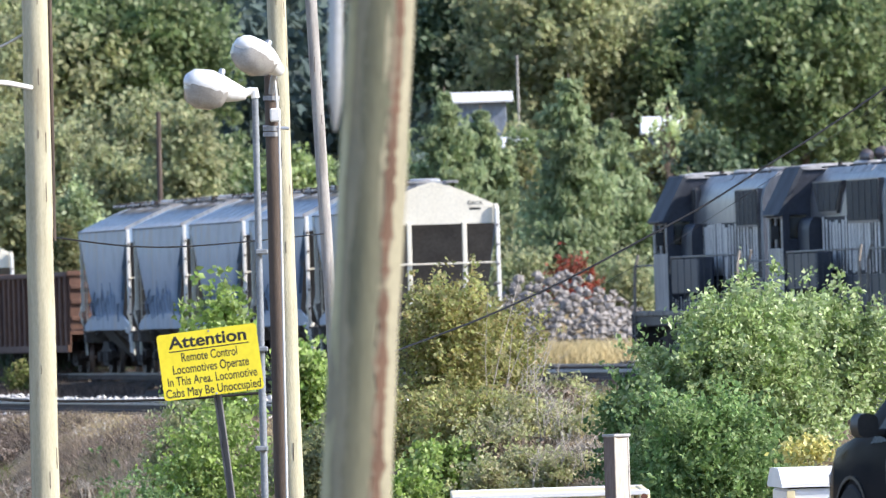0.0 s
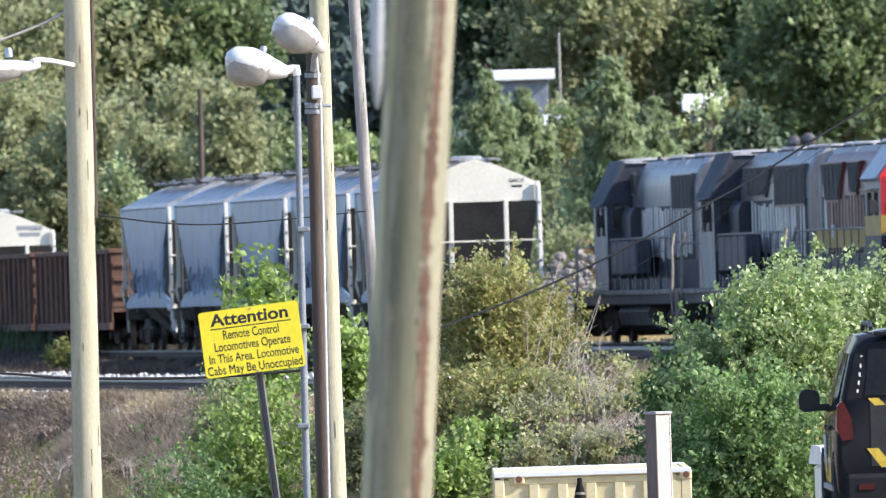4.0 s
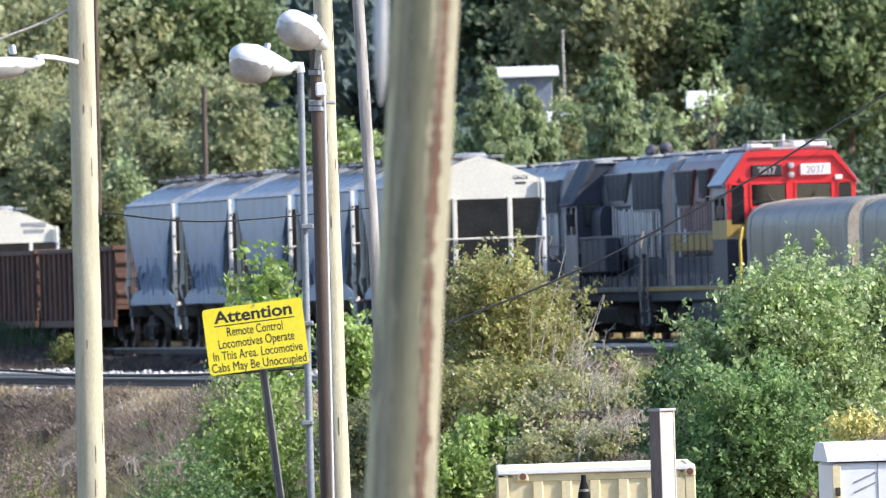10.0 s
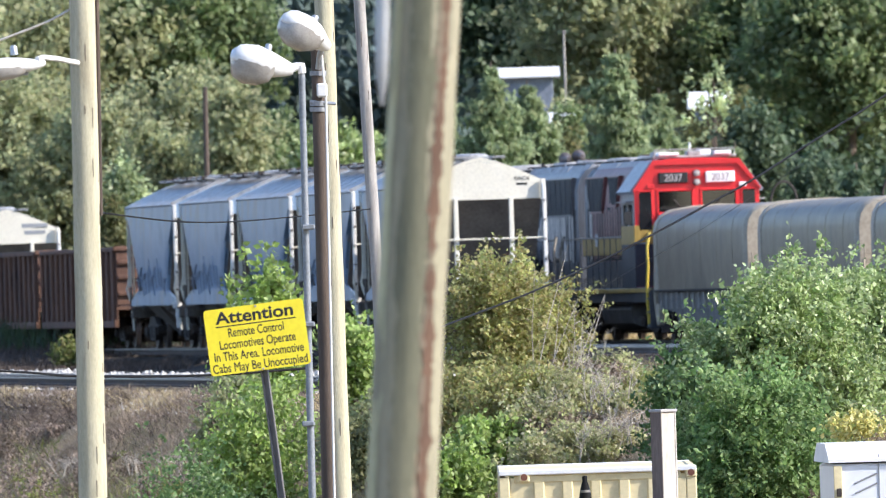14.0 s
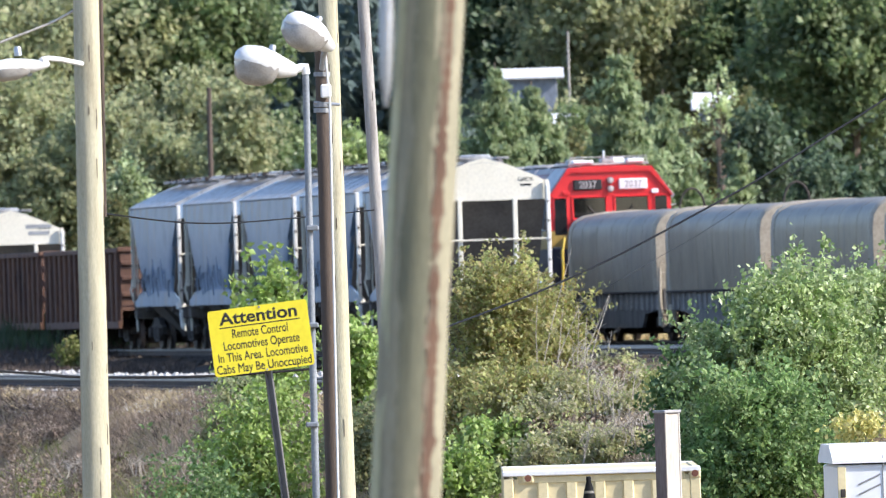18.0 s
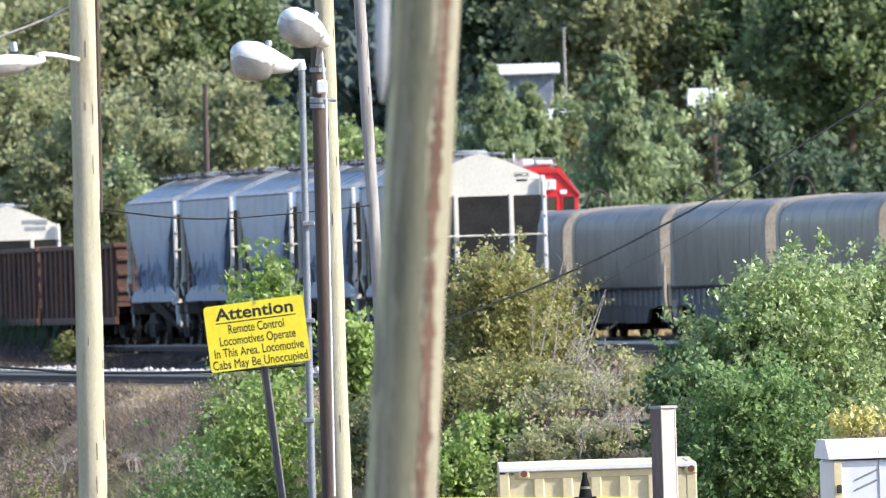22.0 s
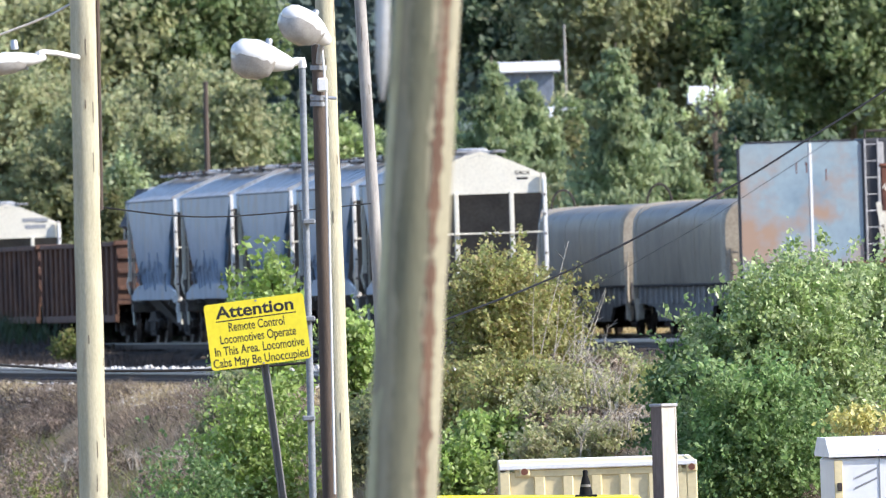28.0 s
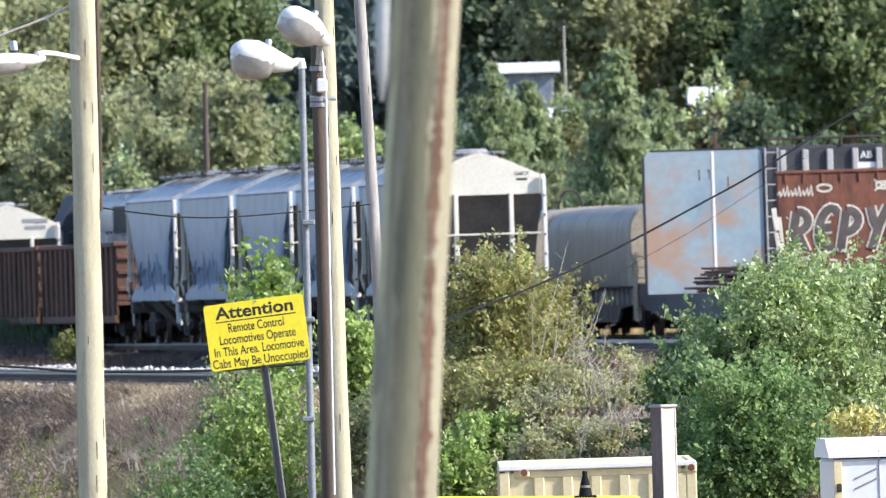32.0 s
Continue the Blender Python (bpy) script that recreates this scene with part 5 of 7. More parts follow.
track("track_bare", bare_side, 255, 420, 0.0, "bare shiny rails on dark sleepers along the bank", 0.17)
track("track_far", far_side, 330, 520, 1.5, "rails of the farther track")

train = []  # (thing, line, depth of its middle at the start)
A0 = 389.9 - 4.5
for k, (scheme, end) in enumerate((("grey", 1), ("grey", 1), ("red", -1))):
    y0 = A0 - 16.0 * k + (0.0 if k < 2 else 0.3)
    train.append((locomotive(car_pose(near_side, y0), scheme, end, k == 1), near_side, y0))
y0 = A0 - 32.0 - 6.7 - 0.45 - 6.95
for k in range(4):
    train.append((coil_car(car_pose(near_side, y0 - 15.15 * k)) if k == 0 else copy_thing(train[3][0], car_pose(near_side, y0 - 15.15 * k)), near_side, y0 - 15.15 * k))
yb = y0 - 15.15 * 3 - 6.95 - 1.05 - 9.4
train.append((bulkhead_flat(car_pose(near_side, yb)), near_side, yb))
yd = 410.0 - run(32.0) + 6.6
train.append((dark_car(car_pose(far_side, yd)), far_side, yd))

# ---- parked cars ----
first = covered_hopper(car_pose(parked_side, 400.0 + 4.8), True)
other = covered_hopper(car_pose(parked_side, 411.4 + 4.8))
for k in (2, 3, 4):
    copy_thing(other, car_pose(parked_side, 400.0 + 11.4 * k + 4.8))
gd = gondola(car_pose(parked_side, 458.5 + 8.4))
copy_thing(gd, car_pose(parked_side, 458.5 + 17.9 + 8.4))


# ---- poles, lamps, wires ----
def pole_line(u0, u1, d, v_top=None, up=6.0):
    """Foot and top of a pole that passes the bearings (u0, 0) and (u1, 882) at depth d."""
    a, b = spot(u0, 0, d), spot(u1, 882, d)
    k = (a - b) / (a.z - b.z)
    foot = b + k * (ground_z(b.x, b.y) - 0.1 - b.z)
    top = spot(u0 + (u1 - u0) * v_top / 882, v_top, d) if v_top is not None else a + k * (up - a.z)
    return foot, top


def utility_pole(u0, u1, d, r, material, label, v_top=None, up=7.0, taper=0.82):
    foot, top = pole_line(u0, u1, d, v_top, up)
    t = thing("utility_pole", Matrix.Translation(foot), label, "pole")
    rng = random.Random(int(d * 7 + u0))
    n, pts, rs = 26, [], []
    for k in range(n):
        f = k / (n - 1)
        pts.append((top - foot) * f + Vector((rng.uniform(-1, 1), 0, 0)) * r * 0.03)
        rs.append(r * (1.08 - (1.08 - taper) * f) * rng.uniform(0.985, 1.015))
    part("shaft", Shape().tube(pts, rs, 20), material, t, smooth=50)
    return t, foot, top


def cracks(t, foot, top, r, n, seed, material):
    """Dark checks and knots along a shaft's sunny face."""
    rng = random.Random(seed)
    s = Shape()
    for k in range(n):
        f = rng.uniform(0.05, 0.95)
        a = rng.uniform(-0.2, 1.5) - math.pi / 2
        p = (top - foot) * f + Vector((math.cos(a), math.sin(a), 0)) * r * (1.07 - 0.25 * f)
        s.box(p, (0.007, 0.010, rng.uniform(0.05, 0.22)), 0.003)
    tagged(part("crack", s, material, t), kind="stuff")


P1, foot, top = utility_pole(756, 711, 75.0, 0.150, M["green_wood"], "leaning weathered wooden pole with red-brown stains", up=7.5)
def streak_ribbon(a0, w0, seed, lift, f0, f1, thin, rag=1.0):
    """An uneven streak down a shaft's face that narrows, widens and breaks off."""
    s, n = Shape(), 800
    rows = []
    for k in range(n):
        f = f0 + (f1 - f0) * k / (n - 1)
        p = (top - foot) * f
        r = 0.150 * (1.08 - 0.26 * f) * 1.012 + lift
        w = w0 * (0.75 + 0.5 * noise.noise((0, f * 17, seed)) + rag * (0.6 * noise.noise((3, f * 70, seed)) + 0.5 * noise.noise((5, f * 260, seed)))) - thin
        ca = a0 + 0.10 * noise.noise((7, f * 9, seed)) + 0.04 * noise.noise((7, f * 50, seed))
        w2 = w * (1 + rag * (0.7 * noise.noise((9, f * 120, seed)) + 0.4 * noise.noise((9, f * 330, seed))))
        rows.append(None if w < 0.012 else [p + Vector((math.cos(ca + q), math.sin(ca + q), 0)) * r for q in (-w, -w * 0.3, w2 * 0.3, w2)])
    for u, v in zip(rows, rows[1:]):
        if u and v:
            s.add(u + v, [(q, q + 1, q + 5, q + 4) for q in range(3)])
    return s


# First two bands paint shade and edge glow; the brown ones are stains.
tagged(part("stain", streak_ribbon(-1.62, 0.55, 8.0, 0.0006, 0.02, 0.98, 0.02, 0.3), M["shade_olive"], P1, "olive band painted for the shaft's shaded middle", smooth=50), kind="stuff")
tagged(part("stain", streak_ribbon(-2.80, 0.50, 4.0, 0.0005, 0.02, 0.98, 0.0, 0.08), M["pale_edge"], P1, "pale band painted for the bright left edge", smooth=50), kind="stuff")
tagged(part("stain", streak_ribbon(-1.02, 0.26, 2.0, 0.0012, 0.04, 0.97, 0.02), M["stain_pale"], P1, "faded brown stain", smooth=50), kind="stuff")
tagged(part("stain", streak_ribbon(-0.99, 0.19, 5.0, 0.0024, 0.04, 0.97, 0.02), M["stain"], P1, "flaking red-brown stain", smooth=50), kind="stuff")
# a pale insulator-like fitting hanging beside the shaft
a, b = spot(678, -60, 74.9), spot(676, 186, 74.9)
part("fitting", Shape().tube([a - foot, a.lerp(b, 0.5) - foot, a.lerp(b, 0.8) - foot, b - foot], [0.032, 0.034, 0.028, 0.006], 12), M["galv"], P1, "pale glossy fitting", smooth=50)
part("bracket", Shape().tube([spot(678, -50, 74.9) - foot, spot(740, -60, 75) - foot], 0.02, 8), M["galv"], P1)

P2, foot, top = utility_pole(145, 165, 150.0, 0.120, M["wood"], "straight pale wooden utility pole with cracks", up=11)
cracks(P2, foot, top, 0.12, 40, 5, M["dark_wood"])
a, b = spot(170, -100, 150.12), spot(179, 380, 150.12)
part("ground_strip", Shape().tube([a - foot, b - foot], 0.018, 8), M["dark_wood"], P2, "dull brown conduit strip")
P3, foot, top = utility_pole(573, 604, 190.0, 0.115, M["wood"], "pale wooden utility pole behind the lamps", up=12)
cracks(P3, foot, top, 0.115, 30, 6, M["dark_wood"])
P4, foot, top = utility_pole(636, 693, 230.0, 0.085, M["grey_wood"], "thin grey weathered wooden pole, leaning", up=13)
cracks(P4, foot, top, 0.085, 20, 8, M["dark_wood"])
P5, foot, top = utility_pole(359, 381, 480.0, 0.085, M["dark_wood"], "short dark wooden pole behind the parked cars", v_top=152)


def lamp_head(t, joint, axis, length=0.62, side=0.165, deep=1.0, fat=1.0, roll=0.0):
    """A cobra-head street lamp: housing, clear lens below, photocell on top."""
    x = axis.normalized()
    yv = Matrix.Rotation(radians(roll), 3, x) @ Vector((0, 0, 1)).cross(x).normalized()
    zv = x.cross(yv)
    f = Matrix((x, yv, zv)).transposed()

    def ring(s, w, zu, zl, n=12):
        out = []
        for k in range(n):
            a = 2 * math.pi * k / n
            c, sn = math.cos(a), math.sin(a)
            out.append(joint + f @ Vector((s * length, c * w, fat * (zu if sn > 0 else zl) * abs(sn) ** 0.8 * (1 if sn > 0 else -1))))
        return out

    hs = [(-0.02, 0.045, 0.045, 0.05), (0.08, 0.07, 0.065, 0.075), (0.25, 0.12, 0.095, 0.105), (0.42, side * 0.95, 0.125, 0.10), (0.62, side, 0.145, 0.06), (0.85, side * 0.86, 0.125, 0.05), (0.97, side * 0.5, 0.07, 0.04), (1.0, side * 0.2, 0.02, 0.02)]
    part("housing", Shape().loft([ring(*h) for h in hs]), M["lamp_white"], t, "white lamp housing", smooth=60)
    ls = [(0.30, side * 0.5, 0.0, 0.08 * deep), (0.36, side * 0.88, 0.0, 0.15 * deep), (0.50, side * 0.97, 0.0, 0.19 * deep), (0.72, side * 0.97, 0.0, 0.20 * deep), (0.90, side * 0.80, 0.0, 0.16 * deep), (0.97, side * 0.4, 0.0, 0.06 * deep)]
    part("lens", Shape().loft([ring(*h) for h in ls]), M["lens"], t, "dusty clear lens", smooth=60)
    p = joint + f @ Vector((0.45 * length, 0, 0.10))
    part("photocell", Shape().tube([p, p + zv * 0.07, p + zv * 0.085], [0.035, 0.033, 0.02], 10), M["galv"], t, smooth=40)
    p = joint + f @ Vector((0.3 * length, 0, 0.0))
    part("latch", Shape().box(p - zv * 0.075, (0.05, 0.05, 0.03), 0.008), M["plain_grey"], t)


# dark post with one lamp
foot, top = pole_line(559, 583, 158.0, v_top=86)
L1 = thing("street_lamp", Matrix.Translation(foot), "white street lamp head on a dark brown wooden post", "street lamp", "street lamps")
part("post", Shape().tube([Vector(), (top - foot) * 0.5, top - foot], [0.072, 0.066, 0.060], 16), M["dark_wood"], L1, "dark brown post", smooth=50)
part("conduit", Shape().tube([spot(592, 882, 157.9) - foot, spot(577, 176, 157.9) - foot, spot(569, 92, 157.9) - foot], 0.011, 8), M["lamp_white"], L1, "white conduit")
part("junction_box", Shape().box(spot(570, 158, 157.9) - foot, (0.10, 0.08, 0.13), 0.015), M["lamp_white"], L1)
for v in (124, 178, 188):
    part("band", Shape().tube([spot(563, v, 158) - foot, spot(563, v + 8, 158) - foot], 0.078, 14), M["plain_grey"], L1)
part("crossbolt", Shape().tube([spot(548, 178, 157.95) - foot, spot(595, 182, 157.95) - foot], 0.016, 8), M["galv"], L1)
part("arm", Shape().tube([spot(563, 120, 157.95) - foot, spot(566, 95, 157.9) - foot, spot(571, 80, 157.85) - foot], 0.028, 10), M["galv"], L1)
lamp_head(L1, spot(578, 79, 157.8) - foot, Vector((-0.38, -0.52, 0.27)), 0.66, 0.18, 1.05, 1.0, -14)
# steel tube with the other lamp
foot, top = pole_line(531, 553, 157.0, v_top=112)
L2 = thing("street_lamp", Matrix.Translation(foot), "white street lamp head on a galvanised steel tube", "street lamp", "street lamps")
part("post", Shape().tube([Vector(), top - foot], [0.036, 0.031], 14), M["dull_galv"], L2, "galvanised steel tube", smooth=50)
for v in (400, 572, 748):
    part("clamp", Shape().box(spot(546, v, 156.95) - foot, (0.12, 0.09, 0.05), 0.012), M["dull_galv"], L2)
part("arm", Shape().tube([spot(535, 128, 157) - foot, spot(533, 114, 157) - foot, spot(526, 116, 157) - foot, spot(514, 120, 156.98) - foot], 0.040, 10), M["lamp_white"], L2)
lamp_head(L2, spot(516, 121, 156.95) - foot, Vector((-0.55, -0.20, 0.14)), 0.60, 0.19, 1.1, 1.05, -10)
# lamp on an arm of the pale pole
c = spot(128, 108, 149.9)
L3 = thing("street_lamp", Matrix.Translation(c), "grey-white street lamp on a curved arm fixed to the pole", "street lamp", "street lamps")
part("arm", Shape().tube([Vector((0.05, 0, -0.01)), spot(100, 102, 149.6) - c, spot(78, 100, 149.4) - c, spot(66, 103, 149.2) - c], 0.024, 8), M["lamp_white"], L3)
lamp_head(L3, spot(76, 110, 149.3) - c, Vector((-0.50, -0.22, -0.045)), 0.58, 0.13, 0.95, 0.6)


def wire(points, r, label, name="cable", skin="cable"):
    pts = [spot(*p) for p in points]
    out = []
    for i in range(len(pts) - 1):  # smooth through the points
        p0, p1, p2, p3 = pts[max(i - 1, 0)], pts[i], pts[i + 1], pts[min(i + 2, len(pts) - 1)]
        for k in range(6):
            f = k / 6
            out.append(0.5 * ((2 * p1) + (p2 - p0) * f + (2 * p0 - 5 * p1 + 4 * p2 - p3) * f * f + (3 * p1 - p0 - 3 * p2 + p3) * f ** 3))
    out.append(pts[-1])
    c = out[0]
    return single(name, Shape().tube([p - c for p in out], r, 6), M[skin], Matrix.Translation(c), label, "cable", smooth=60)


wire([(690, 610, 232), (840, 554, 240), (955, 509, 245), (1095, 444, 250), (1245, 364, 255), (1335, 314, 258), (1445, 244, 262), (1563, 169, 266), (1800, 5, 275)], 0.016, "thick black cable sagging across the tracks")
wire([(1000, 545, 300), (1141, 462, 305), (1227, 413, 310), (1331, 346, 315), (1500, 235, 320), (1750, 60, 330)], 0.005, "thin dark wire beside the thick cable")
wire([(160, 372, 150.2), (300, 389, 165), (400, 391, 180), (530, 381, 205), (655, 368, 230)], 0.008, "thin wire slung between two poles")
wire([(-60, 650, 150), (60, 658, 152), (150, 664, 154), (370, 662, 157), (562, 648, 158)], 0.012, "black cable slung low between poles")
wire([(-60, 92, 150), (20, 62, 150), (90, 34, 150), (142, 4, 150)], 0.011, "pale service wire running down to a pole", skin="cream_grey")


# ---- warning sign ----
def warning_sign():
    c = spot(455, 595, 151.0)
    tilt = Matrix.Rotation(radians(-5.8), 4, "Y")
    t = thing("warning_sign", Matrix.Translation(c) @ tilt, "yellow warning sign with black lettering on a leaning steel post", "sign")
    W, H = 0.895, 0.590
    r, pl = 0.03, []
    for cx, cz, a0 in ((W / 2 - r, H / 2 - r, 0), (-W / 2 + r, H / 2 - r, 90), (-W / 2 + r, -H / 2 + r, 180), (W / 2 - r, -H / 2 + r, 270)):
        pl += [(cx + r * math.cos(radians(a0 + k * 30)), cz + r * math.sin(radians(a0 + k * 30))) for k in range(4)]
    part("plate", Shape().slab(pl, -0.002, 0.002), M["sign_yellow"], t, "yellow enamelled plate")
    up = Euler((radians(90), 0, 0)).to_matrix().to_4x4()
    face = -0.0026
    words("Attention", 0.150, M["black"], t, Matrix.Translation((0.005, face, 0.205)) @ up, "heading", width=0.70, heavy=0.026)
    part("underline", Shape().box((0.005, face, 0.132), (0.72, 0.0012, 0.010), 0.0004), M["black"], t)
    for k, (s, w) in enumerate((("Remote Control", 0.50), ("Locomotives Operate", 0.68), ("In This Area. Locomotive", 0.80), ("Cabs May Be Unoccupied", 0.85))):
        words(s, 0.112, M["black"], t, Matrix.Translation((0.0, face, 0.068 - 0.103 * k)) @ up, "text_line", width=w)
    foot = spot(533, 1080, 151.07)
    foot.z = ground_z(foot.x, foot.y) - 0.1
    inv = (Matrix.Translation(c) @ tilt).inverted()
    a, b = Vector((0.03, 0.06, 0.22)), inv @ foot
    d = (b - a)
    q = d.to_track_quat("Z", "Y").to_matrix()
    s = Shape().box((a + b) / 2, (0.04, 0.012, d.length), 0.002, q)
    for e in (-1, 1):
        s.box((a + b) / 2 + q @ Vector((e * 0.026, -0.012, 0)), (0.016, 0.03, d.length), 0.002, q)
    part("post", s, M["coil_frame"], t, "leaning dark steel channel post")
    for z in (0.278, -0.283):
        part("bolt", Shape().tube([(0.02, -0.002, z), (0.02, -0.010, z)], 0.010, 8), M["galv"], t)


warning_sign()


# ---- the yard in front: container, post, cone, trailer ----
def shipping_container():
    d = 220.0
    a, b = spot(882, 832, d), spot(1232, 819, d)
    W, H, D = (b - a).length, 2.59, 6.05
    base = Vector((a.x, d, a.z - H))
    t = thing("shipping_container", Matrix.Translation(base), "cream-yellow corrugated steel container with rusty corner castings", "container")
    for x in (0.07, W - 0.07):
        for y in (0.07, D):
            part("corner_post", Shape().box((x, y, H / 2), (0.14, 0.14, H), 0.015), M["cream"], t)
            for z in (0.09, H - 0.09):
                cst = part("corner_casting", Shape().box((x + (0.26 if x < 1 else -0.0), y - 0.012, z), (0.15, 0.15, 0.13), 0.02), M["cream"], t)
                part("casting_hole", Shape().tube([(x + (0.26 if x < 1 else -0.0), y - 0.091, z), (x + (0.26 if x < 1 else -0.0), y - 0.085, z)], 0.045, 12), M["rust"], cst, "rusty casting hole")
    for y in (0.06, D):
        part("top_rail", Shape().box((W / 2, y, H - 0.03), (W, 0.16, 0.07), 0.012), M["white"], t, "bright white top rail")
        part("bottom_rail", Shape().box((W / 2, y, 0.08), (W, 0.13, 0.16), 0.012), M["cream"], t)
    for x in (0.05, W - 0.05):
        part("side_rail", Shape().box((x, D / 2, H - 0.05), (0.10, D, 0.1), 0.012), M["cream"], t)
        part("side_wall", Shape().box((x, D / 2, H / 2), (0.05, D - 0.2, H - 0.2), 0.01), M["cream"], t)
    # corrugated end: proud ribs with slanted flanks
    part("end_sheet", Shape().box((W / 2, 0.065, H / 2), (W - 0.28, 0.03, H - 0.2), 0.005), M["cream"], t)
    for k in range(6):
        x = 0.52 + k * 0.37
        part("rib", Shape().plan([(x - 0.075, 0.052), (x - 0.055, 0.004), (x + 0.055, 0.004), (x + 0.075, 0.052)], 0.15, H - 0.16), M["cream"], t)
    part("header", Shape().box((W / 2, 0.062, H - 0.115), (W - 0.4, 0.06, 0.10), 0.012), M["cream"], t)
    part("roof", Shape().box((W / 2, D / 2, H - 0.03), (W - 0.2, D - 0.2, 0.03), 0.005), M["cream"], t)
    z = ground_z(base.x + 1, d + 1)
    if base.z - z > 0.02:
        part("footing", Shape().box((W / 2, D / 2, (z - base.z) / 2 - 0.1), (W - 0.3, D - 0.5, base.z - z + 0.2), 0.02), M["ballast"], t)


def h_post():
    d = 165.0
    a = spot(1173, 727, d)
    z0 = ground_z(a.x, d) - 0.1
    t = thing("steel_post", Matrix.Translation((a.x, d, z0)) @ pose(0, 0, 0, 0, 0, 35), "weathered cream square steel post with a flat cap", "post")
    H = a.z - z0
    part("shaft", Shape().box((0, 0, H / 2), (0.17, 0.17, H), 0.012), M["cream_grey"], t)
    for e in (-1, 1):
        part("edge_bead", Shape().box((e * 0.08, -0.083, H / 2), (0.018, 0.018, H), 0.004), M["cream_grey"], t)
    # Brown sheet puts the left side's shade into colour.
    part("face_sheet", Shape().box((-0.089, 0, H / 2), (0.008, 0.172, H), 0.002), M["post_brown"], t, "brown face painted for the shaded side")
    part("cap_plate", Shape().box((0, 0, H + 0.012), (0.205, 0.205, 0.03), 0.006), M["rib_grey"], t)


shipping_container()
h_post()


def skip_and_cone():
    d = 196.0
    a, b = spot(766, 889, d), spot(1126, 884, d)
    W = (b - a).length
    z = ground_z(a.x + 1, d) - 0.05
    H = a.z - z
    t = thing("yellow_skip", Matrix.Translation((a.x, d, z)) @ pose(0, 0, 0, 0, 1.55, 0), "yellow steel skip with a rolled top rim", "skip")
    part("tub", Shape().loft([[(0.35, 0.3, 0), (W - 0.35, 0.3, 0), (W - 0.35, 1.4, 0), (0.35, 1.4, 0)], [(0.04, 0.04, H - 0.05), (W - 0.04, 0.04, H - 0.05), (W - 0.04, 1.7, H - 0.05), (0.04, 1.7, H - 0.05)]]), M["sign_yellow"], t)
    part("rim", Shape().box((W / 2, 0.03, H - 0.03), (W, 0.09, 0.07), 0.02).box((W / 2, 1.7, H - 0.03), (W, 0.09, 0.07), 0.02).box((0.03, 0.86, H - 0.03), (0.09, 1.7, 0.07), 0.02).box((W - 0.03, 0.86, H - 0.03), (0.09, 1.7, 0.07), 0.02), M["sign_yellow"], t)
    part("lid", Shape().box((W / 2, 0.86, H - 0.02), (W - 0.14, 1.6, 0.03), 0.005), M["sign_yellow"], t)
    c = spot(1036, 884, d + 0.35)
    t2 = thing("traffic_cone", Matrix.Translation((c.x, d + 0.35, z + H - 0.004 - (c.x - a.x) * math.sin(radians(1.55)))), "dark weathered traffic cone with a grey band on the skip", "cone")
    part("base", Shape().box((0, 0, 0.015), (0.26, 0.26, 0.03), 0.01), M["cable"], t2)
    part("cone", Shape().tube([(0, 0, 0.03), (0, 0, 0.12)], [0.078, 0.064], 16), M["cable"], t2, smooth=50)
    part("band", Shape().tube([(0, 0, 0.12), (0, 0, 0.15)], [0.064, 0.060], 16), M["coil_frame"], t2, "dull grey band", smooth=50)
    part("tip", Shape().tube([(0, 0, 0.15), (0, 0, 0.22), (0, 0, 0.25), (0, 0, 0.30), (0, 0, 0.315)], [0.059, 0.040, 0.029, 0.031, 0.02], 16), M["cable"], t2, smooth=50)


skip_and_cone()


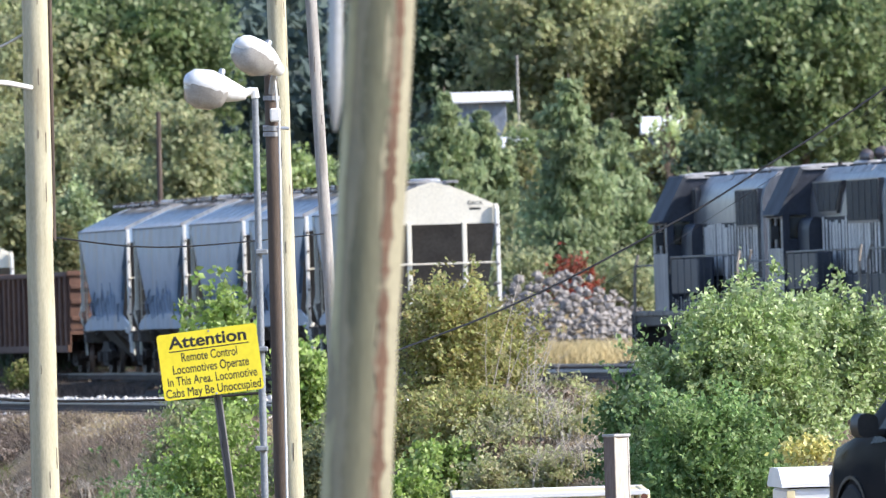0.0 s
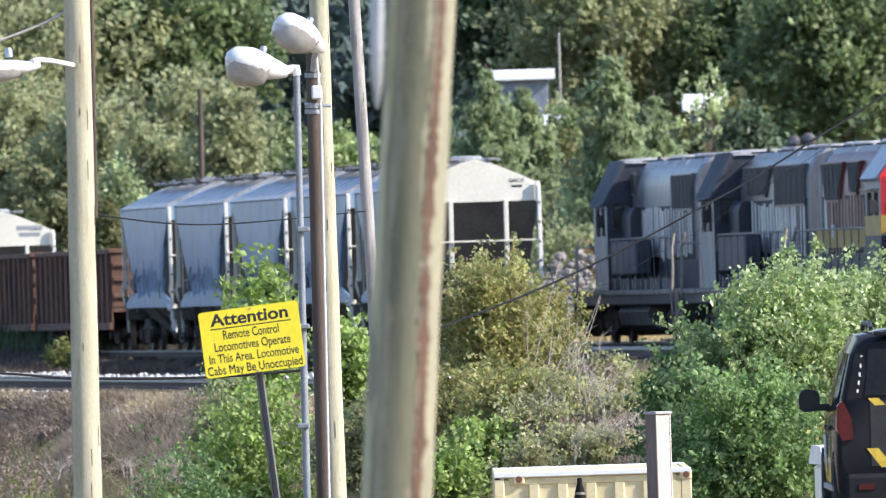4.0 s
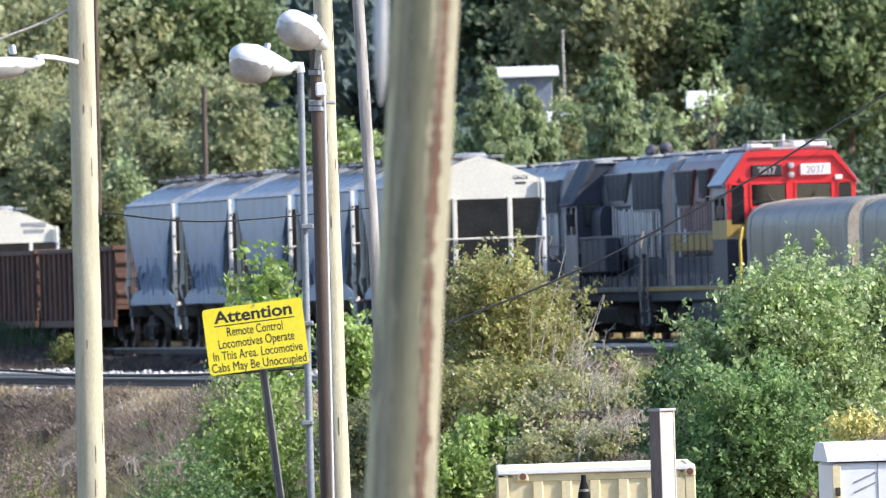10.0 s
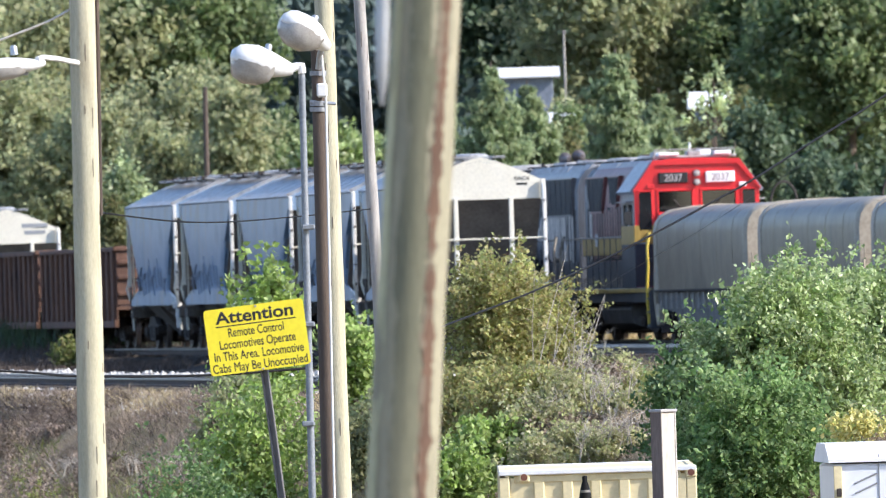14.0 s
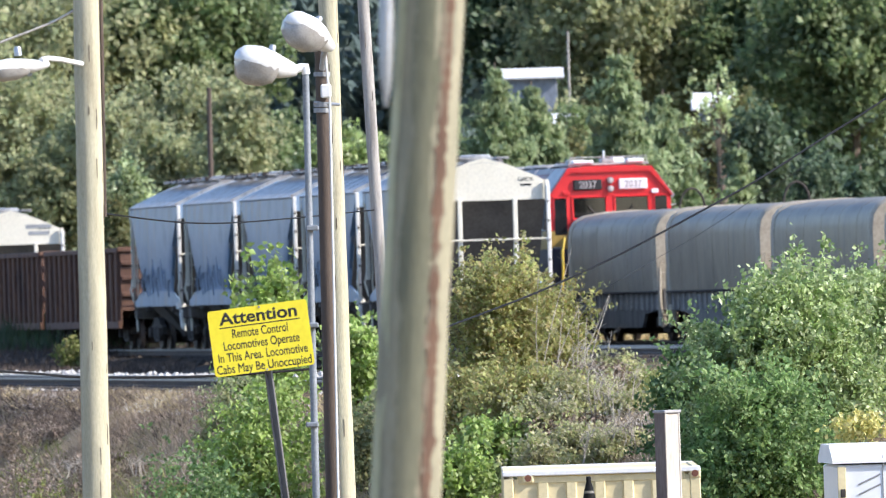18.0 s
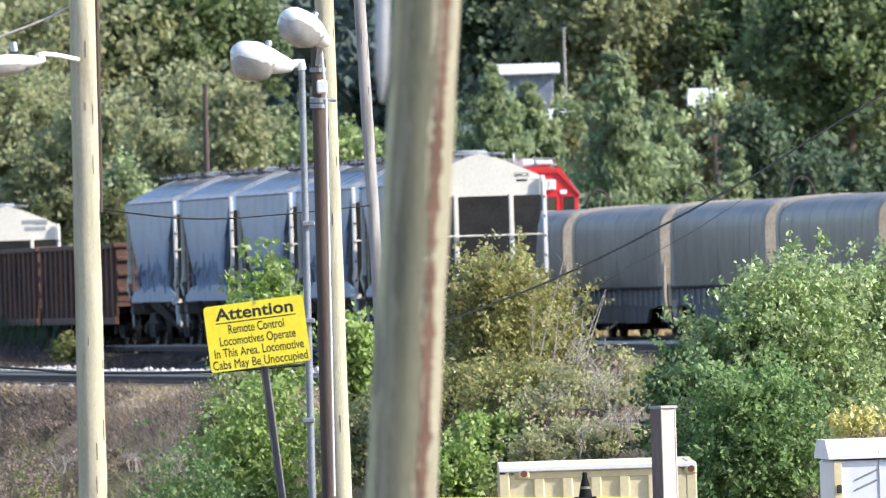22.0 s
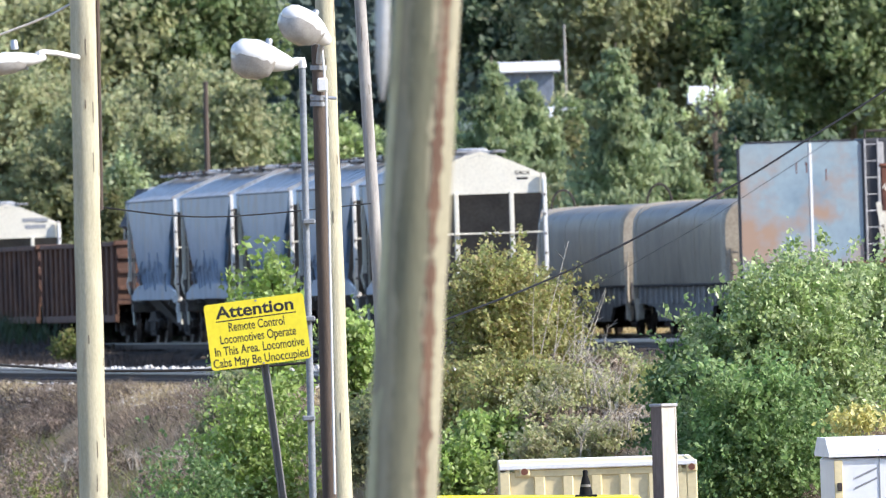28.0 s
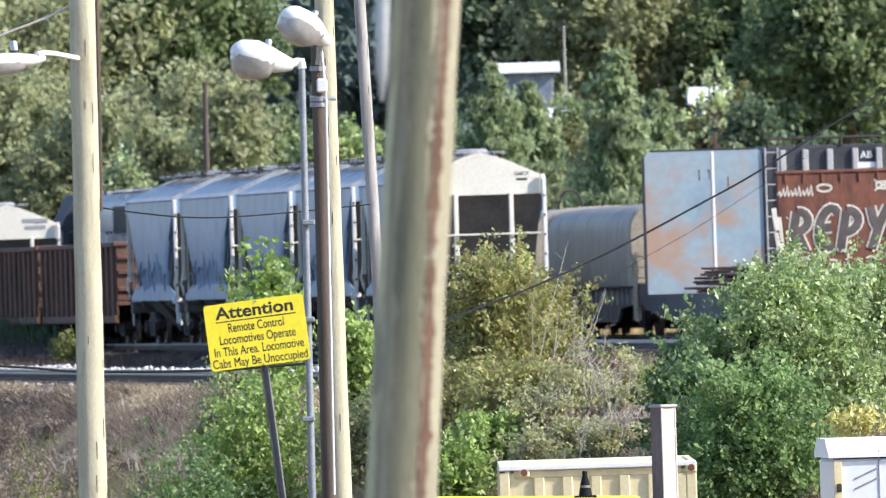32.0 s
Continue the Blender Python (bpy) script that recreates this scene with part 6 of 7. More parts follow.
def trailer():
    d = 205.0
    a = spot(1444, 783, d)
    z0 = ground_z(a.x + 2, d)
    H = a.z - z0
    t = thing("box_trailer", Matrix.Translation((a.x + 0.2, d, z0)) @ pose(0, 0, 0, 0, 0, 3), "white box trailer with faint grey markings and a ribbed roof edge", "trailer")
    W, D = 5.0, 2.3
    part("body", Shape().box((W / 2, D / 2, H / 2 + 0.12), (W, D, H - 0.76), 0.03), M["trailer_white"], t)
    part("roof_cap", Shape().prism([(-0.05, H - 0.24), (-0.05, H - 0.20), (0.5, H - 0.01), (D - 0.5, H - 0.01), (D + 0.05, H - 0.20), (D + 0.05, H - 0.24)], -0.06, W + 0.05), M["white"], t, "bright white roof edge")
    part("corner_trim", Shape().box((0.05, -0.012, H / 2 + 0.1), (0.10, 0.03, H - 0.75), 0.006), M["cream"], t, "cream corner trim")
    part("seam", Shape().box((0.55, -0.006, H / 2 + 0.2), (0.012, 0.012, H - 0.7), 0.002), M["plain_grey"], t)
    for k in range(3):
        part("hinge", Shape().box((0.06, -0.03, H - 0.6 - 0.5 * k), (0.06, 0.03, 0.10), 0.01), M["truck"], t)
    mk = Shape()
    for pts in ([(0.25, H - 0.50), (0.52, H - 0.38)], [(0.25, H - 0.62), (0.52, H - 0.50)], [(0.95, H - 0.62), (0.85, H - 0.52), (0.98, H - 0.40), (1.35, H - 0.34)], [(0.95, H - 0.62), (1.15, H - 0.60), (1.4, H - 0.52)]):
        mk.tube([(x, -0.004, z) for x, z in pts], 0.011, 5)
    tagged(part("marking", mk, M["plain_grey"], t, "grey curved markings"), kind="stuff")
    part("chassis", Shape().box((W / 2, D / 2, 0.42), (W - 0.2, D - 0.5, 0.18), 0.02), M["truck"], t)
    for x in (2.2, 3.1):
        for y in (0.05, D - 0.3):
            w = part("wheel", Shape().tube([(x, y, 0.34), (x, y + 0.22, 0.34)], 0.34, 20), M["tyre"], t)
            part("hub", Shape().tube([(x, y - 0.02, 0.34), (x, y + 0.02, 0.34)], 0.17, 14), M["plain_grey"], w)
    part("axle", Shape().tube([(2.2, 0.1, 0.34), (2.2, D - 0.1, 0.34)], 0.05, 8).tube([(3.1, 0.1, 0.34), (3.1, D - 0.1, 0.34)], 0.05, 8), M["truck"], t)


trailer()


# ---- the van ----
def minivan():
    """x forward, y left; the origin is on the ground at the rear left corner."""
    t = thing("minivan", Matrix.Identity(4), "dark grey minivan with red tail lamps, driving away", "van")
    secs = [(0.0, 0.95, 0.42, 1.02, 1.20), (0.03, 0.97, 0.36, 1.02, 1.42), (0.10, 0.985, 0.30, 1.03, 1.66), (0.30, 0.995, 0.28, 1.04, 1.735), (1.2, 1.0, 0.27, 1.03, 1.76), (2.4, 1.0, 0.27, 1.0, 1.755),
            (3.0, 1.0, 0.27, 0.99, 1.70), (3.45, 1.0, 0.27, 0.98, 1.42), (3.95, 0.99, 0.27, 0.96, 1.08), (4.6, 0.95, 0.28, 0.86, 0.97), (4.95, 0.86, 0.32, 0.72, 0.82), (5.12, 0.70, 0.40, 0.60, 0.66)]

    def ring(x, w, lo, belt, roof):
        h = max(0.02, roof - belt)
        half = [(w * 0.90, lo), (w * 0.985, lo + 0.12), (w, (lo + belt) / 2), (w * 0.985, belt), (w * (0.985 - 0.13 * min(1, h / 0.7)), belt + h * 0.74), (w * (0.985 - 0.20 * min(1, h / 0.7)), belt + h * 0.93), (w * 0.52, roof)]
        return [(x, -1.0 + y, z) for y, z in half] + [(x, -1.0 - y, z) for y, z in reversed(half)]

    part("body", Shape().loft([ring(*s) for s in secs]), M["van"], t, "dark grey glossy body", smooth=38)

    def side_pt(x, k, e, out=0.008):
        """A point on the glass band: k from belt (0) to under the roof (1)."""
        xs = [s[0] for s in secs]
        w, belt, roof = (float(np.interp(x, xs, [s[i] for s in secs])) for i in (1, 3, 4))
        h = max(0.02, roof - belt)
        return (x, -1.0 + e * (w * (0.985 - 0.13 * min(1, h / 0.7) * k) + out), belt + h * (0.06 + 0.68 * k))

    for e in (-1, 1):
        for x0, x1, name in ((0.35, 1.45, "quarter_window"), (1.53, 2.50, "slide_window"), (2.58, 3.40, "door_window")):
            slope = 0.42 if name == "door_window" else 0.0
            p = [side_pt(x0, 0, e), side_pt(x1 + slope * 0.4, 0, e), side_pt(x1 - slope, 1, e), side_pt(x0 + (0.12 if name == "quarter_window" else 0), 1, e)]
            q = [Vector(v) - Vector((0, e * 0.02, 0)) for v in p]
            part(name, Shape().loft([[Vector(v) for v in p], q]), M["van_glass"], t, "dark reflecting side glass")
        arm = Shape().box((3.32, -1.0 + e * 1.05, 1.09), (0.10, 0.20, 0.06), 0.015)
        mr = part("door_mirror", Shape().loft([[(x, -1.0 + e * y, z) for y, z in ((1.03, 1.09), (1.06, 1.065), (1.12, 1.05), (1.17, 1.055), (1.20, 1.08), (1.21, 1.14), (1.205, 1.20), (1.18, 1.24), (1.13, 1.25), (1.06, 1.235), (1.035, 1.21), (1.025, 1.15))] for x in (3.26, 3.34, 3.44)]), M["black"], t, "black door mirror", smooth=50)
        part("mirror_arm", arm, M["black"], mr)
        for x, nm in ((2.48, "door_handle"), (1.60, "door_handle")):
            part(nm, Shape().box((x, -1.0 + e * 1.005, 0.93), (0.20, 0.03, 0.04), 0.012), M["black"], t)
        for x, z, w, h in ((3.02, 0.76, 0.30, 0.20),):
            part("door_sticker", Shape().box((x, -1.0 + e * 1.0, z), (w, 0.012, h), 0.003), M["white"], t, "worn white sticker on the door")
        part("sill_strip", Shape().box((2.4, -1.0 + e * 0.995, 0.42), (2.6, 0.02, 0.05), 0.01), M["plain_grey"], t)
        for x in (2.54, 1.49):
            part("door_gap", Shape().box((x, -1.0 + e * 0.999, 0.68), (0.012, 0.006, 0.7), 0.002), M["black"], t)
        part("tail_lamp", Shape().loft([[(x, -1.0 + e * y, z) for y, z in ((0.85, 0.84), (0.94, 0.83), (0.990, 0.93), (0.978, 1.12), (0.93, 1.17), (0.86, 1.02))] for x in (-0.022, 0.16)]), M["tail_red"], t, "red tail lamp", smooth=30)
        dash = Shape()
        for k in range(6):
            z = 1.24 + k * 0.07
            dash.box((0.02 + 0.10 * (k / 5) ** 2, -1.0 + e * (0.80 - 0.011 * k), z), (0.03, 0.016, 0.034), 0.003)
        part("reflective_dash", dash, M["white"], t, "white reflective dashes")
        for x in (0.95, 4.05):
            arch_ = Shape().loft([[(x + 0.40 * math.cos(q) * s, -1.0 + e * yy, 0.34 + 0.40 * math.sin(q) * s) for q in np.linspace(0, 2 * math.pi, 25)[:-1]] for yy, s in ((0.80, 1.0), (1.003, 1.0), (1.003, 0.93), (0.80, 0.93))])
            part("wheel_arch", arch_, M["black"], t)
            w = part("wheel", Shape().loft([[(x + r * math.cos(q), -1.0 + e * yy, 0.335 + r * math.sin(q)) for q in np.linspace(0, 2 * math.pi, 25)[:-1]] for yy, r in ((0.78, 0.30), (0.80, 0.335), (0.98, 0.335), (1.006, 0.31), (1.006, 0.22), (0.985, 0.2))]), M["tyre"], t, smooth=35)
            part("rim", Shape().tube([(x, -1.0 + e * 0.95, 0.335), (x, -1.0 + e * 0.995, 0.335)], [0.22, 0.19], 16), M["galv"], w, "steel-coloured rim")
        part("roof_rail", Shape().tube([(0.5, -1.0 + e * 0.66, 1.76), (0.7, -1.0 + e * 0.66, 1.80), (2.5, -1.0 + e * 0.66, 1.80), (2.7, -1.0 + e * 0.66, 1.75)], 0.02, 8), M["black"], t)
        ch = Shape()
        for k in range(3):
            y = -1.0 + e * (0.12 + 0.2 * k)
            ch.loft([[(x, y, 0.60), (x, y + e * 0.10, 0.60), (x, y + e * 0.22, 0.76), (x, y + e * 0.12, 0.76)] for x in (-0.006, 0.03)])
        part("chevron", ch, M["grab_yellow"], t, "yellow reflective chevrons")
        ch = Shape()
        for k in range(4):
            y = -1.0 + e * (0.06 + 0.17 * k)
            ch.loft([[(x, y, 1.12), (x, y + e * 0.09, 1.12), (x, y + e * 0.15, 1.18), (x, y + e * 0.06, 1.18)] for x in (-0.006, 0.03)])
        part("chevron", ch, M["grab_yellow" if e > 0 else "tail_red"], t)
    part("rear_window", Shape().loft([[(0.0 + o, -1.74, 1.20), (0.0 + o, -0.26, 1.20), (0.078 + o, -0.30, 1.60), (0.078 + o, -1.70, 1.60)] for o in (-0.012, 0.05)]), M["van_glass"], t, "dark rear window")
    part("hatch_panel", Shape().box((0.02, -1.0, 0.88), (0.05, 1.42, 0.56), 0.02), M["black"], t, "black tailgate")
    part("plate_bar", Shape().box((-0.012, -1.0, 0.93), (0.02, 0.42, 0.18), 0.004), M["rib_grey"], t)
    part("bumper", Shape().box((0.0, -1.0, 0.42), (0.16, 1.86, 0.26), 0.06), M["van"], t)
    for k in range(7):
        part("bumper_reflector", Shape().box((-0.086, -1.75 + k * 0.25, 0.44), (0.012, 0.13, 0.05), 0.002), M["tail_red"], t, "red reflective strip")
    part("spoiler", Shape().box((0.12, -1.0, 1.72), (0.22, 1.3, 0.035), 0.012), M["van"], t)
    part("windscreen", Shape().loft([[(3.12 + o, -1.72, 1.62), (3.12 + o, -0.28, 1.62), (3.98 + o, -0.14, 1.05), (3.98 + o, -1.86, 1.05)] for o in (0.012, -0.03)]), M["van_glass"], t)
    part("front_bumper", Shape().box((5.05, -1.0, 0.45), (0.22, 1.6, 0.3), 0.06), M["van"], t)
    for e in (-1, 1):
        part("headlight", Shape().box((4.86, -1.0 + e * 0.70, 0.70), (0.3, 0.3, 0.16), 0.05), M["lens"], t)
    return t


ROAD_Z = -0.72
VAN_WAY = ((0, 1893, 18.5), (1, 1655, 10.0), (2, 1562, 6.4), (2.5, 1530, 3.1), (3, 1502, 2.2), (3.5, 1490, 1.3), (5.5, 1480, -1.9), (6, 1485, -2.5), (7, 1506, -4.4), (8, 1575, -7.0), (9, 1660, -10.0), (10, 1790, -13.5), (12, 2150, -18.0), (15, 2750, -22.0), (20, 3500, -24.0), (32, 3500, -24.0))


def van_pose(t, u, turn):
    d = float(np.interp(t, (0, 1, 2, 3, 3.5, 7, 20), (134.5, 136.2, 138.0, 139.6, 140.6, 150.0, 158.0)))
    p = spot(u, 700, d)
    return pose(p.x, d, float(np.interp(t, (0, 3, 6, 20), (ROAD_Z, ROAD_Z + 0.02, ROAD_Z - 0.07, ROAD_Z - 0.1))), 0, 0, 90 + turn)


van = minivan()
van.matrix_basis = van_pose(0, 1872, 22.0)


# ---- trees and bushes ----
def tree(u, v_top, half, d, leaves, label, n=6000, leaf=0.2, per=9, seed=0, trunk_r=0.16, low=0.25, name="tree", lumps=15, tall=1.0, lean=0.0):
    """A broadleaf tree: tapered trunk, limbs into the crown, crown of many small leaves with an uneven outline."""
    rng = np.random.default_rng(seed * 31 + int(u) + int(d))
    topp = spot(u, v_top, d)
    z0 = ground_z(topp.x, d) - 0.1
    H = topp.z - z0
    far = d > 480
    n, leaf, R = int(n * (3.4 if far else 2.6)), leaf * (0.74 if far else 0.86), half * ((2.0 if v_top < 0 else 1.3) if far else 1.05) / STEP * d
    t = thing(name, Matrix.Translation((topp.x, d, z0)), label, "tree" if name == "tree" else "bush")
    # crown: clusters of leaves inside an envelope whose outline swells and caves in at several scales
    k = max(12, int(n / per))
    cz, hz = (low + 1) / 2 * H, (1 - low) / 2 * H * tall
    d = rng.normal(size=(k, 3))
    d /= np.linalg.norm(d, axis=1)[:, None]
    q = rng.uniform(0, 50, 3)
    rough = (0.30, 0.34, 0.26) if far else (0.26, 0.42, 0.42)
    env = np.array([1 + rough[0] * noise.noise((v[0] * 1.6 + q[0], v[1] * 1.6, v[2] * 1.6 * hz / R)) * 1.5 + rough[1] * noise.noise((v[0] * 3.6, v[1] * 3.6 + q[1], v[2] * 3.6 * hz / R)) * 1.5
                    + rough[2] * noise.noise((v[0] * 8.0, v[1] * 8.0, v[2] * 8.0 * hz / R + q[2])) * 1.5 for v in d])
    depth = 1 - 0.62 * rng.uniform(size=k) ** 1.5
    wide = np.where(d[:, 2] > 0, 1.0 - 0.18 * d[:, 2] ** 2, 1.0)
    tip = d * np.array((R, R * 0.85, hz)) * (env * depth * wide)[:, None] + np.array((0, 0, cz))
    tip[:, 0] += lean * tip[:, 2] / H
    pts = [(tip[:, None, :] + rng.normal(size=(k, per, 3)) * leaf * 1.0).reshape(-1, 3)]
    # loose shoots that stand out from the crown, leafed along their length
    for j in rng.integers(k, size=lumps * 3):
        if depth[j] > 0.8:
            o = d[j] * np.array((R, R * 0.85, hz)) * 0.16 + np.array((0, 0, 0.05 * R)) + rng.normal(size=3) * 0.05 * R
            pts.append(tip[j] + o * rng.uniform(0, 1, (12, 1)) + rng.normal(size=(12, 3)) * leaf * 0.7)
    pts = np.concatenate(pts)
    limbs = []
    for j in range(max(4, lumps // 2)):
        c = Vector(tip[j] * np.array((0.7, 0.7, 1.0)))
        b = Vector((lean * 0.3, 0, max(0.12, c.z / H - 0.3) * H))
        limbs.append(Shape().tube([b, b.lerp(c, 0.6) + Vector((0, 0, 0.1 * R)), c], [trunk_r * 0.38, trunk_r * 0.22, trunk_r * 0.08], 5))
    pts[:, 2] += H - np.quantile(pts[:, 2], 0.995)
    part("trunk", Shape().tube([(0, 0, -0.2), (0.05 * R, 0, H * 0.3), (lean * 0.5, 0.04 * R, H * 0.6), (lean * 0.9, 0, H * 0.9)], [trunk_r * 1.25, trunk_r, trunk_r * 0.6, trunk_r * 0.15], 9), M["bark"], t, smooth=50)
    for s in limbs:
        part("limb", s, M["bark"], t)
    part("crown", leaf_mesh("crown", pts, leaf, M[leaves], rng, turned=0.7 if far else 0.4), None, t)
    return t


def pine(u, v_top, half, d, label, n=5200, seed=0, leaves="pine"):
    """A pine: straight trunk, whorls of drooping boughs, tufts of needles along each."""
    rng = np.random.default_rng(seed * 17 + int(u))
    topp = spot(u, v_top, d)
    z0 = ground_z(topp.x, d) - 0.1
    H, R = topp.z - z0, half / STEP * d
    t = thing("pine_tree", Matrix.Translation((topp.x, d, z0)), label, "tree")
    part("trunk", Shape().tube([(0, 0, -0.2), (0.03, 0, H * 0.5), (0, 0, H * 0.99)], [0.17, 0.11, 0.02], 9), M["bark"], t, smooth=50)
    boughs, pts = Shape(), []
    rows = max(12, int(H / 0.42))
    for k in range(rows):
        f = 0.12 + 0.87 * k / rows
        w = R * (1.02 - f) ** 0.95 * 1.75
        m = 7 if f < 0.8 else 5
        for j in range(m):
            a = 2 * math.pi * j / m + k * 0.7 + rng.uniform(-0.3, 0.3)
            ln = w * rng.uniform(0.35, 1.2)
            e = np.array((math.cos(a) * ln, math.sin(a) * ln, f * H + ln * rng.uniform(0.05, 0.45)))
            s = np.array((0, 0, f * H))
            boughs.tube([s, (s + e) / 2 - (0, 0, 0.04), e], [0.035, 0.025, 0.01], 4)
            q = rng.uniform(0.25, 1.05, (max(14, int(2.2 * n / rows / m)), 1))
            pts.append(s + (e - s) * q + rng.normal(size=(len(q), 3)) * (0.035 + 0.11 * ln) * np.array((1, 1, 0.8)))
    part("boughs", boughs, M["bark"], t)
    part("crown", leaf_mesh("crown", np.concatenate(pts), 0.10, M[leaves], rng, long=2.6, aim=(0, 0, 0.8)), None, t)
    return t


# far wood on the hillside: one belt of leaves over the slope, in uneven crowns
def far_wood():
    rng = np.random.default_rng(77)
    blobs = []
    for k in range(330):
        d = rng.uniform(640, 1050)
        x = rng.uniform(-34, 34) * d / 640
        z = ground_z(x, d)
        h = rng.uniform(6, 13)
        r = rng.uniform(1.6, 3.2)
        blobs.append(((x, d, z + h * 0.55), (r, r, h * 0.5), 330))
    pts = clumped(rng, blobs, 6, 0.4)
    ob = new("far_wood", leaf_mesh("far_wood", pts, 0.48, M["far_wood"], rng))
    tagged(ob, "dark wooded hillside far behind the yard", "wood", kind="stuff")


def unseen_side_wood():
    """An unseen belt of leaves, added so that glossy sides reflect something dark."""
    rng = np.random.default_rng(79)
    blobs = []
    for k in range(240):
        y = rng.uniform(40, 760)
        x = -78 - 0.05 * y + rng.uniform(-16, 8)
        h = rng.uniform(7, 13)
        blobs.append(((x, y, h * 0.5), (rng.uniform(2.5, 4), rng.uniform(3, 5), h * 0.5), 150))
    ob = new("unseen_side_wood", leaf_mesh("unseen_side_wood", clumped(rng, blobs, 6, 0.6), 0.9, M["far_wood"], rng))
    tagged(ob, "unseen wood added beside the yard to darken reflections", "wood", kind="stuff")


unseen_side_wood()


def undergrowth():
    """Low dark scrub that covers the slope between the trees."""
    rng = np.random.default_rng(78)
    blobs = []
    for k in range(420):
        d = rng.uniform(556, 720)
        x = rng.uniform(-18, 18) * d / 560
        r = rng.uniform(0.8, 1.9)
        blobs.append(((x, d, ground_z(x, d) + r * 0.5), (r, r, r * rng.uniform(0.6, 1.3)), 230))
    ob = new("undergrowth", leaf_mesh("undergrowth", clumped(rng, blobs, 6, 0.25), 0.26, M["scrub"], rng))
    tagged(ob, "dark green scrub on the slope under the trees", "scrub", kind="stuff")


# Scrub tone is dark for shade low on the slope and behind cars.
M["scrub"] = leaf_mat("shade_dark_scrub_leaves", [(0.035, 0.065, 0.03), (0.055, 0.09, 0.035), (0.075, 0.105, 0.04)], 0.25, 0.6)
far_wood()
undergrowth()
OAK, OLV, TRN = "leafy green tree on the slope behind the yard", "olive-green tree behind the parked cars", "tree turning yellow-brown behind the yard"
# (u, v_top, half, d, leaves, label, n, leaf, low)
for k, (u, v, h, d, lv, lb, n, lf, lo) in enumerate((
        (40, -40, 150, 600, "olive", OAK, 9000, 0.24, 0.3), (190, -120, 90, 620, "oak", OAK, 6000, 0.24, 0.35), (300, -70, 80, 600, "oak", OAK, 9000, 0.24, 0.45),
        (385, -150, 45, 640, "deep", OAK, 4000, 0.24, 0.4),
        (30, 125, 130, 540, "olive", OLV, 9000, 0.17, 0.12), (195, 165, 95, 535, "olive", OLV, 7000, 0.17, 0.12), (345, 128, 85, 535, "olive", OLV, 7500, 0.17, 0.12), (408, 150, 45, 522, "olive", OLV, 2600, 0.17, 0.2),
        (480, 205, 75, 545, "oak", OAK, 4500, 0.18, 0.1), (590, 222, 50, 540, "bush", OAK, 2800, 0.18, 0.1), (700, 240, 70, 545, "oak", OAK, 3600, 0.18, 0.1), (290, 215, 80, 525, "olive", OLV, 4500, 0.16, 0.1), (110, 240, 90, 535, "olive", OLV, 5000, 0.16, 0.1),
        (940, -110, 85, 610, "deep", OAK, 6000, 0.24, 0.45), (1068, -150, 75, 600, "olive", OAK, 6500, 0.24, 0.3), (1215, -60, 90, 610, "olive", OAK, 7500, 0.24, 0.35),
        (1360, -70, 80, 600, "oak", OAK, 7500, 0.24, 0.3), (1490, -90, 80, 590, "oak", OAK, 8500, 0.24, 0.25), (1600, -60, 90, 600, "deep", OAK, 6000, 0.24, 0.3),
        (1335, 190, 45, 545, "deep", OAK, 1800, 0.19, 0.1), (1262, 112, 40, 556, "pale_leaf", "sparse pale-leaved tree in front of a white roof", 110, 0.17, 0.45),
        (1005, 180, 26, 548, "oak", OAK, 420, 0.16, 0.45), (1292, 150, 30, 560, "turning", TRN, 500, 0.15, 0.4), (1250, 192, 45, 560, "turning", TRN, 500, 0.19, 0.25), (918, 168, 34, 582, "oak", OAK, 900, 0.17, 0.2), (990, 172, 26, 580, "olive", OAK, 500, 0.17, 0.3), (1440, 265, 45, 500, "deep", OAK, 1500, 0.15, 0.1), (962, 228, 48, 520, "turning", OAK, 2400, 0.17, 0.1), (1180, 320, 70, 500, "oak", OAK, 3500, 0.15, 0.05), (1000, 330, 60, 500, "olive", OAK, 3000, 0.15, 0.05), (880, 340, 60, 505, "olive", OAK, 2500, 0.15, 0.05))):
    tree(u, v, h, d, lv, lb, n, lf, 8, k, 0.16, lo)
pine(868, 103, 75, 505, "blue-green pine behind the parked cars", seed=1)
pine(932, 136, 72, 508, "blue-green pine in front of a white-roofed shed", 9500, seed=7)
pine(1088, 78, 95, 485, "tall blue-green pine behind the tracks", 8000, seed=2)
pine(1165, 150, 70, 500, "blue-green pine behind the tracks", 4500, seed=3)
pine(1300, 245, 50, 470, "small green pine behind the tracks", 2600, seed=4)
pine(780, 150, 60, 520, "blue-green pine behind the parked cars", 4000, seed=5)
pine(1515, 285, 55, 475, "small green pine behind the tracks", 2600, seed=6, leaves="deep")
tree(214, 286, 34, 512, "pale_leaf", "small pale-leaved sapling behind the parked hopper", 1300, 0.15, 6, 3, 0.05, 0.15, "sapling", 7)
tree(196, 345, 18, 511, "turning", "rust-coloured shrub beside the gondola", 500, 0.13, 5, 4, 0.04, 0.1, "shrub", 5)
tree(1095, 405, 42, 478, "red_leaf", "red-leaved autumn shrub by the rock pile", 900, 0.10, 5, 5, 0.04, 0.1, "shrub", 6)
tree(1010, 395, 60, 480, "olive", "grey-green shrub by the rock pile", 2000, 0.12, 6, 6, 0.05, 0.05, "shrub", 7)
tree(1190, 400, 60, 480, "olive", "grey-green shrub by the rock pile", 1800, 0.12, 6, 7, 0.05, 0.05, "shrub", 7)

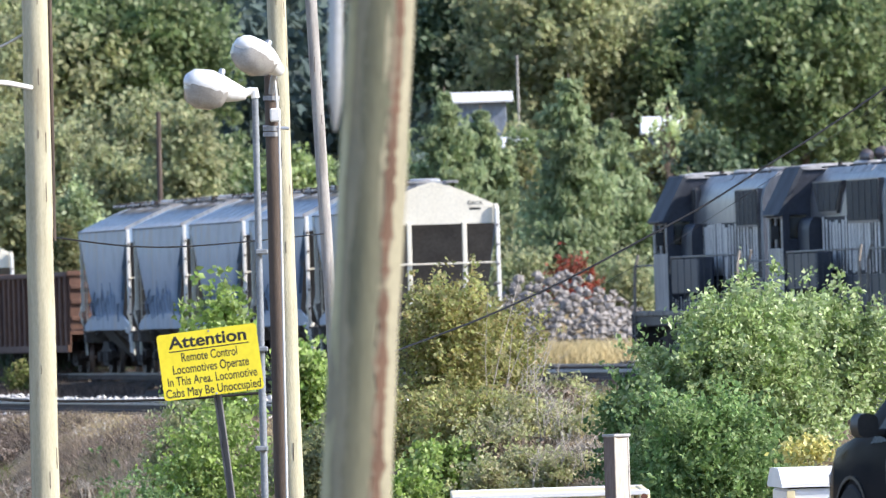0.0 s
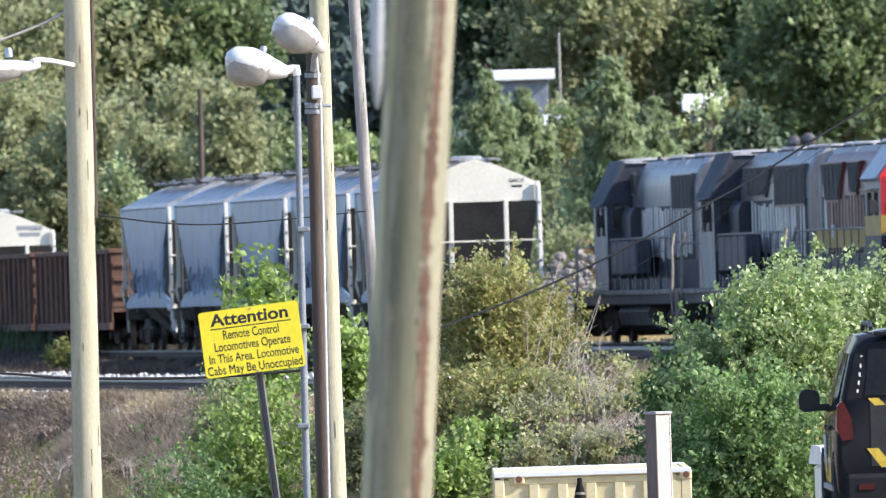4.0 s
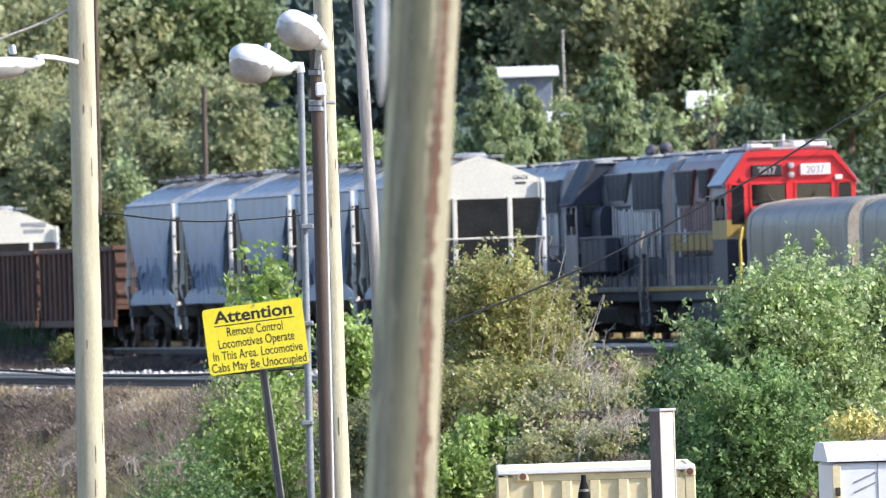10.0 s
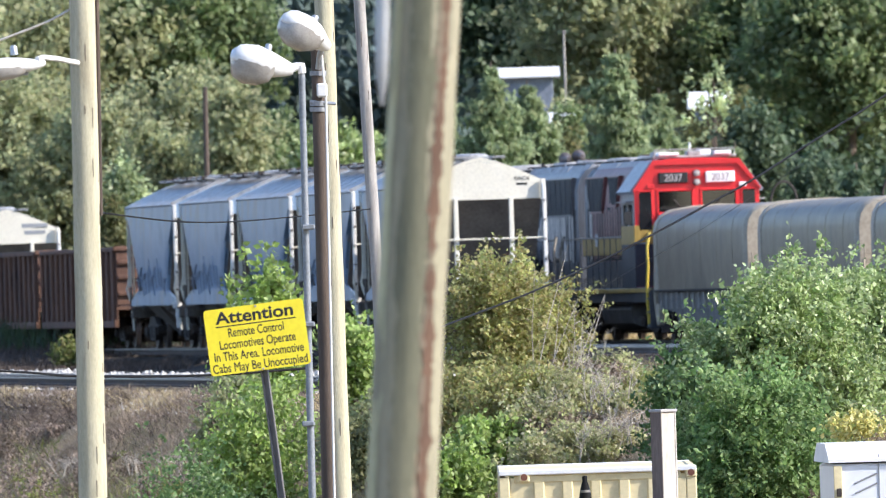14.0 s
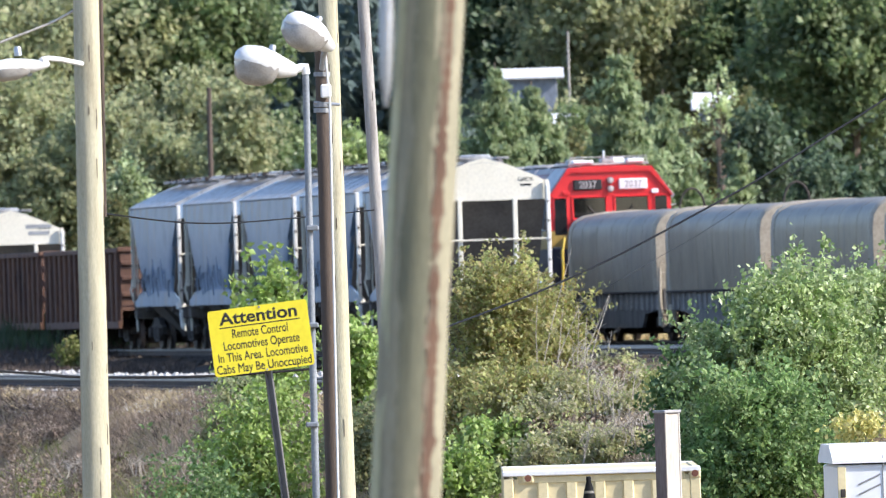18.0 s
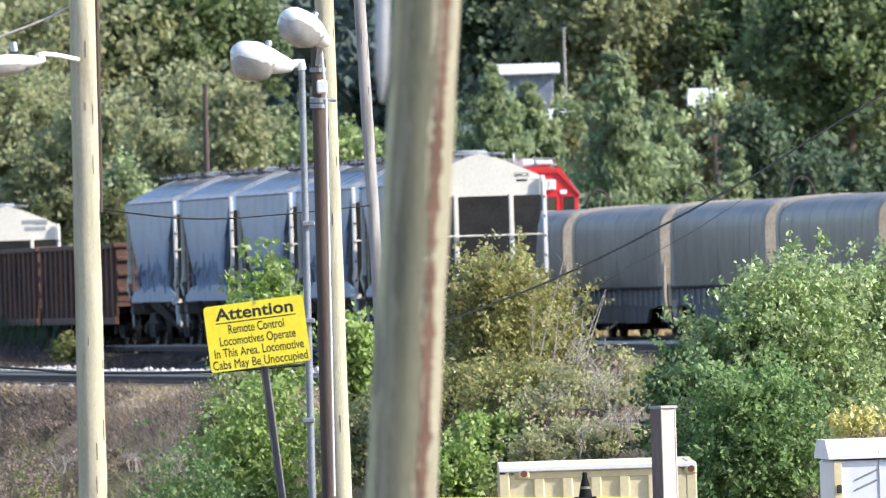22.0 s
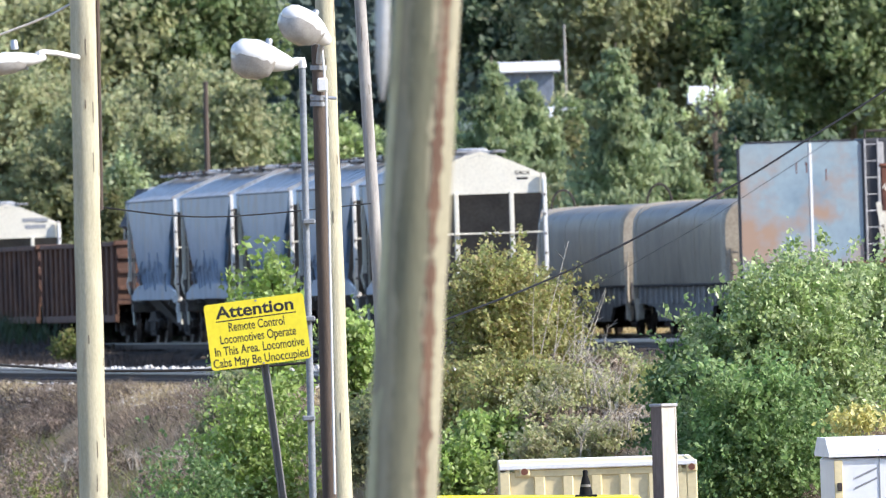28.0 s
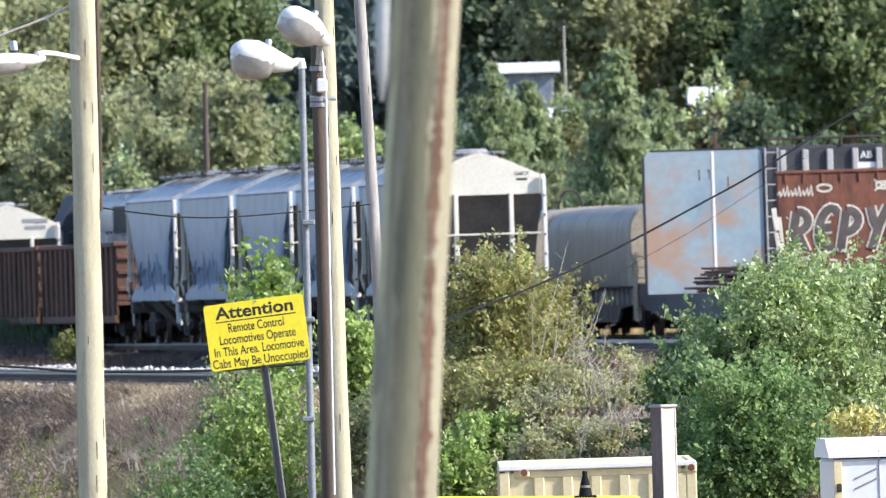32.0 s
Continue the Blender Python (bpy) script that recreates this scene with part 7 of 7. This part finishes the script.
# bushes on the bank, nearer to the camera
tree(1385, 462, 160, 232, "bush", "large bright green leafy bush on the bank", 16000, 0.060, 9, 8, 0.07, 0.12, "bush", 18)
tree(1530, 468, 125, 238, "bush", "large green bush on the bank", 12500, 0.060, 9, 9, 0.07, 0.12, "bush", 14)
tree(1238, 595, 84, 234, "bush_deep", "green bush on the bank, darkened for shade", 12500, 0.060, 9, 10, 0.06, 0.05, "bush", 15)
tree(1330, 650, 120, 228, "bush_low", "lower green bush on the bank, toned for shade", 9500, 0.060, 9, 11, 0.06, 0.05, "bush", 13)
tree(870, 442, 85, 268, "autumn", "yellow-green bush with browning leaves beside the tracks", 8000, 0.055, 8, 13, 0.04, 0.12, "bush", 12)
tree(938, 486, 78, 270, "autumn", "browning bush beside the tracks", 10500, 0.055, 8, 14, 0.045, 0.12, "bush", 14)
tree(820, 640, 75, 266, "autumn", "browning shrub on the bank", 2600, 0.06, 8, 15, 0.03, 0.05, "bush", 9)
tree(890, 735, 70, 258, "lime", "lime-green young shrub on the bank", 2200, 0.075, 8, 16, 0.03, 0.05, "bush", 9)
tree(800, 780, 60, 255, "lime", "lime-green young shrub on the bank", 1600, 0.075, 8, 17, 0.03, 0.05, "bush", 8)
tree(492, 445, 48, 282, "lime", "thin sapling with lime-green leaves behind the sign", 1300, 0.095, 7, 18, 0.03, 0.3, "sapling", 9, lean=-0.15)
tree(430, 500, 45, 283, "lime", "thin sapling with lime-green leaves behind the sign", 900, 0.095, 7, 19, 0.03, 0.2, "sapling", 8)
tree(450, 670, 105, 272, "lime", "bright green bush around the sign post", 3000, 0.07, 8, 20, 0.03, 0.05, "bush", 12)
tree(620, 560, 50, 285, "lime", "bright green sapling behind the poles", 1300, 0.085, 7, 21, 0.03, 0.1, "sapling", 8)
tree(340, 790, 110, 262, "bush_deep", "deep green weeds on the bank", 2600, 0.055, 8, 22, 0.03, 0.05, "bush", 11)
tree(400, 640, 60, 276, "olive", "thin olive shrub behind the sign post", 1500, 0.06, 8, 29, 0.03, 0.05, "bush", 9)
tree(640, 700, 60, 270, "olive", "green shrub on the bank", 1600, 0.07, 8, 23, 0.03, 0.05, "bush", 8)
tree(1045, 640, 62, 263, "bank_grass", "dry grey-brown brush on the bank", 2400, 0.05, 8, 25, 0.02, 0.05, "bush", 10)
tree(1085, 700, 60, 262, "weed", "yellow-green weeds on the bank", 1600, 0.05, 8, 27, 0.02, 0.05, "bush", 9)
tree(930, 640, 110, 262, "autumn", "browning shrub on the bank", 3000, 0.06, 8, 28, 0.03, 0.05, "bush", 11)
tree(1000, 730, 80, 258, "bank_grass", "dry grey-brown brush on the bank", 2400, 0.05, 8, 26, 0.02, 0.05, "bush", 10)
tree(1010, 655, 75, 261, "turning_pale", "pale yellow-green brush on the bank", 2600, 0.05, 8, 30, 0.02, 0.03, "bush", 12)
tree(1075, 620, 55, 264, "turning_pale", "pale yellow-green weeds beside the tracks", 1700, 0.05, 8, 31, 0.02, 0.03, "bush", 9)
tree(1120, 690, 50, 258, "turning_pale", "pale yellow-green brush on the bank", 1500, 0.05, 8, 32, 0.02, 0.03, "bush", 8)
tree(960, 700, 70, 258, "turning_pale", "pale yellow-green brush on the bank", 1900, 0.05, 8, 33, 0.02, 0.03, "bush", 9)
tree(1020, 745, 70, 252, "turning_pale", "pale yellow-green brush on the bank", 2000, 0.05, 8, 35, 0.02, 0.03, "bush", 9)
tree(1085, 755, 55, 250, "turning_pale", "pale yellow-green brush on the bank", 1600, 0.05, 8, 36, 0.02, 0.03, "bush", 9)
tree(945, 765, 50, 250, "turning_pale", "pale yellow-green brush on the bank", 1300, 0.05, 8, 37, 0.02, 0.03, "bush", 8)
tree(118, 590, 24, 428, "weed", "pale green weed beside the parked gondola", 420, 0.07, 6, 34, 0.015, 0.05, "bush", 5)
tree(1512, 724, 50, 214, "flower", "clump of yellow flowering goldenrod", 260, 0.055, 6, 24, 0.02, 0.84, "flower_clump", 9)


def dead_brush(u, v, d, h, n, seed, label):
    """Bare pale twigs fanning up from the ground, each with its side shoots."""
    rng = random.Random(seed)
    p = spot(u, v, d)
    t = thing("dead_brush", Matrix.Translation((p.x, d, ground_z(p.x, d))), label, "brush", "dead brush")
    s = Shape()
    for k in range(n):
        a, ln = rng.uniform(0, 6.28), h * rng.uniform(0.5, 1.0)
        sp = rng.uniform(0.1, 0.5)
        b = Vector((rng.uniform(-0.35, 0.35), rng.uniform(-0.3, 0.3), 0))
        tip = b + Vector((math.cos(a) * sp * ln, math.sin(a) * sp * ln, ln))
        mid = b.lerp(tip, 0.5) + Vector((rng.uniform(-0.1, 0.1), 0, 0.1))
        s.tube([b, mid, tip], [0.010, 0.007, 0.003], 4, False)
        for j in range(10):
            f = rng.uniform(0.3, 0.97)
            q = b.lerp(mid, f * 2) if f < 0.5 else mid.lerp(tip, f * 2 - 1)
            s.tube([q, q + Vector((rng.uniform(-1, 1), rng.uniform(-1, 1), rng.uniform(0.2, 1))) * rng.uniform(0.08, 0.24)], [0.005, 0.002], 3, False)
    tagged(part("twig", s, M["pale_twig"], t), kind="stuff")


dead_brush(955, 640, 267, 2.75, 5, 1, "bare pale twigs standing above the browning bush")
dead_brush(1025, 640, 266, 1.7, 6, 6, "bare pale twigs beside the tracks")
dead_brush(1030, 700, 262, 1.0, 16, 2, "grey dry brush on the bank")
dead_brush(1075, 730, 258, 0.9, 16, 3, "grey dry brush on the bank")
dead_brush(985, 760, 258, 0.8, 12, 4, "grey dry brush on the bank")
for k, (u, v, d, h) in enumerate(((40, 770, 302, 0.4), (110, 745, 308, 0.35), (250, 735, 298, 0.35), (330, 715, 292, 0.4), (215, 800, 290, 0.4), (300, 770, 284, 0.35), (70, 830, 288, 0.4))):
    dead_brush(u, v, d, h, 9, 20 + k, "low pale dry twigs on the bank")
for k, (u, v, d) in enumerate(((1010, 800, 246), (1060, 780, 250), (940, 800, 248), (1110, 770, 250))):
    dead_brush(u, v, d, 0.7, 14, 40 + k, "grey dry brush on the bank")


def grass(name, label, n, area, height, material, seed, lean=0.35, thin=1.0):
    """Blades of grass over a patch: area(rng, n) gives x, y."""
    rng = np.random.default_rng(seed)
    xy = area(rng, n)
    z = np.array([ground_z(x, y) for x, y in xy])
    h = height * rng.uniform(0.4, 1.15, n)
    dx, dy = rng.normal(size=(2, n)) * lean * h
    w = (0.012 + 0.02 * rng.uniform(size=n)) * thin
    a = rng.uniform(0, math.pi, n)
    v = np.empty((n, 3, 3))
    v[:, 0] = np.stack((xy[:, 0] - w * np.cos(a), xy[:, 1] - w * np.sin(a), z - 0.05), 1)
    v[:, 1] = np.stack((xy[:, 0] + w * np.cos(a), xy[:, 1] + w * np.sin(a), z - 0.05), 1)
    v[:, 2] = np.stack((xy[:, 0] + dx, xy[:, 1] + dy, z + h), 1)
    me = bpy.data.meshes.new(name)
    me.vertices.add(n * 3)
    me.vertices.foreach_set("co", v.reshape(-1))
    me.loops.add(n * 3)
    me.loops.foreach_set("vertex_index", np.arange(n * 3, dtype=np.int32))
    me.polygons.add(n)
    me.polygons.foreach_set("loop_start", (np.arange(n) * 3).astype(np.int32))
    me.update(calc_edges=True)
    me.materials.append(M[material])
    tagged(new(name, me), label, "grass", kind="stuff")


def strip(q0, q1, y0, y1):
    """A patch between two distances from the bare track."""
    def f(rng, n):
        y = rng.uniform(y0, y1, n)
        return np.stack((rng.uniform(q0, q1, n) - 6.8 - SLANT * (y - 345.0), y), 1)
    return f


def field(u0, u1, d0, d1):
    def f(rng, n):
        y = rng.uniform(d0, d1, n)
        return np.stack(((rng.uniform(u0, u1, n) - 784) / STEP * y, y), 1)
    return f


def patchy(area, size, cut, seed):
    """Keeps the part of an area where slow noise is high, for bare and dense patches."""
    def f(rng, n):
        out = []
        while len(out) < n:
            for x, y in area(rng, n):
                if noise.noise((x * size, y * size * 0.25, seed)) + rng.normal() * 0.18 > cut and len(out) < n:
                    out.append((x, y))
        return np.array(out)
    return f


grass("bank_grass", "matted dead brown grass on the bank", 130000, strip(-10.5, -2.2, 225, 375), 0.11, "mauve_grass", 1, 2.0, 0.34)
grass("bank_stalks", "upright dry stalks in patches on the bank", 34000, patchy(strip(-10.5, -2.2, 225, 375), 0.7, 0.05, 3.3), 0.24, "bank_grass", 11, 0.8, 0.3)
grass("bank_dark_stems", "dark dead stems in hollows of the bank", 30000, patchy(strip(-10.5, -2.4, 225, 375), 0.45, 0.12, 8.1), 0.2, "dark_brush", 12, 1.1, 0.4)
grass("bank_pale_crest", "pale bleached grass along the top of the bank", 9000, patchy(strip(-3.4, -2.0, 225, 400), 0.6, 0.0, 5.2), 0.14, "pale_grass", 13, 1.4, 0.4)
grass("bank_weeds", "green weeds among the dry grass", 14000, patchy(strip(-10.5, -4.6, 225, 352), 0.6, 0.12, 1.7), 0.26, "weed", 2, 0.9, 0.5)
grass("verge_grass", "yellow-green grass beside the track", 12000, field(1000, 1230, 262, 284), 0.42, "weed", 3, 0.6)
grass("yard_grass", "low dry grass between the tracks", 14000, field(880, 1260, 285, 400), 0.16, "bank_grass", 8, 0.7)
grass("yard_weeds", "sparse green weeds between the tracks", 5000, field(880, 1260, 285, 400), 0.2, "weed", 9, 0.6)
grass("dry_field", "tall pale yellow dry grass behind the tracks", 26000, field(820, 1420, 428, 458), 0.9, "pale_grass", 4, 0.55)
grass("slope_grass", "dry grass and weeds at the wood's edge", 12000, field(800, 1650, 458, 520), 0.8, "weed", 5)
# These dark blades stand in for the parked cars' shade on the ground.
grass("shade_grass", "grass toned dark for shade behind the parked cars", 12000, field(-60, 800, 470, 520), 0.7, "scrub", 6)
grass("yard_shade_weeds", "low weeds toned dark for shade beside the cars", 9000, field(-60, 330, 415, 480), 0.22, "dark_brush", 7, 0.6)


# Dark stems put the hollow's shadow into colour.
grass("hollow_shade_stems", "dark stems put in for shade under the crest", 26000, strip(-4.6, -2.7, 318, 400), 0.16, "dark_brush", 14, 1.2, 0.4)


def shoulder_stones():
    """Pale broken stones along the near shoulder of the bare track and on the bank's crest."""
    rng = random.Random(31)
    s = Shape()
    for k in range(9000):
        y = rng.uniform(250, 420)
        q = (rng.uniform(-3.5, -2.5), rng.uniform(-1.45, -1.0), rng.uniform(1.5, 2.9), rng.uniform(1.5, 2.9))[k % 4]
        x = q - 6.8 - SLANT * (y - 345.0)
        heap = 0.34 * max(0.0, 1 - ((q - 2.2) / 0.7) ** 2) * (0.75 + 0.5 * noise.noise((3, y * 0.09, 2))) if q > 0 else 0.0
        c = Vector((x, y, max(ground_z(x, y), -0.43 if -1.7 < q < 0 else -9) + 0.01 + heap * rng.uniform(0.5, 1.0)))
        r = rng.uniform(0.03, 0.085) if k % 4 else rng.uniform(0.012, 0.035)
        s.add([c + Vector((a * rng.uniform(0.6, 1.3), b * rng.uniform(0.6, 1.3), h * rng.uniform(0.5, 1.0))) * r for a, b, h in ((1, 0, 0), (0, 1, 0), (-1, 0, 0), (0, -1, 0), (0, 0, 1), (0, 0, -0.6))],
              [(0, 1, 4), (1, 2, 4), (2, 3, 4), (3, 0, 4), (1, 0, 5), (2, 1, 5), (3, 2, 5), (0, 3, 5)])
    tagged(new("shoulder_stones", s.mesh("shoulder_stones", M["pale_stone"])), "pale broken stones along the track shoulder", "stones", kind="stuff")


shoulder_stones()


def bank_tufts():
    """Low dry tufts and a few green ones scattered on the bank."""
    rng = random.Random(21)
    kinds = (("mauve_grass", "low matted dead-grass tuft on the bank"), ("weed", "low green weed tuft on the dry bank"), ("bank_grass", "low dry brown tuft on the bank"), ("mauve_grass", "low matted dead-grass tuft on the bank"))
    for k in range(26):
        u, vv = rng.uniform(-20, 470), rng.uniform(715, 860)
        d = 335 - (vv - 690) * 0.28
        lv, lb = kinds[k % 4]
        tree(u, vv, rng.uniform(18, 44), d, lv, lb, rng.randint(160, 360), 0.04, 7, 40 + k, 0.010, 0.05, "grass_tuft", 3)


bank_tufts()


def rock_pile():
    """A heap of broken grey rock behind the dry grass."""
    rng = random.Random(12)
    t = thing("rock_pile", Matrix.Identity(4), "heap of broken grey rock behind the dry grass", "rocks")
    for k in range(300):
        u, d = rng.uniform(870, 1250), rng.uniform(459, 470)
        p = spot(u, 500, d)
        hmax = 2.9 * max(0.15, 1 - ((u - 1060) / 230) ** 2) * (0.55 + 0.45 * (d - 459) / 11)
        s = rng.uniform(0.06, 0.2)
        z = ground_z(p.x, d) + rng.uniform(0, 1) ** 0.7 * hmax
        ring, n = [], 6
        for j, (f, q) in enumerate(((-0.8, 0.5), (-0.25, 1.0), (0.35, 0.9), (0.85, 0.4))):
            ring.append([(math.cos(a * 6.283 / n) * q * s * rng.uniform(0.75, 1.2), math.sin(a * 6.283 / n) * q * s * rng.uniform(0.75, 1.2), f * s * 0.75) for a in range(n)])
        o = part("rock", Shape().loft(ring), M["rock"], t)
        o.matrix_basis = pose(p.x, d, z, rng.uniform(-40, 40), rng.uniform(-40, 40), rng.uniform(0, 360))
    gravel = Shape()
    for k in range(1500):
        u, d = rng.uniform(870, 1255), rng.uniform(458.6, 470)
        p = spot(u, 500, d)
        hmax = 2.75 * max(0.06, 1 - ((u - 1060) / 225) ** 2) * (0.5 + 0.5 * (d - 458.6) / 11.4)
        c = Vector((p.x, d, ground_z(p.x, d) + rng.uniform(0, 1) ** 0.6 * hmax))
        s = rng.uniform(0.05, 0.15)
        o = [c + Vector((x * rng.uniform(0.6, 1.3), y * rng.uniform(0.6, 1.3), z * rng.uniform(0.6, 1.2))) * s for x, y, z in ((1, 0, 0), (0, 1, 0), (-1, 0, 0), (0, -1, 0), (0, 0, 1), (0, 0, -1))]
        gravel.add(o, [(0, 1, 4), (1, 2, 4), (2, 3, 4), (3, 0, 4), (1, 0, 5), (2, 1, 5), (3, 2, 5), (0, 3, 5)])
    tagged(part("broken_stone", gravel, M["rock"], t), kind="stuff")
    ring = []
    for u in range(860, 1270, 20):
        x, h = spot(u, 500, 464).x, 2.2 * max(0.05, 1 - ((u - 1060) / 225) ** 2)
        ring.append([(x, 461 + b * 4, ground_z(x, 466) - 0.2 + h * f) for b, f in ((0, 0), (0.6, 0.45), (1.4, 0.9), (2.2, 0.9), (2.6, 0))])
    part("earth_core", Shape().loft(ring), M["soil"], t)


rock_pile()


# ---- sheds and a parked white hopper far behind ----
def shed(u0, u1, v_top, v_eave, d, deep, label):
    a, b = spot(u0, v_top, d), spot(u1, v_eave, d)
    W = b.x - a.x
    z0 = ground_z((a.x + b.x) / 2, d) - 0.3
    t = thing("shed", Matrix.Translation((a.x, d, z0)), label, "shed")
    H, E = a.z - z0, b.z - z0
    part("wall", Shape().box((W / 2, deep / 2, E / 2), (W - 0.3, deep - 0.3, E), 0.03), M["shed_wall"], t)
    part("roof", Shape().prism([(-0.2, E - 0.06), (-0.2, E), (deep * 0.6, H), (deep + 0.2, E), (deep + 0.2, E - 0.06)], -0.1, W + 0.1), M["white"], t, "bright white metal roof")
    return t


M["shed_wall"] = mat("pale_blue_grey_siding", [(0.19, 0.22, 0.27), (0.26, 0.29, 0.34)], 0.6, scale=1, fine=10, bump=0.05)
shed(884, 986, 117, 131, 590, 4.0, "small shed with a bright white metal roof among the trees")
shed(1222, 1290, 160, 186, 575, 3.0, "white-roofed shed half hidden by trees")
shed(975, 1022, 196, 212, 560, 2.5, "small white-roofed hut half hidden by trees")
foot = spot(1000, 140, 585)
t = thing("utility_pole", Matrix.Translation((foot.x, 585, ground_z(foot.x, 585))), "thin pale utility pole among the trees", "pole")
hh = spot(998, 55, 585).z - ground_z(foot.x, 585)
part("shaft", Shape().tube([(0, 0, 0), (0, 0, hh)], [0.055, 0.04], 10), M["grey_wood"], t)
part("cap", Shape().tube([(0, 0, hh), (0, 0, hh + 0.04)], [0.08, 0.05], 10), M["grey_wood"], t)


def white_hopper():
    m = car_pose(lambda y: -14.1 - SLANT * (y - 495.0), 500.5, -0.4)
    t = copy_thing(first, m)
    tagged(t, "white covered hopper car parked on a farther track", "railway car")
    for z, w in ((3.98, 0.75), (3.78, 0.6)):
        part("number_bar", Shape().box((-4.868, -0.8, z), (0.006, w, 0.11), 0.002), M["plain_grey"], t)


white_hopper()


# ---- what moves ----
def motions():
    times = [0, 1, 2, 3, 4, 5, 6, 7, 8, 10, 12, 14, 16, 18, 20, 22, 24, 26, 28, 30, 32]
    for ob, line, y in train:
        walk(ob, [(float(k), car_pose(line, y + run(k) * 0.99)) for k in times])
    # wheelsets roll with the way that their car has gone
    for ob, line, y in train:
        for w in ob.children:
            if w.name.startswith("wheelset"):
                base = w.matrix_basis.translation.copy()
                walk(w, [(k * 0.16, Matrix.Translation(base) @ Matrix.Rotation(run(k * 0.16) / 0.46, 4, "Y")) for k in range(201)])
    walk(van, [(float(t), van_pose(t, u, turn)) for t, u, turn in VAN_WAY])


motions()
